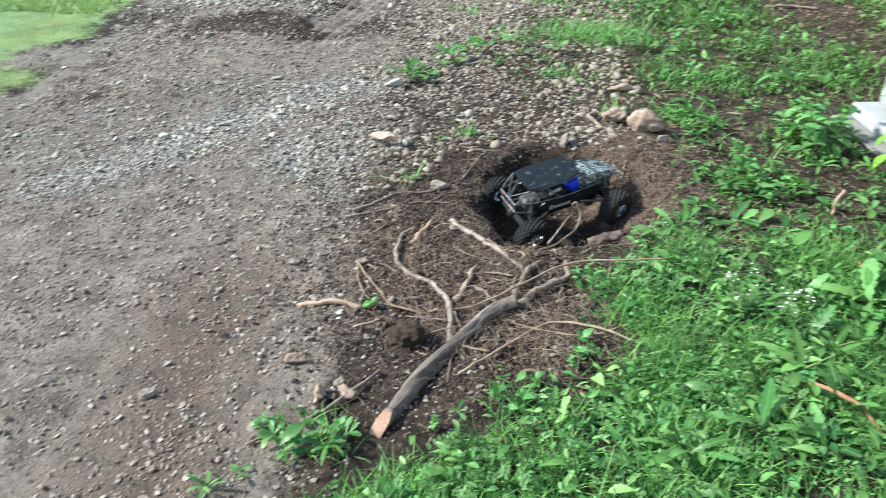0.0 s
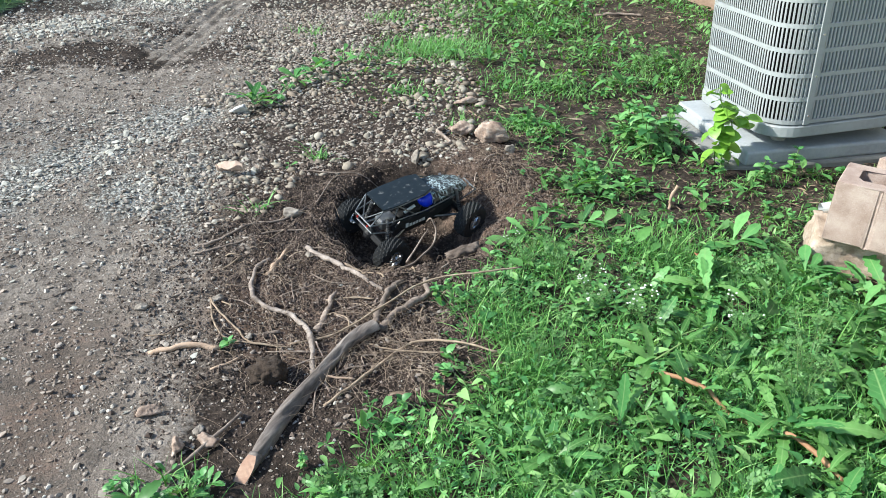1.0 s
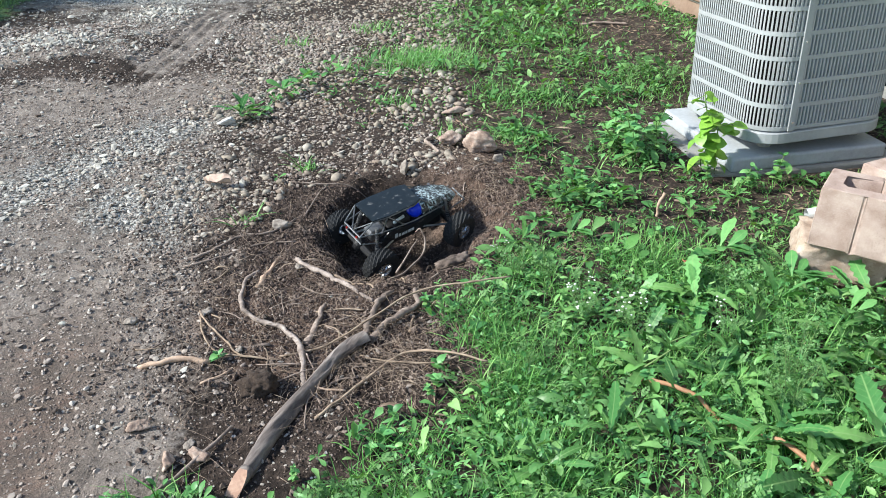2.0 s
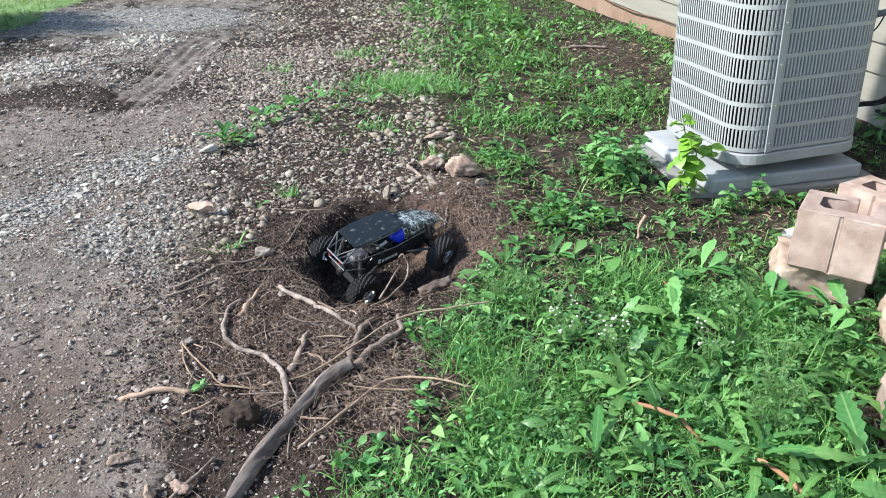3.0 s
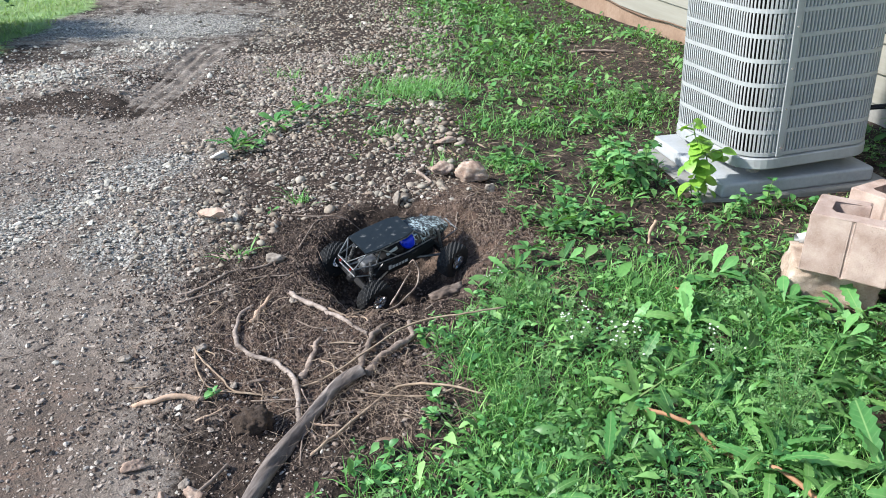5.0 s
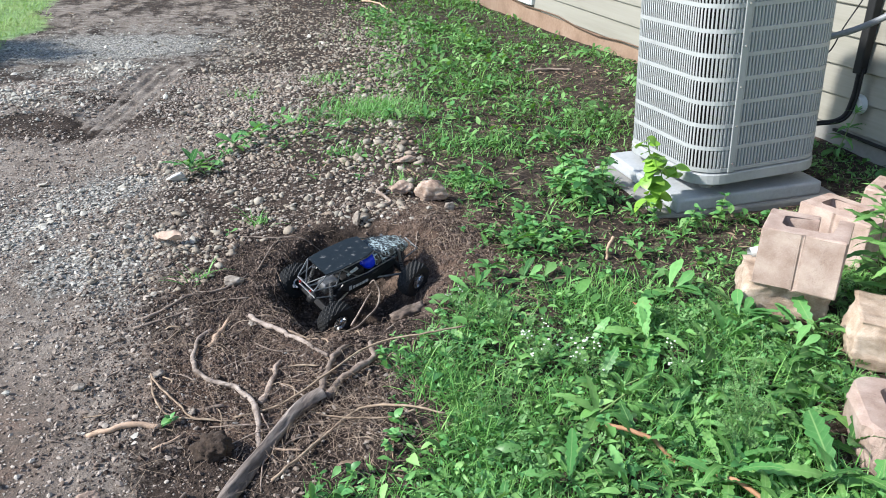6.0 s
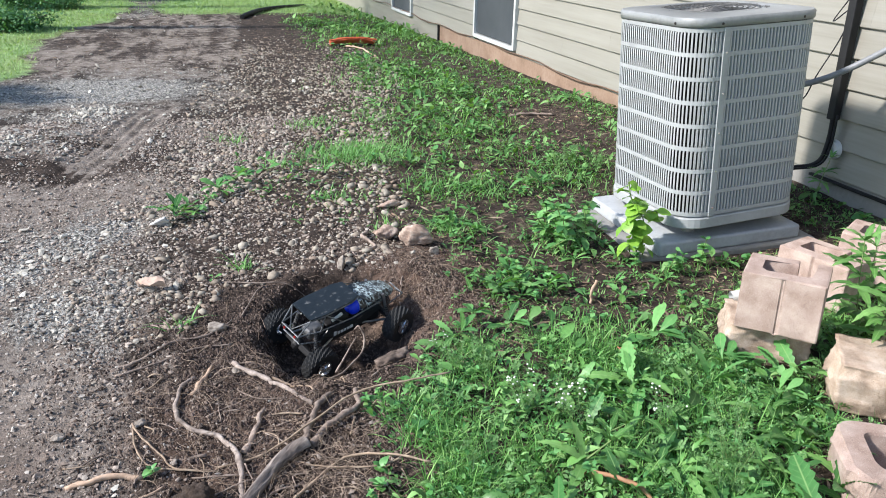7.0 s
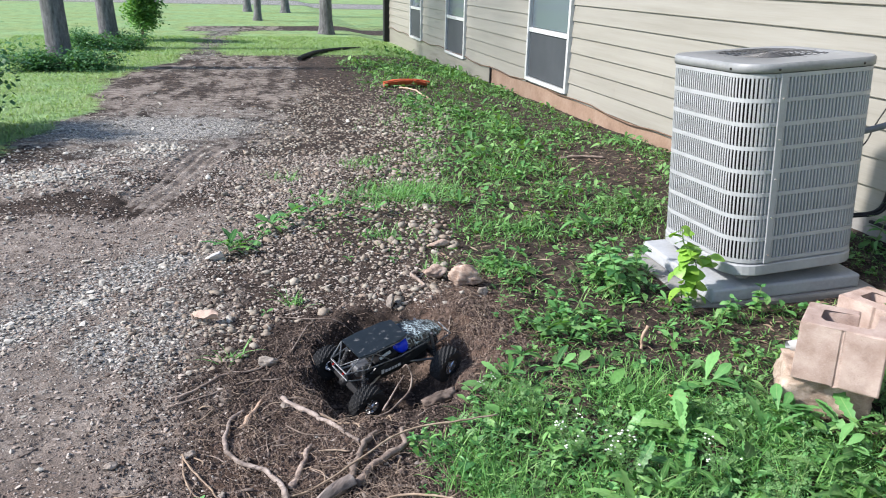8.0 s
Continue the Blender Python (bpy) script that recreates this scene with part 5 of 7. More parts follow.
def make_buggy(m):
    car = empty("model_buggy", m, "black radio-controlled rock buggy with pale scrawl nosed into the hole", "toy car")
    WB, TR = 0.360, 0.262
    low = Matrix.Translation((0.024, 0, 0)) @ Matrix.Diagonal((1.0, 0.80, 0.88, 1.0))      # the body is narrow and low between the tyres
    tread = [(-0.024, 0.034), (-0.031, 0.048), (-0.032, 0.064), (-0.028, 0.070), (-0.020, 0.0725), (-0.010, 0.0735), (0.0, 0.0735), (0.010, 0.0735), (0.020, 0.0725), (0.028, 0.070), (0.032, 0.064), (0.031, 0.050), (0.024, 0.034), (0.024, 0.028)]
    tyre = to_mesh("tyre", revolve(tread, 64, 0.0075), M_RUBBER)
    rims = {s: to_mesh("rim", rim_mesh(s), M_CHROME) for s in (-1, 1)}
    for x, steer in ((0, 0), (WB, 10)):
        for s in (-1, 1):
            t = new("tyre", tyre)
            t.parent = car
            t.matrix_basis = Matrix.Translation((x, s * TR / 2, -0.045 if x and s > 0 else 0.0)) @ pose(0, 0, 0, 0, 17 * (x + 1), steer) @ Matrix.Scale(0.86, 4)
            tagged(t, "knobbly black rubber tyre")
            r = new("rim", rims[s])
            r.parent = t
            tagged(r, "chromed six-spoke rim")
            part("shock", tube([(x * 0.92 + 0.02, s * 0.075, 0.012), (x * 0.86 + 0.035, s * 0.052, 0.105)], 0.006, 8), M_STEEL, car, "grey shock body")
            pts = [(x * 0.9 + 0.023 + 0.009 * math.cos(k) + 0.012 * k / 40, s * (0.072 - 0.018 * k / 50) + 0.009 * math.sin(k), 0.025 + 0.07 * k / 50) for k in range(50)]
            part("spring", tube(pts, 0.0016, 4), M_BLACK, car)
        ax = bmesh.new()
        tube([(x, -0.12, 0), (x, -0.03, 0), (x, 0.03, 0), (x, 0.12, 0)], [0.011, 0.013, 0.013, 0.011], 8, ax)
        bmesh.ops.create_icosphere(ax, subdivisions=2, radius=0.026, matrix=Matrix.Translation((x, 0.012, 0)))
        part("axle", ax, M_BLACK, car)
        for s in (-1, 1):
            part("link_arm", tube([(x, s * 0.085, -0.004), (0.5 * WB + 0.2 * (x - 0.5 * WB), s * 0.035, 0.012)], 0.0045, 6), M_STEEL, car)
    part("chassis", block(0.04, -0.062, -0.012, WB - 0.05, 0.062, 0.034, bevel=0.010), M_BLACK, car, m=low)
    # nose: a wedge that narrows and drops to the front
    def sect(x, w, z0, z1):
        return [(x, -w, z0), (x, -w, z0 + 0.6 * (z1 - z0)), (x, -w * 0.72, z1), (x, w * 0.72, z1), (x, w, z0 + 0.6 * (z1 - z0)), (x, w, z0)]
    hood = loft([sect(0.205, 0.088, 0.075, 0.145), sect(0.27, 0.078, 0.078, 0.138), sect(0.325, 0.066, 0.080, 0.124), sect(0.372, 0.050, 0.080, 0.106), sect(0.392, 0.038, 0.080, 0.092)])
    bmesh.ops.recalc_face_normals(hood, faces=hood.faces)
    part("hood", hood, M_WEB, car, "black bonnet scrawled with pale lines", m=low)
    for s in (-1, 1):
        poly = [(0.03, 0.078), (0.075, 0.048), (0.20, 0.042), (0.29, 0.072), (0.285, 0.100), (0.16, 0.088), (0.05, 0.098)]
        bm = bmesh.new()
        a = [bm.verts.new((x, s * 0.094, z)) for x, z in poly]
        b = [bm.verts.new((x, s * 0.088, z)) for x, z in poly]
        bm.faces.new(a), bm.faces.new(b[::-1])
        for k in range(len(poly)):
            bm.faces.new((a[k], b[k], b[(k + 1) % len(poly)], a[(k + 1) % len(poly)]))
        bmesh.ops.recalc_face_normals(bm, faces=bm.faces)
        panel = part("side_panel", bm, M_DUSTY, car, "black side panel with pale marks", m=low)
        logo = bmesh.new()
        for k, (x, w, h) in enumerate(((0.075, 0.012, 0.022), (0.092, 0.010, 0.015), (0.106, 0.012, 0.013), (0.122, 0.008, 0.013), (0.134, 0.012, 0.013), (0.149, 0.012, 0.014))):
            box(logo, x, s * 0.0945 - 0.0006, 0.050, x + w, s * 0.0945 + 0.0012, 0.050 + h)
        part("marking", logo, M_WHITE, panel, "pale unreadable marking")
    roof = loft([[(x, y, 0.170 + 0.006 * (1 - abs(y) / 0.08)) for x, y in ((-0.01, -0.071), (0.05, -0.080), (0.165, -0.078), (0.205, -0.062), (0.205, 0.062), (0.165, 0.078), (0.05, 0.080), (-0.01, 0.071))],
                 [(x, y, 0.176 + 0.006 * (1 - abs(y) / 0.08)) for x, y in ((-0.01, -0.071), (0.05, -0.080), (0.165, -0.078), (0.205, -0.062), (0.205, 0.062), (0.165, 0.078), (0.05, 0.080), (-0.01, 0.071))]])
    part("roof_panel", roof, M_DUSTY, car, "dusty black roof panel", m=low)
    for s in (-1, 1):
        for pts in ([(-0.01, s * 0.072, 0.170), (0.05, s * 0.081, 0.170), (0.165, s * 0.079, 0.170), (0.205, s * 0.063, 0.170)],
                    [(0.205, s * 0.056, 0.170), (0.255, s * 0.082, 0.125), (0.30, s * 0.078, 0.09)],
                    [(-0.01, s * 0.072, 0.170), (-0.060, s * 0.062, 0.112), (-0.055, s * 0.062, 0.070), (0.02, s * 0.090, 0.055)],
                    [(-0.060, s * 0.062, 0.112), (0.02, s * 0.088, 0.108), (0.16, s * 0.094, 0.100), (0.29, s * 0.085, 0.104)],
                    [(0.05, s * 0.079, 0.170), (0.02, s * 0.090, 0.105)], [(0.05, s * 0.079, 0.170), (0.12, s * 0.094, 0.10)]):
            part("cage_tube", tube(pts, 0.0032, 6), M_CAGE, car, m=low)
    for pts in ([(-0.060, -0.062, 0.112), (-0.060, 0.062, 0.112)], [(-0.055, -0.062, 0.070), (-0.055, 0.062, 0.070)], [(-0.01, -0.072, 0.170), (-0.060, 0.0, 0.112), (-0.01, 0.072, 0.170)], [(0.43, -0.05, 0.05), (0.435, 0.05, 0.05)], [(0.40, -0.04, 0.085), (0.43, -0.05, 0.05), (0.37, -0.04, 0.02)], [(0.40, 0.04, 0.085), (0.43, 0.05, 0.05), (0.37, 0.04, 0.02)]):
        part("cage_tube", tube(pts, 0.0032, 6), M_CAGE, car, m=low)
    for s in (-1, 1):
        part("seat", block(0.10, s * 0.045 - 0.028, 0.035, 0.16, s * 0.045 + 0.028, 0.115, bevel=0.012), M_BLACK, car, m=low)
        c = bmesh.new()
        bmesh.ops.create_cone(c, cap_ends=True, segments=10, radius1=0.005, radius2=0.005, depth=0.005)
        part("tail_lamp", c, M_REDLAMP, car, "small red tail lamp", m=low @ Matrix.Translation((-0.063, s * 0.04, 0.100)) @ pose(0, 0, 0, 0, 90))
    part("interior_ball", lump(0.034, 1.05, 0.95, 1.0, 3, 0.10, 3), M_BLUE, car, "bright blue rounded plastic piece", True, low @ Matrix.Translation((0.195, -0.046, 0.112)))
    part("motor", block(0.0, -0.035, 0.03, 0.07, 0.03, 0.075, bevel=0.01), M_STEEL, car, "grey motor housing", m=low)
    part("battery", block(0.08, -0.03, 0.03, 0.19, 0.03, 0.06, bevel=0.006), M_BLACK, car, m=low)
    part("strut", tube([(0.09, -0.055, 0.10), (0.13, -0.065, 0.125)], 0.007, 7), M_WHITE, car, "pale short strut", m=low)
    return car


buggy = make_buggy(pose(0.258, 2.500, -0.058, 12.5, -7.5, 25.0))

# ---------- far end of the yard ----------
tarp = empty("plastic_board", pose(1.93, 9.90, height(1.93, 9.9) + 0.02), "faded orange plastic board lying in weeds with a pale stick", "plastic board")
bm = bmesh.new()
bmesh.ops.create_grid(bm, x_segments=14, y_segments=5, size=0.5)
for v in bm.verts:
    v.co = Vector((v.co.x * 0.56, v.co.y * 0.16, 0.015 + 0.05 * abs(2 * v.co.y) ** 2 - 0.03 * abs(2 * v.co.x) ** 3 + 0.012 * noise.noise(v.co * 6)))
bmesh.ops.solidify(bm, geom=list(bm.faces), thickness=0.008)
part("board", bm, M_BOARD, tarp)
part("rim", tube([(-0.30, -0.08, 0.05), (-0.1, -0.085, 0.08), (0.12, -0.085, 0.08), (0.30, -0.08, 0.05)], 0.012, 6), M_BOARD, tarp)
stick("stick", [(1.78, 9.45, 0.05), (1.88, 9.15, 0.06), (1.99, 8.80, 0.02)], 0.016, 0.014, M_PALE, "pale stick lying in front of the orange board", "stick", 6)
dp = bend([(0.78, 12.96, 0.035), (0.90, 13.4, 0.035), (1.15, 14.1, 0.03), (1.6, 14.75, 0.02), (2.1, 15.3, -0.01)], 14)
tube_ob = part("drain_pipe", tube(dp, [0.036 + 0.005 * (k % 2) for k in range(len(dp))], 12), M_BLACK)
tagged(tube_ob, "black corrugated drain pipe lying on the ground", "pipe")


def bough(bm, p, d, l, r, depth, rnd, tips):
    """One limb that forks."""
    q = p + d * l
    mid = p + d * l * 0.5 + Vector((rnd.gauss(0, 0.06), rnd.gauss(0, 0.06), rnd.gauss(0, 0.03))) * l
    tube(bend([p, mid, q], 3), [r - (r * 0.4) * k / 6 for k in range(7)], 7 if depth > 1 else 5, bm, cap=False, bumpy=0.1)
    if depth == 0:
        tips.append(q)
        return
    for k in range(3 if depth > 1 else 2):
        a = Vector((rnd.gauss(0, 0.6), rnd.gauss(0, 0.6), rnd.uniform(-0.05, 0.6)))
        bough(bm, q, (d * 0.75 + a).normalized(), l * rnd.uniform(0.6, 0.8), r * 0.55, depth - 1, rnd, tips)


def leaf_cloud(centres, per, spread, size, seed):
    rs = np.random.RandomState(seed)
    c = np.repeat(np.array(centres), per, 0)
    n = len(c)
    p = c + rs.normal(0, spread, (n, 3)) * np.array([1, 1, 0.7])
    yaw, pit = rs.uniform(0, 6.28, n), rs.uniform(-0.9, 0.9, n)
    d = np.stack([np.cos(yaw) * np.cos(pit), np.sin(yaw) * np.cos(pit), np.sin(pit)], -1)
    s = np.stack([-np.sin(yaw), np.cos(yaw), rs.uniform(-0.4, 0.4, n)], -1)
    l = (size * rs.uniform(0.6, 1.3, n))[:, None]
    v = np.stack([p, p + d * l * 0.5 + s * l * 0.3, p + d * l, p + d * l * 0.5 - s * l * 0.3], 1).reshape(-1, 3)
    return v, np.arange(4 * n).reshape(-1, 4)


def make_tree(x, y, r, h, seed, label):
    rnd = random.Random(seed)
    t = empty("tree", pose(x, y, height(x, y)), label, "tree", "yard trees")
    bm = bmesh.new()
    lean = Vector((rnd.gauss(0, 0.02), rnd.gauss(0, 0.02), 1))
    zs = [-0.1, 0.0, 0.12, 0.35, 0.8, 1.5, 2.4, h]
    fl = [1.75, 1.5, 1.22, 1.06, 1.0, 0.95, 0.88, 0.72]
    tube([lean * z for z in zs], [r * k for k in fl], 18, bm, cap=False, bumpy=0.10, seed=seed)
    tips = []
    for k in range(5):
        a = 2 * math.pi * k / 5 + rnd.random()
        bough(bm, lean * (h - 0.25 * k % 0.7), Vector((math.cos(a), math.sin(a), rnd.uniform(0.7, 1.4))).normalized(), h * 0.42, r * 0.45, 2, rnd, tips)
    part("trunk", bm, M_TRUNK, t, "rough grey furrowed bark", True)
    v, f = leaf_cloud([tuple(q) for q in tips], 110, 0.42, 0.15, seed)
    arrays("crown", v, f, M_LEAF, t)
    return t


make_tree(-2.60, 12.1, 0.155, 4.2, 11, "tall tree with grey furrowed trunk, weeds round its foot")
make_tree(-2.41, 15.2, 0.15, 4.4, 12, "tall tree with grey furrowed trunk beside a shrub")
make_tree(1.80, 18.9, 0.14, 4.4, 13, "tree with dark trunk standing on the lawn")
make_tree(0.31, 24.0, 0.10, 4.0, 14, "slim tree far across the lawn")
make_tree(1.34, 28.8, 0.13, 4.5, 15, "slim tree far across the lawn")
make_tree(0.05, 29.3, 0.12, 4.5, 16, "slim tree far across the lawn")


def make_shrub(x, y, w, h, n, size, seed, label, material=None):
    s = empty("shrub", pose(x, y, height(x, y)), label, "shrub", "shrubs by the trees")
    rs = np.random.RandomState(seed)
    bm = bmesh.new()
    tips = []
    for k in range(9):
        a, q = rs.uniform(0, 6.28), rs.uniform(0.2, 1.0)
        tip = Vector((math.cos(a) * w * q, math.sin(a) * w * q, h * rs.uniform(0.45, 1.0)))
        tube(bend([(0, 0, 0), tip * 0.5 + Vector((0, 0, 0.1 * h)), tip], 3), 0.008, 5, bm)
        tips += [tip, tip * 0.7, tip * 0.45]
    part("stems", bm, M_ROOT, s)
    v, f = leaf_cloud([tuple(q) for q in tips], n // 27, w * 0.22, size, seed)
    v[:, 2] = np.maximum(v[:, 2], 0.01)
    arrays("foliage", v, f, material or M_DARKLEAF, s)


make_shrub(-2.05, 16.8, 0.50, 1.35, 8000, 0.075, 21, "leafy green shrub beside a tree trunk", M_LEAF2)
make_shrub(-2.25, 11.9, 0.50, 0.20, 5000, 0.045, 22, "dark weeds growing round a tree foot")
make_shrub(-2.85, 11.7, 0.40, 0.22, 3600, 0.045, 23, "dark weeds growing round a tree foot")
make_shrub(-2.15, 14.9, 0.45, 0.20, 4000, 0.045, 24, "dark weeds growing round a tree foot")
make_shrub(-2.65, 14.8, 0.40, 0.28, 3600, 0.045, 25, "dark weeds growing round a tree foot")
make_shrub(-2.42, 7.15, 0.50, 0.80, 7000, 0.065, 26, "leafy shrub at the edge of the drive")
make_shrub(-2.55, 6.3, 0.55, 0.30, 6000, 0.045, 27, "low dark weeds at the edge of the drive")

# ---------- pebbles and gravel ----------
def unit_stone(sub):
    bm = bmesh.new()
    bmesh.ops.create_icosphere(bm, subdivisions=sub, radius=1)
    bm.verts.ensure_lookup_table()
    v = np.array([q.co[:] for q in bm.verts])
    f = np.array([[w.index for w in p.verts] for p in bm.faces])
    bm.free()
    return v, f


def turn_z(a):
    c, s, o = np.cos(a), np.sin(a), np.zeros_like(a)
    return np.stack([np.stack([c, -s, o], -1), np.stack([s, c, o], -1), np.stack([o, o, o + 1], -1)], -2)


def stones(pos, rad, seed, sub=1, rough=0.30, flat=(0.45, 0.8)):
    """Many uneven stones as one pair of arrays."""
    rs = np.random.RandomState(seed)
    v, f = unit_stone(sub)
    n = len(pos)
    s = np.stack([rs.uniform(0.9, 1.35, n), rs.uniform(0.65, 1.0, n), rs.uniform(*flat, n)], -1) * rad[:, None]
    ph = rs.uniform(0, 6.28, (n, 3))
    k = 1 + rough * (np.sin(v[None, :, 0] * 2.3 + ph[:, :1]) * np.sin(v[None, :, 1] * 2.7 + ph[:, 1:2]) + 0.6 * np.sin(v[None, :, 2] * 3.1 + ph[:, 2:]))
    w = v[None] * k[..., None] * s[:, None]
    tilt = rs.normal(0, 0.25, (n, 1))
    w[..., 2] += w[..., 0] * tilt
    w = np.einsum("nij,nkj->nki", turn_z(rs.uniform(0, 6.28, n)), w) + pos[:, None]
    return w.reshape(-1, 3), (f[None] + (np.arange(n) * len(v))[:, None, None]).reshape(-1, 3)


def heights(xy, dz):
    return np.array([(x, y, height(x, y) + d) for (x, y), d in zip(xy, dz)])


def cluster(x, y, s):
    """Smooth patchiness from 0 to 1."""
    return 0.5 + 0.5 * np.sin(s * x + 1.7 * np.sin(0.7 * s * y)) * np.sin(0.9 * s * y + 1.3 * np.sin(0.8 * s * x))


def pebble_zone(n, seed):
    rs = np.random.RandomState(seed)
    y = 2.55 + 8.5 * rs.uniform(0, 1, n) ** 1.15
    left = np.interp(y, (2.55, 3.0, 3.46, 4.3, 5.6, 8.0, 9.2, 11), (-0.34, -0.42, -0.40, -0.22, 0.0, 0.25, 0.5, 0.9))
    right = np.minimum(np.interp(y, (2.55, 2.9, 3.05, 3.3, 3.7, 4.5, 6, 8, 11), (-0.05, 0.02, 0.75, 0.95, 1.05, 1.1, 1.5, 2.1, 1.8)), 2.6)
    x = left - 0.15 + (right - left + 0.15) * rs.uniform(0, 1, n)
    keep = rs.uniform(0, 1, n) < (0.22 + 0.78 * cluster(x, y, 5.0) * np.clip((x - left + 0.15) / 0.45, 0.15, 1)) * np.interp(y, (2.6, 3.6, 4.4, 8.0, 9.5, 11.0), (0.36, 0.50, 1.0, 0.9, 0.45, 0.0))
    keep &= np.hypot(x - HOLE[0], y - HOLE[1]) > 0.46
    keep &= ~((x < 0.1) & (y < 2.85) & (rs.uniform(0, 1, n) < 0.6))
    return np.stack([x, y], -1)[keep]


rs0 = np.random.RandomState(7)
pz = pebble_zone(28000, 41)
rad = np.clip(rs0.lognormal(math.log(0.0090), 0.50, len(pz)), 0.0032, 0.030) * np.interp(pz[:, 1], (4, 5.5, 7.5, 11), (1.05, 1.08, 0.95, 0.75))
near = (pz[:, 1] < 3.75)
order = np.where(near)[0]
order = order[np.argsort(-rad[order])][:300]
rest = np.setdiff1d(np.arange(len(pz)), order)
v, f = stones(heights(pz[rest], rad[rest] * rs0.uniform(-0.25, 0.25, len(rest))), rad[rest], 3)
ob = arrays("pebbles", v, f, M_PEBBLE, smooth=True)
tagged(ob, "loose rounded grey and tan river pebbles", "pebbles", kind="stuff")
bed = empty("pebble_bed", pose(0, 0, 0), "rounded grey and tan pebbles pressed into soil", "pebbles", kind="structure")
# crushed stone tipped on the drive in two low heaps
hp = np.concatenate([rs0.normal((-1.34, 5.25), (0.30, 0.19), (700, 2)), rs0.normal((-0.74, 6.08), (0.17, 0.20), (420, 2))])
hp = hp[rs0.uniform(0, 1, len(hp)) > track(hp[:, 0], hp[:, 1])[0]]
rh = np.clip(rs0.lognormal(math.log(0.0085), 0.45, len(hp)), 0.004, 0.022)
v, f = stones(heights(hp, rh * 0.35), rh, 13, sub=1, rough=0.40, flat=(0.5, 0.85))
tagged(arrays("crushed_stone", v, f, M_CHIP), "pale crushed stone tipped in low heaps on the drive", "gravel", kind="stuff")
shapes = []
for k in range(12):
    w, g = stones(np.zeros((1, 3)), np.ones(1), 100 + k)
    me = bpy.data.meshes.new("pebble")
    me.from_pydata([tuple(q) for q in w], [], [tuple(q) for q in g])
    me.polygons.foreach_set("use_smooth", [True] * len(me.polygons))
    me.materials.append(M_PEBBLE)
    shapes.append(me)
for j, i in enumerate(order):
    ob = new("pebble", shapes[j % 12])
    ob.parent = bed
    x, y = pz[i]
    ob.matrix_basis = Matrix.LocRotScale((x, y, height(x, y) + rad[i] * rs0.uniform(-0.2, 0.15)), Euler((0, 0, rs0.uniform(0, 6.28))), Vector((rad[i],) * 3))

# crushed stone on the drive and crumbs over the bare soil
n = 110000
y = 0.75 + 13.0 * rs0.uniform(0, 1, n) ** 1.6
x = rs0.uniform(-2.2, 1.2, n)
g, t, d, _ = covers(x, y)
prob = np.clip(0.05 * np.where(y > 8.5, 0.5, 1) + 1.05 * g ** 1.4, 0, 1) * np.where((y > 6.5), 0.4, 1) * (t < 0.4) * (0.35 + 0.65 * cluster(x, y, 4.0)) * (np.hypot(x - HOLE[0], y - HOLE[1]) > 0.5)
mound, band = smooth_soil(x, y)
prob *= (1 - 0.5 * mound) * (1 - 0.7 * band) * np.where(x > veg_edge(y) - 0.1, 0, 1) * np.where((x > -0.30) & (y < 2.6), 0.8, 1)
keep = rs0.uniform(0, 1, n) < prob
xy = np.stack([x, y], -1)[keep]
rc = np.clip(rs0.lognormal(math.log(0.0050), 0.52, len(xy)), 0.003, 0.02) * np.interp(xy[:, 1], (1.0, 2.4, 3.0, 9, 14), (0.5, 0.6, 1.0, 1.2, 1.8))
v, f = stones(heights(xy, rc * 0.3), rc, 5, sub=1, rough=0.35, flat=(0.4, 0.7))
ob = arrays("gravel", v, f, M_CHIP)
tagged(ob, "pale grey crushed gravel strewn over the drive", "gravel", kind="stuff")

# fine grit over the trodden soil and between the pebbles
n = 150000
y = 0.8 + 5.2 * rs0.uniform(0, 1, n) ** 1.25
x = rs0.uniform(-1.9, 0.75, n)
mound, band = smooth_soil(x, y)
keep = (x < veg_edge(y)) & (np.hypot(x - HOLE[0], y - HOLE[1]) > 0.5) & (rs0.uniform(0, 1, n) < (1 - 0.6 * mound) * (1 - 0.7 * band) * (1 - 0.85 * track(x, y)[0]) * (0.30 + 0.70 * cluster(x, y, 7.0)) * np.where((x > -0.3) & (y < 2.6), 0.35, 1))
xy = np.stack([x, y], -1)[keep]
rc = np.clip(rs0.lognormal(math.log(0.0024), 0.60, len(xy)), 0.0012, 0.0095) * np.interp(xy[:, 1], (1.0, 3.0, 6), (0.9, 1.1, 1.7))
v, f = stones(heights(xy, rc * 0.2), rc, 9, sub=1, rough=0.35, flat=(0.4, 0.8))
M_GRIT = island_surface("fine grit", [(0.15, 0.11, 0.085), (0.28, 0.222, 0.18), (0.50, 0.43, 0.37), (0.20, 0.152, 0.122), (0.60, 0.55, 0.485)], 80, 0.95)
ob = arrays("grit", v, f, M_GRIT)
tagged(ob, "fine brown and pale grit over the trodden soil", "grit", kind="stuff")

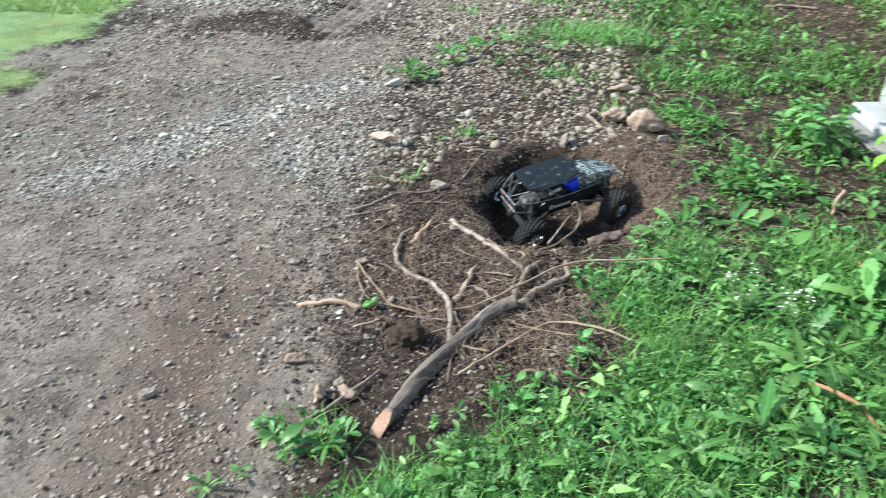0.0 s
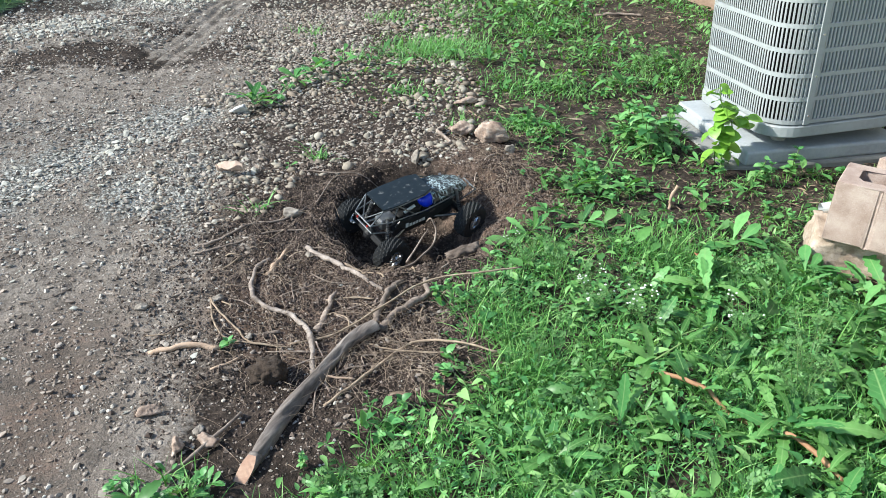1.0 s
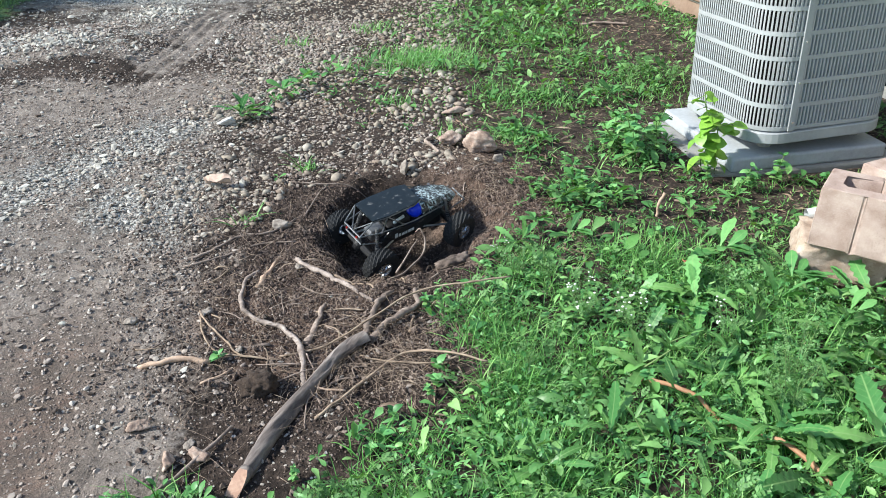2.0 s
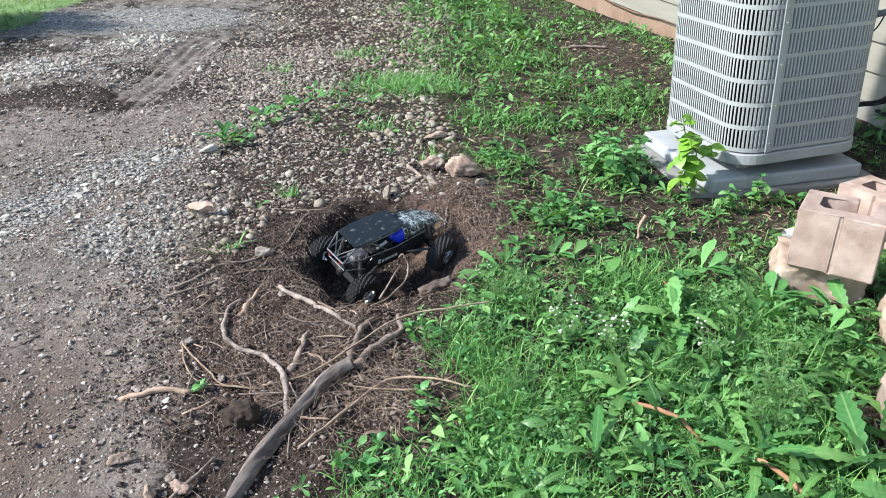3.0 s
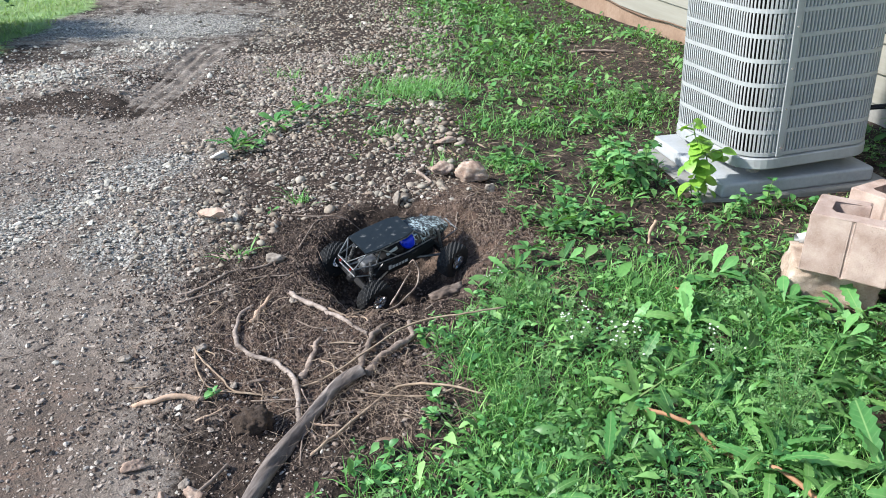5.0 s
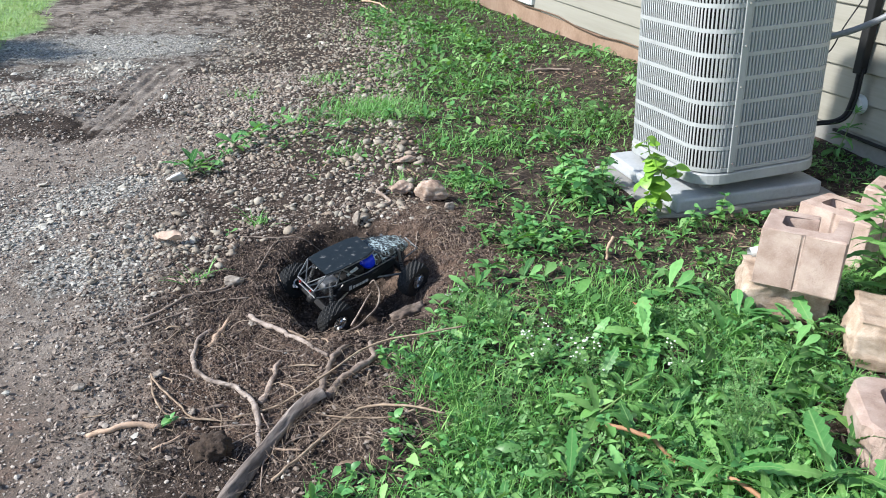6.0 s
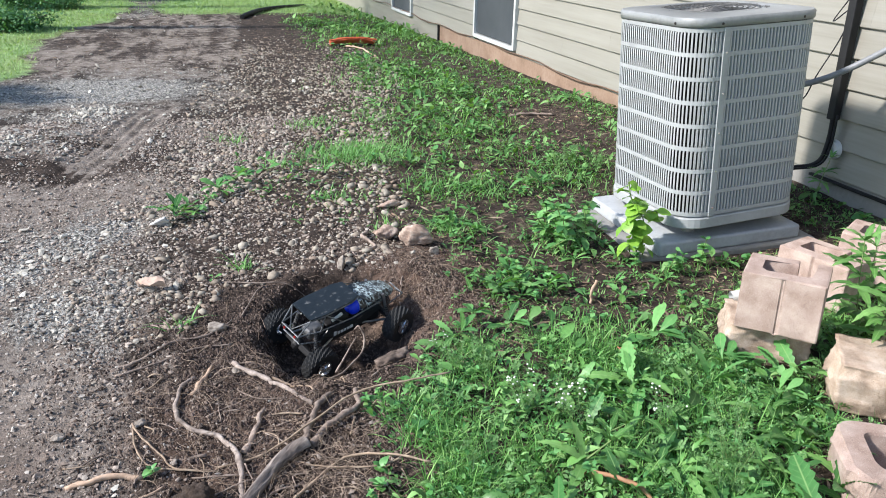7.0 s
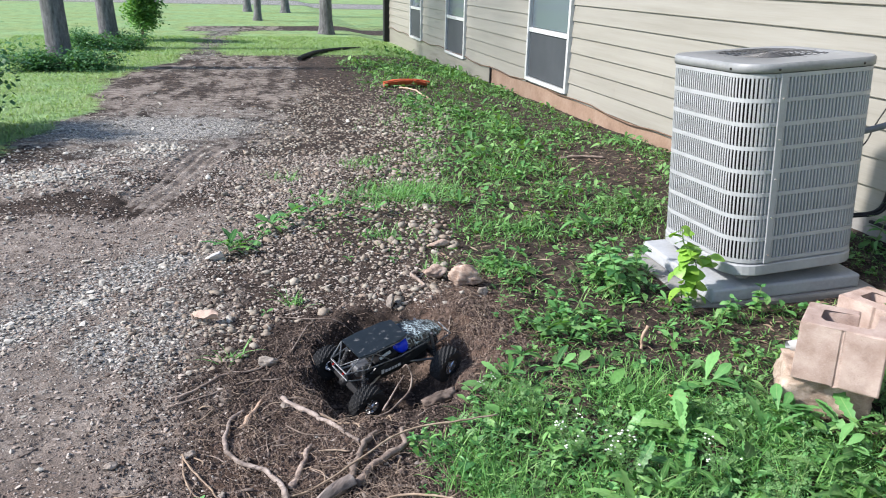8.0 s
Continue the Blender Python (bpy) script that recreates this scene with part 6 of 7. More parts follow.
n = 52000
x, y = rs0.normal(0.15, 0.30, n), rs0.normal(2.2, 0.45, n)
x[:9000], y[:9000] = rs0.normal(0.85, 0.14, 9000), rs0.normal(2.75, 0.26, 9000)
keep = (x < veg_edge(y) + 0.3) & (y > 0.9) & (x > -0.55)
xy = np.stack([x, y], -1)[keep]
rc = np.clip(rs0.lognormal(math.log(0.0026), 0.5, len(xy)), 0.0015, 0.010)
o = np.array([[1, 0, 0], [-1, 0, 0], [0, 1, 0], [0, -1, 0], [0, 0, 1], [0, 0, -1]], float)
of = np.array([[0, 2, 4], [2, 1, 4], [1, 3, 4], [3, 0, 4], [2, 0, 5], [1, 2, 5], [3, 1, 5], [0, 3, 5]])
m = len(xy)
w = o[None] * rc[:, None, None] * rs0.uniform(0.6, 1.2, (m, 6, 1))
w = np.einsum("nij,nkj->nki", turn_z(rs0.uniform(0, 6.28, m)), w) + heights(xy, rc * 0.35)[:, None]
M_CRUMB = island_surface("soil crumbs", [(0.045, 0.030, 0.023), (0.095, 0.066, 0.052), (0.15, 0.11, 0.088), (0.24, 0.185, 0.152)], 90, 1.0)
ob = arrays("soil_crumbs", w.reshape(-1, 3), (of[None] + (np.arange(m) * 6)[:, None, None]).reshape(-1, 3), M_CRUMB)
tagged(ob, "dark crumbs of dug soil round the hole", "soil", kind="stuff")

# ---------- plants ----------
def leaf_shape(n, droop, fold, form, wave=0.0, teeth=0.0):
    """A leaf of unit length along x: rows of left edge, rib and right edge (x, y, rise, fold), then quads."""
    v = []
    for k in range(n + 1):
        t = k / n
        w = {"lance": math.sin(math.pi * min(1, t * 0.93 + 0.05)) ** 0.85 * (1.15 - 0.45 * t), "ovate": math.sin(math.pi * min(1, t ** 0.75)) ** 0.7, "blade": 1 - t ** 1.6,
             "spoon": math.sin(math.pi * t ** 1.9) ** 0.8 + 0.10 * (1 - t),
             "lobed": (0.10 + 0.9 * math.sin(math.pi * min(1, t ** 1.35 * 0.97)) ** 0.75) * (0.80 + 0.20 * math.cos(2 * math.pi * 6.5 * t) * (1 - 0.5 * t))}[form]
        w = max(0.02, w) * (1 + teeth * (k % 2))
        x, z = t * (1 - 0.25 * droop * t * t), -droop * t * t * 0.75
        v += [(x, -w, z + wave * math.sin(k * 2.3), fold * w), (x, 0, z, 0), (x, w, z + wave * math.sin(k * 2.3 + 1.4), fold * w)]
    f = []
    for k in range(n):
        a = 3 * k
        f += [(a, a + 1, a + 4, a + 3), (a + 1, a + 2, a + 5, a + 4)]
    return np.array(v), np.array(f)


def place_leaves(shape, pos, yaw, pitch, length, width, roll=None):
    """Copies of one leaf shape as arrays."""
    v, f = shape
    n = len(pos)
    w = np.stack([v[None, :, 0] * length[:, None], v[None, :, 1] * width[:, None], v[None, :, 2] * length[:, None] + v[None, :, 3] * width[:, None]], -1)
    if roll is not None:
        c, s = np.cos(roll)[:, None], np.sin(roll)[:, None]
        w = np.stack([w[..., 0], w[..., 1] * c - w[..., 2] * s, w[..., 1] * s + w[..., 2] * c], -1)
    c, s = np.cos(pitch)[:, None], np.sin(pitch)[:, None]
    w = np.stack([w[..., 0] * c - w[..., 2] * s, w[..., 1], w[..., 0] * s + w[..., 2] * c], -1)
    w = np.einsum("nij,nkj->nki", turn_z(yaw), w) + pos[:, None]
    return w.reshape(-1, 3), (f[None] + (np.arange(n) * len(v))[:, None, None]).reshape(-1, 4)


def join(parts_):
    off, vs, fs = 0, [], []
    for v, f in parts_:
        vs.append(v), fs.append(f + off)
        off += len(v)
    return np.concatenate(vs), np.concatenate(fs)


def density(x, y):
    """How thickly plants cover the ground, 0 to 1."""
    d = sstep(-0.06, 0.12, x - veg_edge(y) + 0.10 * np.sin(9 * y) * np.sin(7 * x + 2))
    d = np.maximum(d, 0.45 * np.exp(-(((x + 0.34) / 0.10) ** 4 + ((y - 1.27) / 0.07) ** 4)))
    for cx, cy, rx, ry, k in ((1.58, 2.42, 0.45, 0.28, 0.85), (2.75, 5.25, 0.65, 0.55, 0.85), (0.96, 2.70, 0.16, 0.35, 0.75), (0.92, 3.62, 0.32, 0.16, 0.6), (0.30, 1.50, 0.12, 0.10, 0.7), (2.2, 2.55, 0.5, 0.2, 0.75), (1.3, 3.1, 0.22, 0.2, 0.4)):
        d = d * (1 - k * np.exp(-(((x - cx) / rx) ** 2 + ((y - cy) / ry) ** 2)))
    d = d * np.interp(y, (0, 1.95, 2.28, 3.4, 5.5, 8, 17), (1, 1, 0.27, 0.32, 0.42, 0.42, 0.5))
    d = d * sstep(0.42, 0.92, y + 0.16 * np.sin(5.3 * x) + 0.08 * np.sin(17.0 * x + 1.0))
    d = d * np.where((x > 1.80) & (x < 2.76) & (y > 2.68) & (y < 3.46), 0, 1) * (x < 3.17) * (y < 18)
    for cx, cy, r in ((1.83, 1.95, 0.19), (2.37, 2.27, 0.18), (2.70, 2.31, 0.19), (1.975, 1.545, 0.19), (1.625, 1.185, 0.20), (2.27, 1.67, 0.18)):
        d = d * (np.hypot(x - cx, y - cy) > r)
    return d


def dock_zone(x, y):
    return sstep(0.85, 1.15, x) * sstep(2.0, 1.8, y)


# leafy clumps along the house: centre, spread and height
CLUMPS = [(1.60, 5.20, 0.34, 0.32, 0.13), (1.98, 5.40, 0.34, 0.40, 0.13), (1.50, 3.93, 0.17, 0.20, 0.10), (1.10, 3.35, 0.14, 0.20, 0.06), (1.54, 3.04, 0.16, 0.15, 0.16), (1.83, 3.87, 0.18, 0.20, 0.10),
          (2.22, 4.20, 0.28, 0.35, 0.11), (1.16, 2.68, 0.20, 0.13, 0.08), (1.26, 4.02, 0.20, 0.24, 0.06), (1.72, 3.20, 0.16, 0.16, 0.14), (2.05, 2.63, 0.30, 0.05, 0.06), (1.75, 4.60, 0.40, 0.35, 0.08), (1.20, 4.55, 0.20, 0.25, 0.08)]
rq = np.random.RandomState(31)
CLUMPS += [(rq.uniform(1.4, 3.1), y, rq.uniform(0.2, 0.42), rq.uniform(0.2, 0.5), rq.uniform(0.05, 0.13)) for y in np.linspace(5.7, 12.5, 34)]
CLUMPS += [(2.95, 4.6, 0.2, 0.3, 0.08), (2.55, 3.85, 0.25, 0.2, 0.07), (2.95, 3.8, 0.2, 0.3, 0.10), (3.05, 5.6, 0.12, 0.4, 0.08), (2.5, 6.3, 0.3, 0.3, 0.08)]


def clumps(x, y):
    """Thickness and height of the clumps at x, y."""
    d, h = np.zeros_like(x), np.zeros_like(x)
    for cx, cy, rx, ry, hh in CLUMPS:
        e = np.exp(-(((x - cx) / rx) ** 2 + ((y - cy) / ry) ** 2))
        d, h = np.maximum(d, e), np.maximum(h, e * hh)
    return d, h


def sample(n, x0, x1, y0, y1, seed, power=1.0, patch=0.0, patch_scale=6.0, bias=1.0, thin=0.0):
    rs = np.random.RandomState(seed)
    x, y = rs.uniform(x0, x1, n), y0 + (y1 - y0) * rs.uniform(0, 1, n) ** bias
    p = density(x, y) ** power * (1 - patch + patch * cluster(x, y, patch_scale) ** 1.5)
    k = rs.uniform(0, 1, n) < p * (1 - thin * dock_zone(x, y))
    return np.stack([x, y], -1)[k], rs


def bare(x, y):
    """Thin places in the strip along the house, 1 where nothing thins it."""
    d = np.ones_like(x)
    for cx, cy, rx, ry, k in ((1.95, 9.45, 0.45, 0.55, 0.97), (1.55, 7.7, 0.45, 0.45, 0.85), (1.35, 9.3, 0.45, 0.8, 0.75), (2.6, 5.5, 0.35, 0.3, 0.8), (1.35, 6.4, 0.3, 0.4, 0.7), (2.3, 8.3, 0.3, 0.4, 0.6), (1.2, 11.0, 0.5, 0.9, 0.7), (2.3, 10.6, 0.4, 0.4, 0.7)):
        d = d * (1 - k * np.exp(-(((x - cx) / rx) ** 2 + ((y - cy) / ry) ** 2)))
    return d


# grass: fine near blades in tufts, and coarser tufts farther off
xy, rs = sample(300000, -0.6, 3.15, 0.45, 2.6, 51, 1.4, 0.85, 5.0, 1.0, 0.45)
xy = xy[rs.uniform(0, 1, len(xy)) < 0.14 + 0.80 * cluster(xy[:, 0] + 3, xy[:, 1], 13.0)]
n = len(xy)
tuft = (np.round(xy / 0.019) * 0.019 + 0.005 * np.sin(xy * 300))
xy = tuft + rs.normal(0, 0.0035, (n, 2))
tall = 0.55 + 0.75 * cluster(xy[:, 0], xy[:, 1] + 5, 7.0)
yaw = rs.uniform(0, 6.28, n)
sets = []
for k, shp in enumerate((leaf_shape(3, 0.45, 0.5, "blade"), leaf_shape(3, 0.9, 0.5, "blade"), leaf_shape(3, 0.15, 0.5, "blade"))):
    i = np.arange(k, n, 3)
    sets.append(place_leaves(shp, heights(xy[i], np.full(len(i), -0.004)), yaw[i], rs.uniform(0.45, 1.35, len(i)), rs.uniform(0.040, 0.115, len(i)) * tall[i], rs.uniform(0.0011, 0.0026, len(i))))
v, f = join(sets)
tagged(arrays("grass", v, f, M_GRASS), "fine fresh green grass blades among the weeds", "grass", kind="stuff")

# bright tufts on the pebbles and blades in the clumps by the house
rs = np.random.RandomState(77)
bt = np.concatenate([rs.normal(c, s, (k, 2)) for c, s, k in (((0.90, 4.80), (0.15, 0.15), 1000), ((1.14, 4.88), (0.12, 0.14), 300), ((0.74, 5.62), (0.09, 0.07), 110), ((0.20, 5.3), (0.06, 0.06), 50), ((1.29, 5.75), (0.10, 0.10), 120), ((1.65, 7.3), (0.3, 0.5), 300), ((0.40, 4.62), (0.05, 0.05), 30),
                                                             ((1.26, 3.95), (0.08, 0.12), 160), ((1.50, 3.9), (0.07, 0.1), 120), ((1.12, 3.33), (0.08, 0.08), 120), ((0.80, 3.42), (0.05, 0.03), 40), ((0.62, 3.95), (0.05, 0.05), 40), ((0.10, 3.12), (0.02, 0.02), 25), ((-0.14, 2.62), (0.02, 0.02), 20), ((2.1, 4.07), (0.15, 0.18), 260))])
n = len(bt)
v, f = place_leaves(leaf_shape(3, 0.6, 0.15, "blade"), heights(bt, np.full(n, -0.004)), rs.uniform(0, 6.28, n), rs.uniform(0.6, 1.45, n), rs.uniform(0.045, 0.125, n), rs.uniform(0.0018, 0.0036, n))
tagged(arrays("grass", v, f, M_BRIGHT), "bright light-green grass tufts on the pebbles", "grass", kind="stuff")

rs = np.random.RandomState(52)
x, y = rs.uniform(0.3, 3.15, 85000), 2.2 + 14 * rs.uniform(0, 1, 85000) ** 1.7
d, h = clumps(x, y)
k = (rs.uniform(0, 1, len(x)) < (0.10 + 0.25 * cluster(x, y, 6.0) + 0.45 * sstep(2.7, 3.0, x) + 0.8 * d * cluster(x, y, 11.0)) * (density(x, y) > 0.03) * 0.75 * bare(x, y))
x, y, h = x[k], y[k], h[k]
n = len(x)
sc = np.interp(y, (3, 8, 17), (1.0, 1.4, 2.0))
v, f = place_leaves(leaf_shape(2, 0.5, 0.2, "blade"), heights(np.stack([x, y], -1), np.full(n, -0.004)), rs.uniform(0, 6.28, n), rs.uniform(0.5, 1.4, n), (0.03 + rs.uniform(0.2, 1, n) * h) * sc ** 0.5, rs.uniform(0.0016, 0.0036, n) * sc)
tagged(arrays("grass", v, f, M_GRASS), "grass tufts along the house between weeds", "grass", kind="stuff")

# lawn across the drive
rs = np.random.RandomState(53)
y = 5.0 + 13 * rs.uniform(0, 1, 110000) ** 1.2
x = rs.uniform(-4.6, 4.0, 110000)
g, t, d, _ = covers(x, y)
k = (rs.uniform(0, 1, len(x)) < sstep(0.08, 0.9, t) * 0.9) & ((x < lawn_edge(y) + 0.1) | (y > 13.2)) & (x < 3.1)
xy = np.stack([x, y], -1)[k]
n = len(xy)
sc = np.interp(xy[:, 1], (5, 10, 18), (1.0, 1.4, 1.8))
v, f = place_leaves(leaf_shape(2, 0.5, 0.2, "blade"), heights(xy, np.full(n, -0.004)), rs.uniform(0, 6.28, n), rs.uniform(0.4, 1.3, n), rs.uniform(0.04, 0.09, n) * sc ** 0.3 * np.interp(xy[:, 1], (5, 7, 9), (1.5, 1.2, 0.8)), rs.uniform(0.0025, 0.0050, n) * sc)
tagged(arrays("lawn", v, f, M_LAWN), "bright mown lawn blades beside the drive", "lawn", kind="stuff")

# low small leaves that fill between the weeds
OV, LA, SP = leaf_shape(3, 0.35, 0.25, "ovate"), leaf_shape(4, 0.5, 0.25, "lance", 0.012), leaf_shape(4, 0.45, 0.2, "spoon")
xy, rs = sample(53000, -0.6, 3.15, 0.45, 2.6, 54, 1.3, 0.85, 6.0, 1.0, 0.3)
n = len(xy)
sets = []
hz = rs.uniform(0.0, 0.065, n) * density(xy[:, 0], xy[:, 1])
for k, shp in enumerate((OV, LA, SP)):
    i = np.arange(k, n, 3)
    m = len(i)
    ln = np.clip(rs.lognormal(math.log(0.0145), 0.45, m), 0.006, 0.048)
    sets.append(place_leaves(shp, heights(xy[i], hz[i]), rs.uniform(0, 6.28, m), rs.uniform(-0.3, 0.9, m), ln, ln * rs.uniform(0.14, 0.30, m) * (0.55 if k == 1 else 1.0), rs.normal(0, 0.45, m)))
v, f = join(sets)
tagged(arrays("ground_cover", v, f, M_LEAF, smooth=True), "low small-leaved ground cover in the weeds", "weeds", kind="stuff")


# middling leaves of many young weeds
xy, rs = sample(7000, -0.5, 3.1, 0.5, 2.6, 58, 1.3, 0.6, 8.0)
n = len(xy)
sets = []
for k, shp in enumerate((leaf_shape(6, 0.6, 0.3, "lance", 0.02), leaf_shape(6, 0.5, 0.3, "spoon", 0.015), leaf_shape(10, 0.5, 0.3, "lance", 0.01, 0.25))):
    i = np.arange(k, n, 3)
    m = len(i)
    ln = np.clip(rs.lognormal(math.log(0.036), 0.4, m), 0.018, 0.085)
    sets.append(place_leaves(shp, heights(xy[i], rs.uniform(0.01, 0.06, m)), rs.uniform(0, 6.28, m), rs.uniform(0.0, 1.1, m), ln, ln * rs.uniform(0.12, 0.22, m), rs.normal(0, 0.4, m)))
v, f = join(sets)
tagged(arrays("young_weeds", v, f, M_LEAF2, smooth=True), "young weed leaves rising through the grass", "weeds", kind="stuff")


# divided leaves: a rib with pairs of tiny leaflets
def sprig(pairs, seed):
    rs = np.random.RandomState(seed)
    k = 2 * pairs + 1
    t = np.concatenate([np.repeat(np.linspace(0.25, 0.92, pairs), 2), [0.95]])
    pos = np.stack([t, np.zeros(k), -0.3 * t * t], -1)
    yaw = np.concatenate([np.tile([0.95, -0.95], pairs), [0.0]]) + rs.normal(0, 0.12, k)
    ln = 0.34 * np.sin(np.pi * np.clip(t * 0.85 + 0.1, 0, 1)) ** 0.6 * rs.uniform(0.8, 1.1, k)
    v, f = place_leaves(leaf_shape(2, 0.2, 0.2, "ovate"), pos, yaw, rs.normal(0.15, 0.2, k), ln, ln * 0.30)
    rib = place_leaves(leaf_shape(3, 0.4, 0.1, "blade"), np.zeros((1, 3)), np.zeros(1), np.zeros(1), np.ones(1), np.full(1, 0.012))
    v, f = join([(v, f), rib])
    return np.concatenate([v, np.zeros((len(v), 1))], 1), f


xy, rs = sample(22000, -0.5, 3.0, 0.6, 2.5, 57, 1.5, 0.95, 5.0, 1.0, 0.3)
k = rs.uniform(0, 1, len(xy)) < 0.10 + 0.9 * np.maximum(np.exp(-((xy[:, 0] - 0.76) ** 2 / 0.03 + (xy[:, 1] - 2.02) ** 2 / 0.03)), np.maximum(cluster(xy[:, 0] + 1, xy[:, 1], 9.0) ** 3, 0.8 * np.exp(-((xy[:, 0] - 1.22) ** 2 / 0.02 + (xy[:, 1] - 1.34) ** 2 / 0.03))))
xy = xy[k]
n = len(xy)
ln = rs.uniform(0.022, 0.06, n)
sets = []
for k in range(3):
    i = np.arange(k, n, 3)
    sets.append(place_leaves(sprig(4 + k, k), heights(xy[i], rs.uniform(0, 0.05, len(i))), rs.uniform(0, 6.28, len(i)), rs.uniform(0.1, 1.2, len(i)), ln[i], ln[i], rs.normal(0, 0.4, len(i))))
v, f = join(sets)
tagged(arrays("divided_leaves", v, f, M_FEATHER, smooth=True), "fine divided fern-like weed leaves in grass", "weeds", kind="stuff")

# weeds along the house
rs = np.random.RandomState(55)
x, y = rs.uniform(0.15, 3.17, 125000), 2.15 + 14.5 * rs.uniform(0, 1, 125000) ** 1.7
d, h = clumps(x, y)
k = rs.uniform(0, 1, len(x)) < (0.015 + 0.20 * sstep(2.75, 3.0, x) + 0.22 * cluster(x, y, 5.0) * cluster(x + 4, y, 17.0) ** 2 + 0.95 * d * (0.06 + 0.94 * cluster(x + 2, y, 15.0) ** 2)) * (density(x, y) > 0.03) * 0.62 * bare(x, y)
x, y, h = x[k], y[k], h[k]
n = len(x)
sets = []
for k, shp in enumerate((leaf_shape(3, 0.35, 0.25, "ovate"), leaf_shape(3, 0.5, 0.25, "lance"), leaf_shape(4, 0.4, 0.2, "spoon"))):
    i = np.arange(k, n, 3)
    m = len(i)
    ln = np.clip(rs.lognormal(math.log(0.034), 0.48, m), 0.010, 0.095) * np.interp(y[i], (3, 8, 17), (0.85, 1.2, 1.9))
    sets.append(place_leaves(shp, heights(np.stack([x[i], y[i]], -1), 0.005 + h[i] * rs.uniform(0, 1, m)), rs.uniform(0, 6.28, m), rs.uniform(-0.2, 1.2, m), ln, ln * rs.uniform(0.15, 0.30, m), rs.normal(0, 0.4, m)))
v, f = join(sets)
tagged(arrays("ground_cover", v, f, M_STRIP, smooth=True), "clumpy weeds spreading along the house between pebbles", "weeds", kind="stuff")


def leaf_mesh(form, length, width, droop, fold, material, wave=0.0, teeth=0.0, n=6):
    v, f = leaf_shape(n, droop, fold, form, wave, teeth)
    v = np.stack([v[:, 0] * length, v[:, 1] * width, v[:, 2] * length + v[:, 3] * width], -1)
    me = bpy.data.meshes.new("leaf")
    me.from_pydata([tuple(q) for q in v], [], [tuple(q) for q in f])
    me.polygons.foreach_set("use_smooth", [True] * len(me.polygons))
    me.materials.append(material)
    return me


LOBED = [leaf_mesh("lobed", 1, w, d, 0.12, m, 0.012, 0, 26) for w, d, m in ((0.13, 0.5, M_DOCK), (0.11, 0.8, M_DOCK2), (0.145, 0.35, M_DOCK), (0.12, 0.65, M_DOCK2))]
LANCE = [leaf_mesh("lance", 1, 0.105, d, 0.14, m, 0.016, 0.30 * (k % 2), 11) for k, (d, m) in enumerate(((0.5, M_DOCK), (0.75, M_DOCK), (0.3, M_DOCK2), (0.65, M_DOCK2)))]
SPOON = [leaf_mesh("spoon", 1, 0.17, d, 0.25, m, 0.016, 0.06, 8) for d, m in ((0.4, M_DOCK), (0.6, M_DOCK2), (0.25, M_DOCK))]
OVATE = [leaf_mesh("ovate", 1, 0.31, d, 0.2, m, 0.006, 0, 6) for d, m in ((0.3, M_LEAF2), (0.5, M_LEAF))]
HEART = [leaf_mesh("ovate", 1, 0.40, d, 0.15, M_VINE, 0.01, 0, 6) for d in (0.3, 0.6)]


def add_leaf(parent, me, p, yaw, pitch, size, roll=0.0):
    ob = new("leaf", me)
    ob.parent = parent
    ob.matrix_basis = Matrix.Translation(p) @ Euler((roll, -pitch, yaw), "XYZ").to_matrix().to_4x4() @ Matrix.Scale(size, 4)
    return ob


def rosette(seed, shapes, count, size, rise, label, category="weed"):
    """Leaves from one crown at the ground."""
    rnd = random.Random(seed)
    w = empty("broadleaf_weed", pose(0, 0, 0), label, category, "broad-leaved weeds")
    for k in range(count):
        add_leaf(w, rnd.choice(shapes), (rnd.gauss(0, 0.006), rnd.gauss(0, 0.006), rnd.uniform(0.02, 0.05)), k * 2.4 + rnd.gauss(0, 0.3), rnd.uniform(*rise), size * rnd.uniform(0.65, 1.1), rnd.gauss(0, 0.25))
    return w


def stemmed(seed, shapes, nodes, height_, size, label, name="tall_weed", per=2, lean=0.06, material=None):
    """Leaves in pairs or whorls up one stem."""
    rnd = random.Random(seed)
    w = empty(name, pose(0, 0, 0), label, "weed", "stemmed weeds")
    top = Vector((rnd.gauss(0, lean), rnd.gauss(0, lean), height_))
    line = bend([(0, 0, -0.005), top * 0.5 + Vector((rnd.gauss(0, 0.01), rnd.gauss(0, 0.01), 0)), top], 5)
    part("stem", tube(line, [0.0035 - 0.002 * k / len(line) for k in range(len(line))], 5), material or M_STEM, w)
    for k in range(nodes):
        t = 0.18 + 0.82 * (k + 1) / nodes
        p = line[min(len(line) - 1, int(t * (len(line) - 1)))]
        for j in range(per if k < nodes - 1 else per + 2):
            add_leaf(w, rnd.choice(shapes), p, k * 1.6 + j * 2 * math.pi / per + rnd.gauss(0, 0.25), rnd.uniform(0.1, 0.6) + (0.5 if k == nodes - 1 else 0), size * rnd.uniform(0.7, 1.1) * (1 - 0.35 * t * (k == nodes - 1)), rnd.gauss(0, 0.2))
    return w


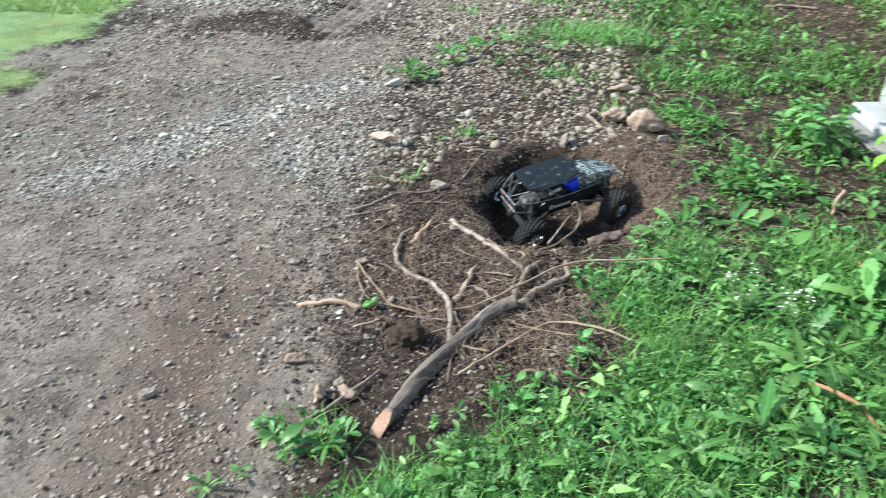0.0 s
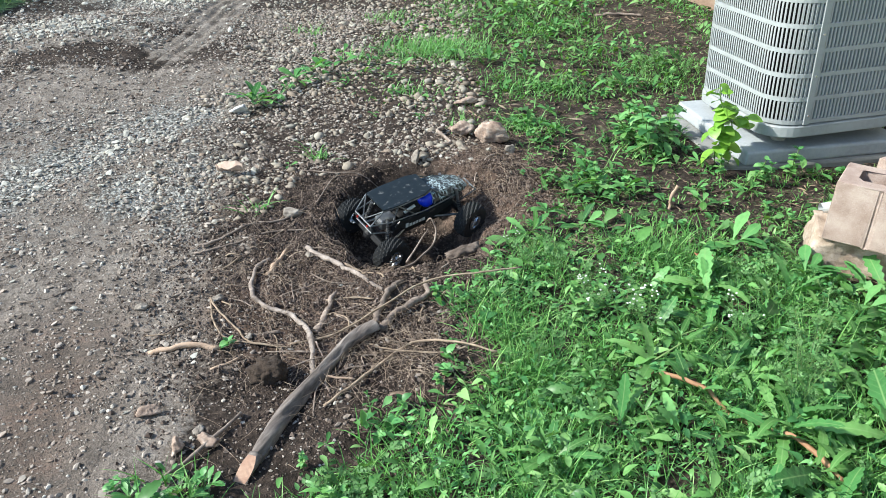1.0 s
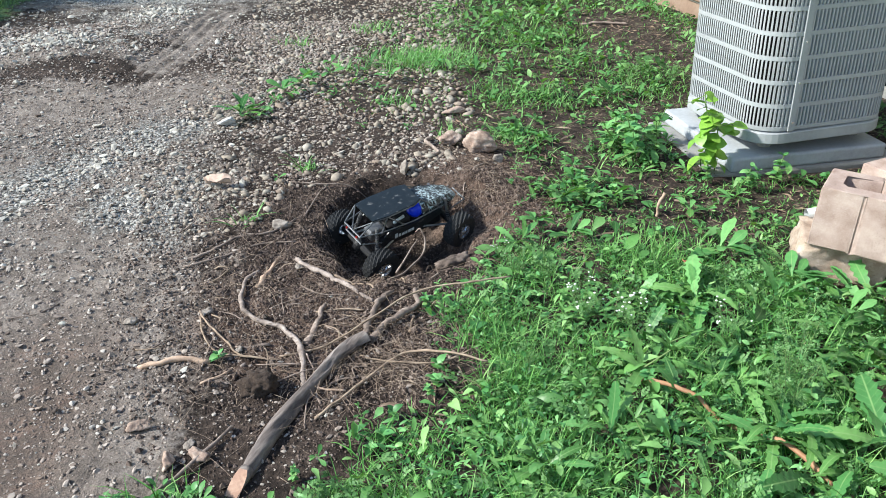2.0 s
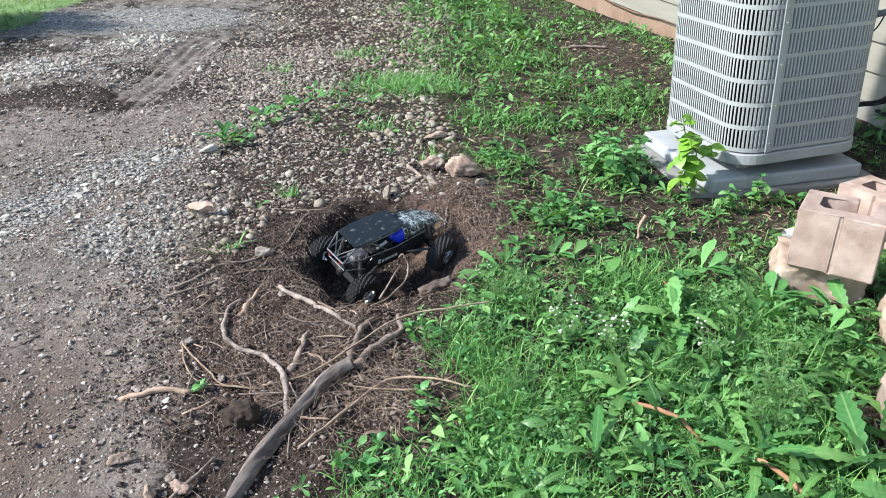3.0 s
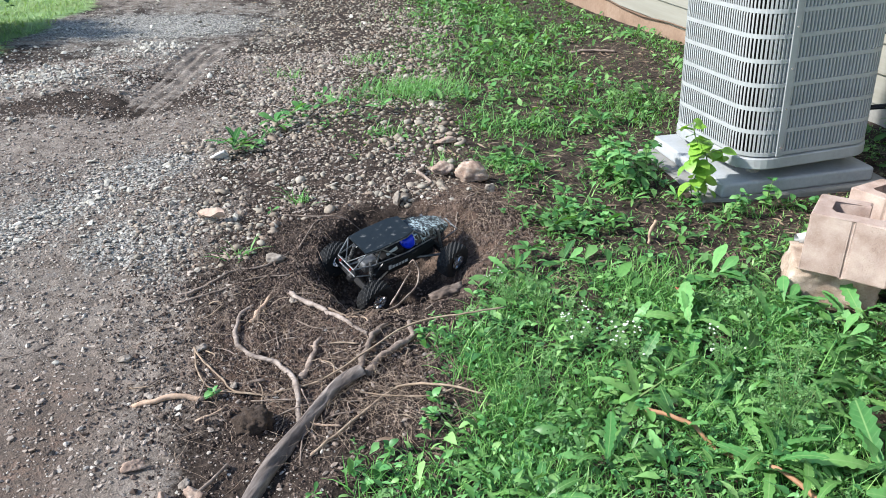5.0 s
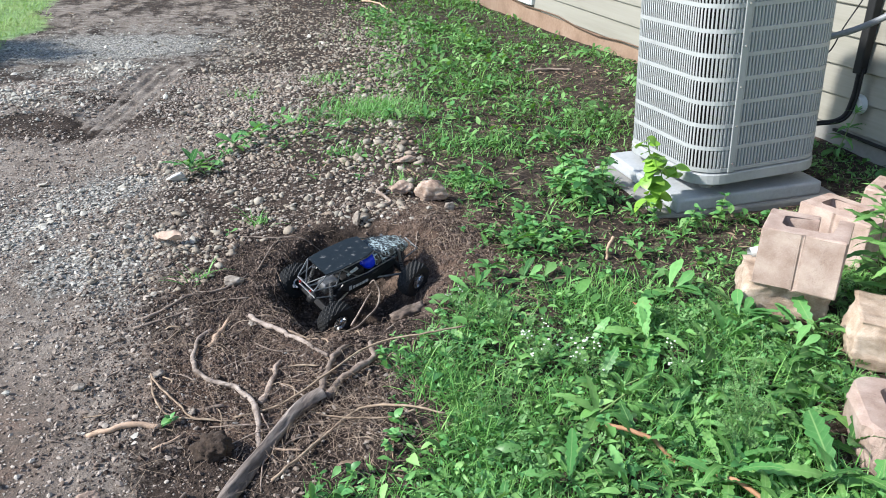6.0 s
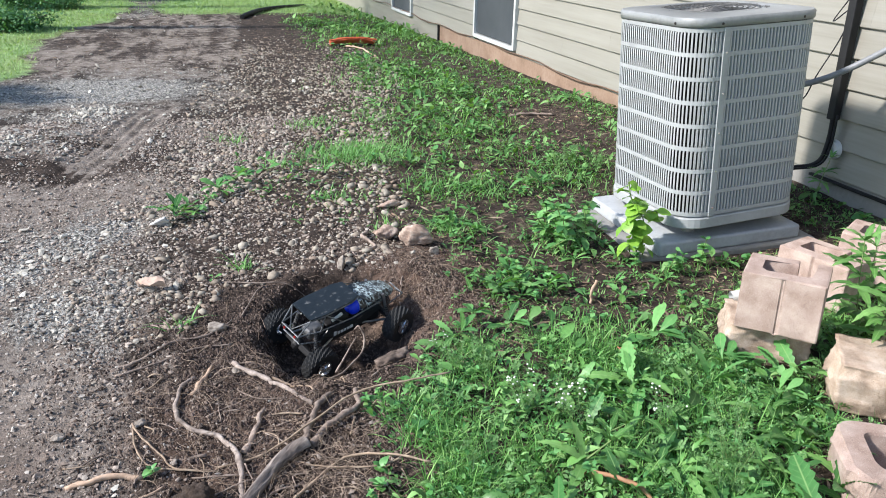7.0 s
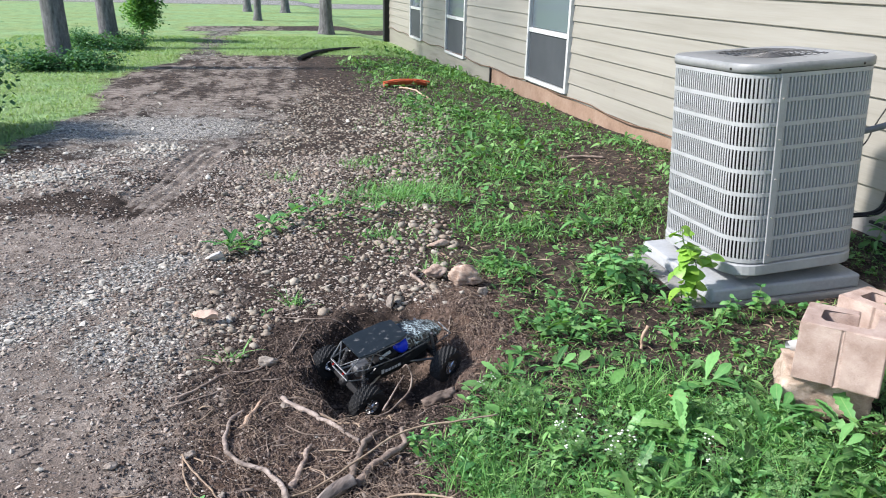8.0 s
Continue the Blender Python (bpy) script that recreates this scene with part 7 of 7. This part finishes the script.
BROAD = "broad-leaved green weed rosette growing in grass"
kinds = [rosette(1, LOBED, 6, 0.21, (0.25, 0.85), "dock weed rosette with long toothed leaves"), rosette(2, LOBED, 8, 0.14, (0.3, 0.95), "dandelion rosette with long toothed leaves"),
         rosette(3, SPOON, 8, 0.12, (0.2, 0.8), BROAD), rosette(4, SPOON, 6, 0.085, (0.1, 0.7), BROAD), rosette(5, OVATE, 8, 0.07, (0.1, 0.9), BROAD),
         stemmed(6, LANCE[2:], 2, 0.11, 0.125, "upright weed with a whorl of pointed leaves", per=5), stemmed(7, OVATE, 6, 0.14, 0.055, "upright weed with pairs of oval leaves", per=3),
         stemmed(8, SPOON, 4, 0.11, 0.065, "leafy upright weed in the grass"), rosette(9, LOBED[:1] + LOBED[2:3], 3, 0.17, (0.9, 1.25), "weed with upright toothed leaves in the grass")]
for k in kinds:
    k.matrix_basis = pose(0, 0, -3)
rs = np.random.RandomState(91)
spots = [(0.81, 1.50, 5, 1.15), (0.95, 1.38, 8, 0.75), (1.06, 1.78, 0, 0.9), (1.22, 1.80, 0, 1.0), (1.38, 1.72, 0, 0.85), (1.47, 2.08, 2, 1.05), (1.60, 1.86, 2, 0.85), (1.66, 1.80, 2, 0.8), (1.66, 1.65, 2, 0.8), (1.72, 1.60, 3, 1.0), (1.74, 1.73, 8, 0.85), (1.48, 1.22, 8, 1.0), (1.33, 1.10, 0, 1.1), (1.50, 1.40, 0, 1.0),
         (1.38, 1.28, 0, 0.9), (1.22, 1.10, 0, 0.9), (1.10, 1.20, 1, 1.0), (0.72, 1.30, 1, 0.9), (0.60, 1.42, 2, 0.6), (0.52, 1.22, 1, 0.8), (0.68, 1.45, 5, 0.7), (0.11, 1.42, 4, 0.42), (0.17, 1.40, 4, 0.5), (0.14, 1.36, 4, 0.4), (0.22, 1.40, 3, 0.45), (0.34, 1.57, 4, 0.55), (0.36, 1.64, 4, 0.5),
         (-0.38, 1.33, 7, 0.4), (-0.34, 1.25, 4, 0.4), (-0.26, 1.31, 4, 0.35), (-0.30, 1.28, 3, 0.5), (-0.40, 1.27, 2, 0.4), (-0.33, 1.33, 3, 0.45), (-0.28, 1.24, 1, 0.4), (-0.37, 1.22, 3, 0.5), (-0.44, 1.30, 4, 0.4), (-0.24, 1.27, 2, 0.35), (-0.46, 1.17, 3, 0.4), (-0.52, 1.12, 1, 0.35), (-0.22, 1.80, 4, 0.45), (-0.14, 2.60, 3, 0.35), (0.10, 3.13, 5, 0.3),
         (-0.16, 3.86, 1, 0.9), (-0.10, 3.92, 3, 1.0), (0.00, 4.05, 3, 0.9), (0.20, 4.35, 2, 0.7), (0.12, 4.2, 3, 0.6), (0.45, 4.30, 3, 0.7), (0.55, 3.95, 3, 0.6), (0.40, 3.6, 3, 0.5), (0.62, 3.55, 3, 0.5), (-0.18, 3.80, 1, 1.0), (-0.12, 3.84, 7, 0.9), (0.05, 4.12, 2, 0.9), (0.14, 4.28, 2, 0.9), (0.22, 4.42, 7, 0.9), (0.33, 4.50, 3, 1.0), (0.50, 4.52, 3, 1.0), (0.36, 4.75, 3, 0.9), (0.56, 4.18, 3, 0.8), (0.66, 4.38, 2, 0.8), (0.60, 4.70, 1, 0.8), (0.28, 4.1, 3, 0.7), (-0.02, 3.02, 3, 0.4), (1.58, 3.02, 6, 1.4), (1.50, 3.06, 6, 1.3), (1.54, 2.96, 6, 1.2), (1.64, 3.10, 6, 1.4), (1.60, 3.2, 6, 1.2),
         (1.82, 3.85, 2, 0.9), (1.86, 2.60, 6, 0.85), (1.90, 2.58, 6, 0.7), (2.04, 2.62, 6, 0.95), (2.17, 2.62, 3, 0.9), (2.30, 2.63, 4, 0.6), (1.75, 2.66, 6, 0.7), (1.17, 2.70, 7, 1.0), (1.07, 2.62, 2, 0.9), (1.20, 2.66, 6, 0.8), (1.28, 2.56, 2, 0.8), (1.40, 2.48, 3, 0.8), (1.52, 2.40, 2, 0.7), (0.98, 2.74, 0, 0.5), (1.05, 3.35, 3, 0.6), (2.95, 3.10, 7, 0.6), (2.85, 2.95, 7, 0.7),
         (3.05, 2.75, 4, 1.0), (2.9, 2.65, 3, 0.9), (0.46, 1.90, 4, 0.6), (0.50, 1.78, 4, 0.6), (0.55, 2.02, 3, 0.7), (0.68, 1.95, 3, 0.7), (0.80, 2.30, 1, 0.8), (0.90, 2.42, 2, 0.7), (1.00, 2.30, 2, 0.8), (1.15, 2.25, 3, 0.9)]
ed = np.random.RandomState(95)
for yy in np.linspace(1.30, 3.0, 30):
    spots.append((float(veg_edge(yy)) + ed.normal(0.0, 0.06), yy, int(ed.choice([3, 4, 6, 7])), ed.uniform(0.25, 0.45)))
dk = np.random.RandomState(94)
spots += [(x, y, int(dk.choice([0, 1, 1, 8])), dk.uniform(0.4, 0.8)) for x, y in zip(dk.uniform(0.95, 1.85, 34), dk.uniform(0.70, 1.95, 34)) if density(np.array(x), np.array(y)) > 0.5]
dk = np.random.RandomState(96)
spots += [(x, y, int(dk.choice([0, 0, 1, 8, 5])), dk.uniform(0.55, 0.95)) for x, y in zip(dk.uniform(0.75, 1.9, 24), dk.uniform(0.78, 1.80, 24)) if density(np.array(x), np.array(y)) > 0.5]
xy, _ = sample(330, 0.3, 3.1, 0.6, 2.3, 92, 1.6, 0.3)
spots += [(x, y, int(rs.randint(1, 8)), rs.uniform(0.3, 0.7)) for x, y in xy[:90]]
lw = np.random.RandomState(97)
spots += [(x, y, int(lw.choice([1, 2, 3, 3, 4, 6, 7])), lw.uniform(0.32, 0.62)) for x, y in zip(lw.uniform(0.98, 1.80, 64), lw.uniform(2.25, 3.55, 64)) if math.hypot(x - 0.37, y - 2.54) > 0.68]
spots += [(1.50, 3.02, 7, 1.2), (1.60, 3.08, 7, 1.3), (1.66, 2.98, 6, 1.3), (1.46, 3.12, 6, 1.2), (1.72, 3.14, 6, 1.3)]
xy, _ = sample(1600, 0.3, 3.1, 2.5, 8.5, 93, 1.0, 0.6, 3.0)
ok = clumps(xy[:, 0], xy[:, 1])[0] > 0.35
spots += [(x, y, int(rs.choice([1, 1, 2, 2, 3, 4, 6, 7, 7])), rs.uniform(0.42, 0.72) * float(np.interp(y, (3.2, 5.0, 8.0), (1.0, 1.35, 1.6)))) for x, y in xy[ok][:210]]
for x, y, k, s in spots:
    copy_thing(kinds[k], Matrix.Translation((x, y, height(x, y))) @ Matrix.Rotation(rs.uniform(0, 6.28), 4, "Z") @ Matrix.Rotation(rs.normal(0, 0.08), 4, "X") @ Matrix.Scale(s, 4))
for k in kinds:
    for o in list(k.children_recursive) + [k]:
        bpy.data.objects.remove(o)

# tall weed among the blocks
for s, (x, y, h, sz) in enumerate(((2.13, 1.80, 0.42, 0.16), (2.08, 1.74, 0.36, 0.15), (2.20, 1.86, 0.38, 0.15), (2.16, 1.62, 0.30, 0.14))):
    w = stemmed(60 + s, LANCE[2:], 9, h, sz, "tall leafy weed with narrow pointed leaves among blocks", per=3)
    w.matrix_basis = pose(*on(x, y), 0, 0, s * 70)
w = stemmed(70, LANCE[:2], 4, 0.26, 0.10, "dark tall weed against the siding by the pipe", per=5)
w.matrix_basis = pose(*on(3.02, 3.06), 0, 0, 20)

# vine climbing in front of the condenser
rnd = random.Random(8)
vine = empty("vine", pose(*on(1.80, 2.80)), "yellow-green vine with heart-shaped leaves before the condenser", "vine")
for j in range(3):
    line = bend([(0.03 * j, 0, 0), (-0.03 + 0.03 * j, -0.02, 0.09), (-0.05 * j + 0.02, -0.03, 0.19), (-0.045 + 0.06 * j, -0.02, 0.29 - 0.03 * j), (-0.06 + 0.08 * j, 0.0, 0.37 - 0.09 * j)], 5)
    part("stem", tube(line, 0.0028, 5), M_STEM, vine)
    for k in range(3, len(line)):
        add_leaf(vine, rnd.choice(HEART), line[k], rnd.uniform(0, 6.28), rnd.uniform(-0.5, 0.4), rnd.uniform(0.055, 0.095), rnd.gauss(0, 0.4))


# feathery weeds, and small white flowers
def feathery(seed, h, n, label, flowers=0):
    rnd, rs = random.Random(seed), np.random.RandomState(seed)
    w = empty("feathery_weed", pose(0, 0, 0), label, "weed", "feathery weeds")
    bm, pts, fl = bmesh.new(), [], []
    for j in range(5):
        a = rnd.uniform(0, 6.28)
        top = Vector((math.cos(a) * h * 0.35, math.sin(a) * h * 0.35, h * rnd.uniform(0.7, 1.0)))
        line = bend([(0, 0, 0), top * 0.5 + Vector((0, 0, 0.12 * h)), top], 6)
        tube(line, 0.0011, 4, bm)
        pts += [q for q in line[2:]]
        fl.append(top)
    part("stem", bm, M_STEM, w)
    c = np.array([p[:] for p in pts])[rs.randint(0, len(pts), n)] + rs.normal(0, 0.005, (n, 3))
    ln = rs.uniform(0.010, 0.030, n)
    v, f = place_leaves(sprig(4, seed), c, rs.uniform(0, 6.28, n), rs.uniform(-0.2, 1.2, n), ln, ln, rs.normal(0, 0.5, n))
    arrays("foliage", v, f, M_FEATHER, w, smooth=True)
    for k in range(flowers):
        p = rnd.choice(fl) + Vector((rnd.gauss(0, 0.012), rnd.gauss(0, 0.012), rnd.gauss(0, 0.008)))
        part("flower", lump(0.0046, 1, 1, 0.7, k, 0.3, 1), M_FLOWER, w, "tiny white flower head", m=Matrix.Translation(p))
    return w


FE = [feathery(1, 0.16, 170, "feathery light green weed in the grass"), feathery(2, 0.24, 210, "tall feathery light green weed in the grass"), feathery(3, 0.17, 120, "fine weed with tiny white flowers", 11)]
for k in FE:
    k.matrix_basis = pose(0, 0, -3)
spots = [(0.80, 2.02, 0, 0.7), (0.72, 2.08, 0, 0.6), (1.27, 1.38, 1, 0.9), (1.18, 1.28, 1, 0.8), (0.83, 1.78, 2, 0.8), (0.90, 1.72, 2, 0.9), (0.95, 1.66, 2, 0.8), (0.86, 1.84, 2, 0.7),
         (0.70, 2.18, 2, 0.5), (1.20, 1.60, 2, 0.8), (0.6, 1.6, 0, 0.5), (2.05, 4.1, 0, 0.9), (2.2, 4.25, 0, 0.9), (2.3, 4.05, 0, 0.8)]
for x, y, k, s in spots:
    copy_thing(FE[k], Matrix.Translation((x, y, height(x, y))) @ Matrix.Rotation(rs.uniform(0, 6.28), 4, "Z") @ Matrix.Scale(s, 4))
for k in FE:
    for o in list(k.children_recursive) + [k]:
        bpy.data.objects.remove(o)


# dry litter on the bare soil between the weeds
rs = np.random.RandomState(61)
x, y = rs.uniform(0.2, 3.1, 34000), 0.8 + 5.5 * rs.uniform(0, 1, 34000) ** 1.2
dn = density(x, y)
k = (x > veg_edge(y) - 0.1) & (rs.uniform(0, 1, len(x)) < 0.9 - 0.8 * dn) & ~((x > 1.85) & (x < 2.75) & (y > 2.7) & (y < 3.45))
fx, fy = rs.uniform(-1.6, 2.4, 5000), rs.uniform(8.3, 13.5, 5000)
xy = np.concatenate([np.stack([x, y], -1)[k], np.stack([fx, fy], -1)[fx > lawn_edge(fy) + 0.1]])
n = len(xy)
ln = np.clip(rs.lognormal(math.log(0.024), 0.6, n), 0.006, 0.10)
v, f = place_leaves(leaf_shape(2, 0.25, 0.3, "lance"), heights(xy, rs.uniform(0.002, 0.012, n)), rs.uniform(0, 6.28, n), rs.normal(0, 0.15, n), ln, np.clip(ln * rs.uniform(0.01, 0.12, n), 0.0008, 0.006), rs.normal(0, 0.6, n))
M_LITTER = island_surface("dry litter", [(0.10, 0.065, 0.045), (0.22, 0.15, 0.10), (0.34, 0.25, 0.17), (0.16, 0.11, 0.08), (0.42, 0.33, 0.24)], 80, 0.9)
tagged(arrays("plant_litter", v, f, M_LITTER), "dry brown leaf litter on the soil between weeds", "litter", kind="stuff")
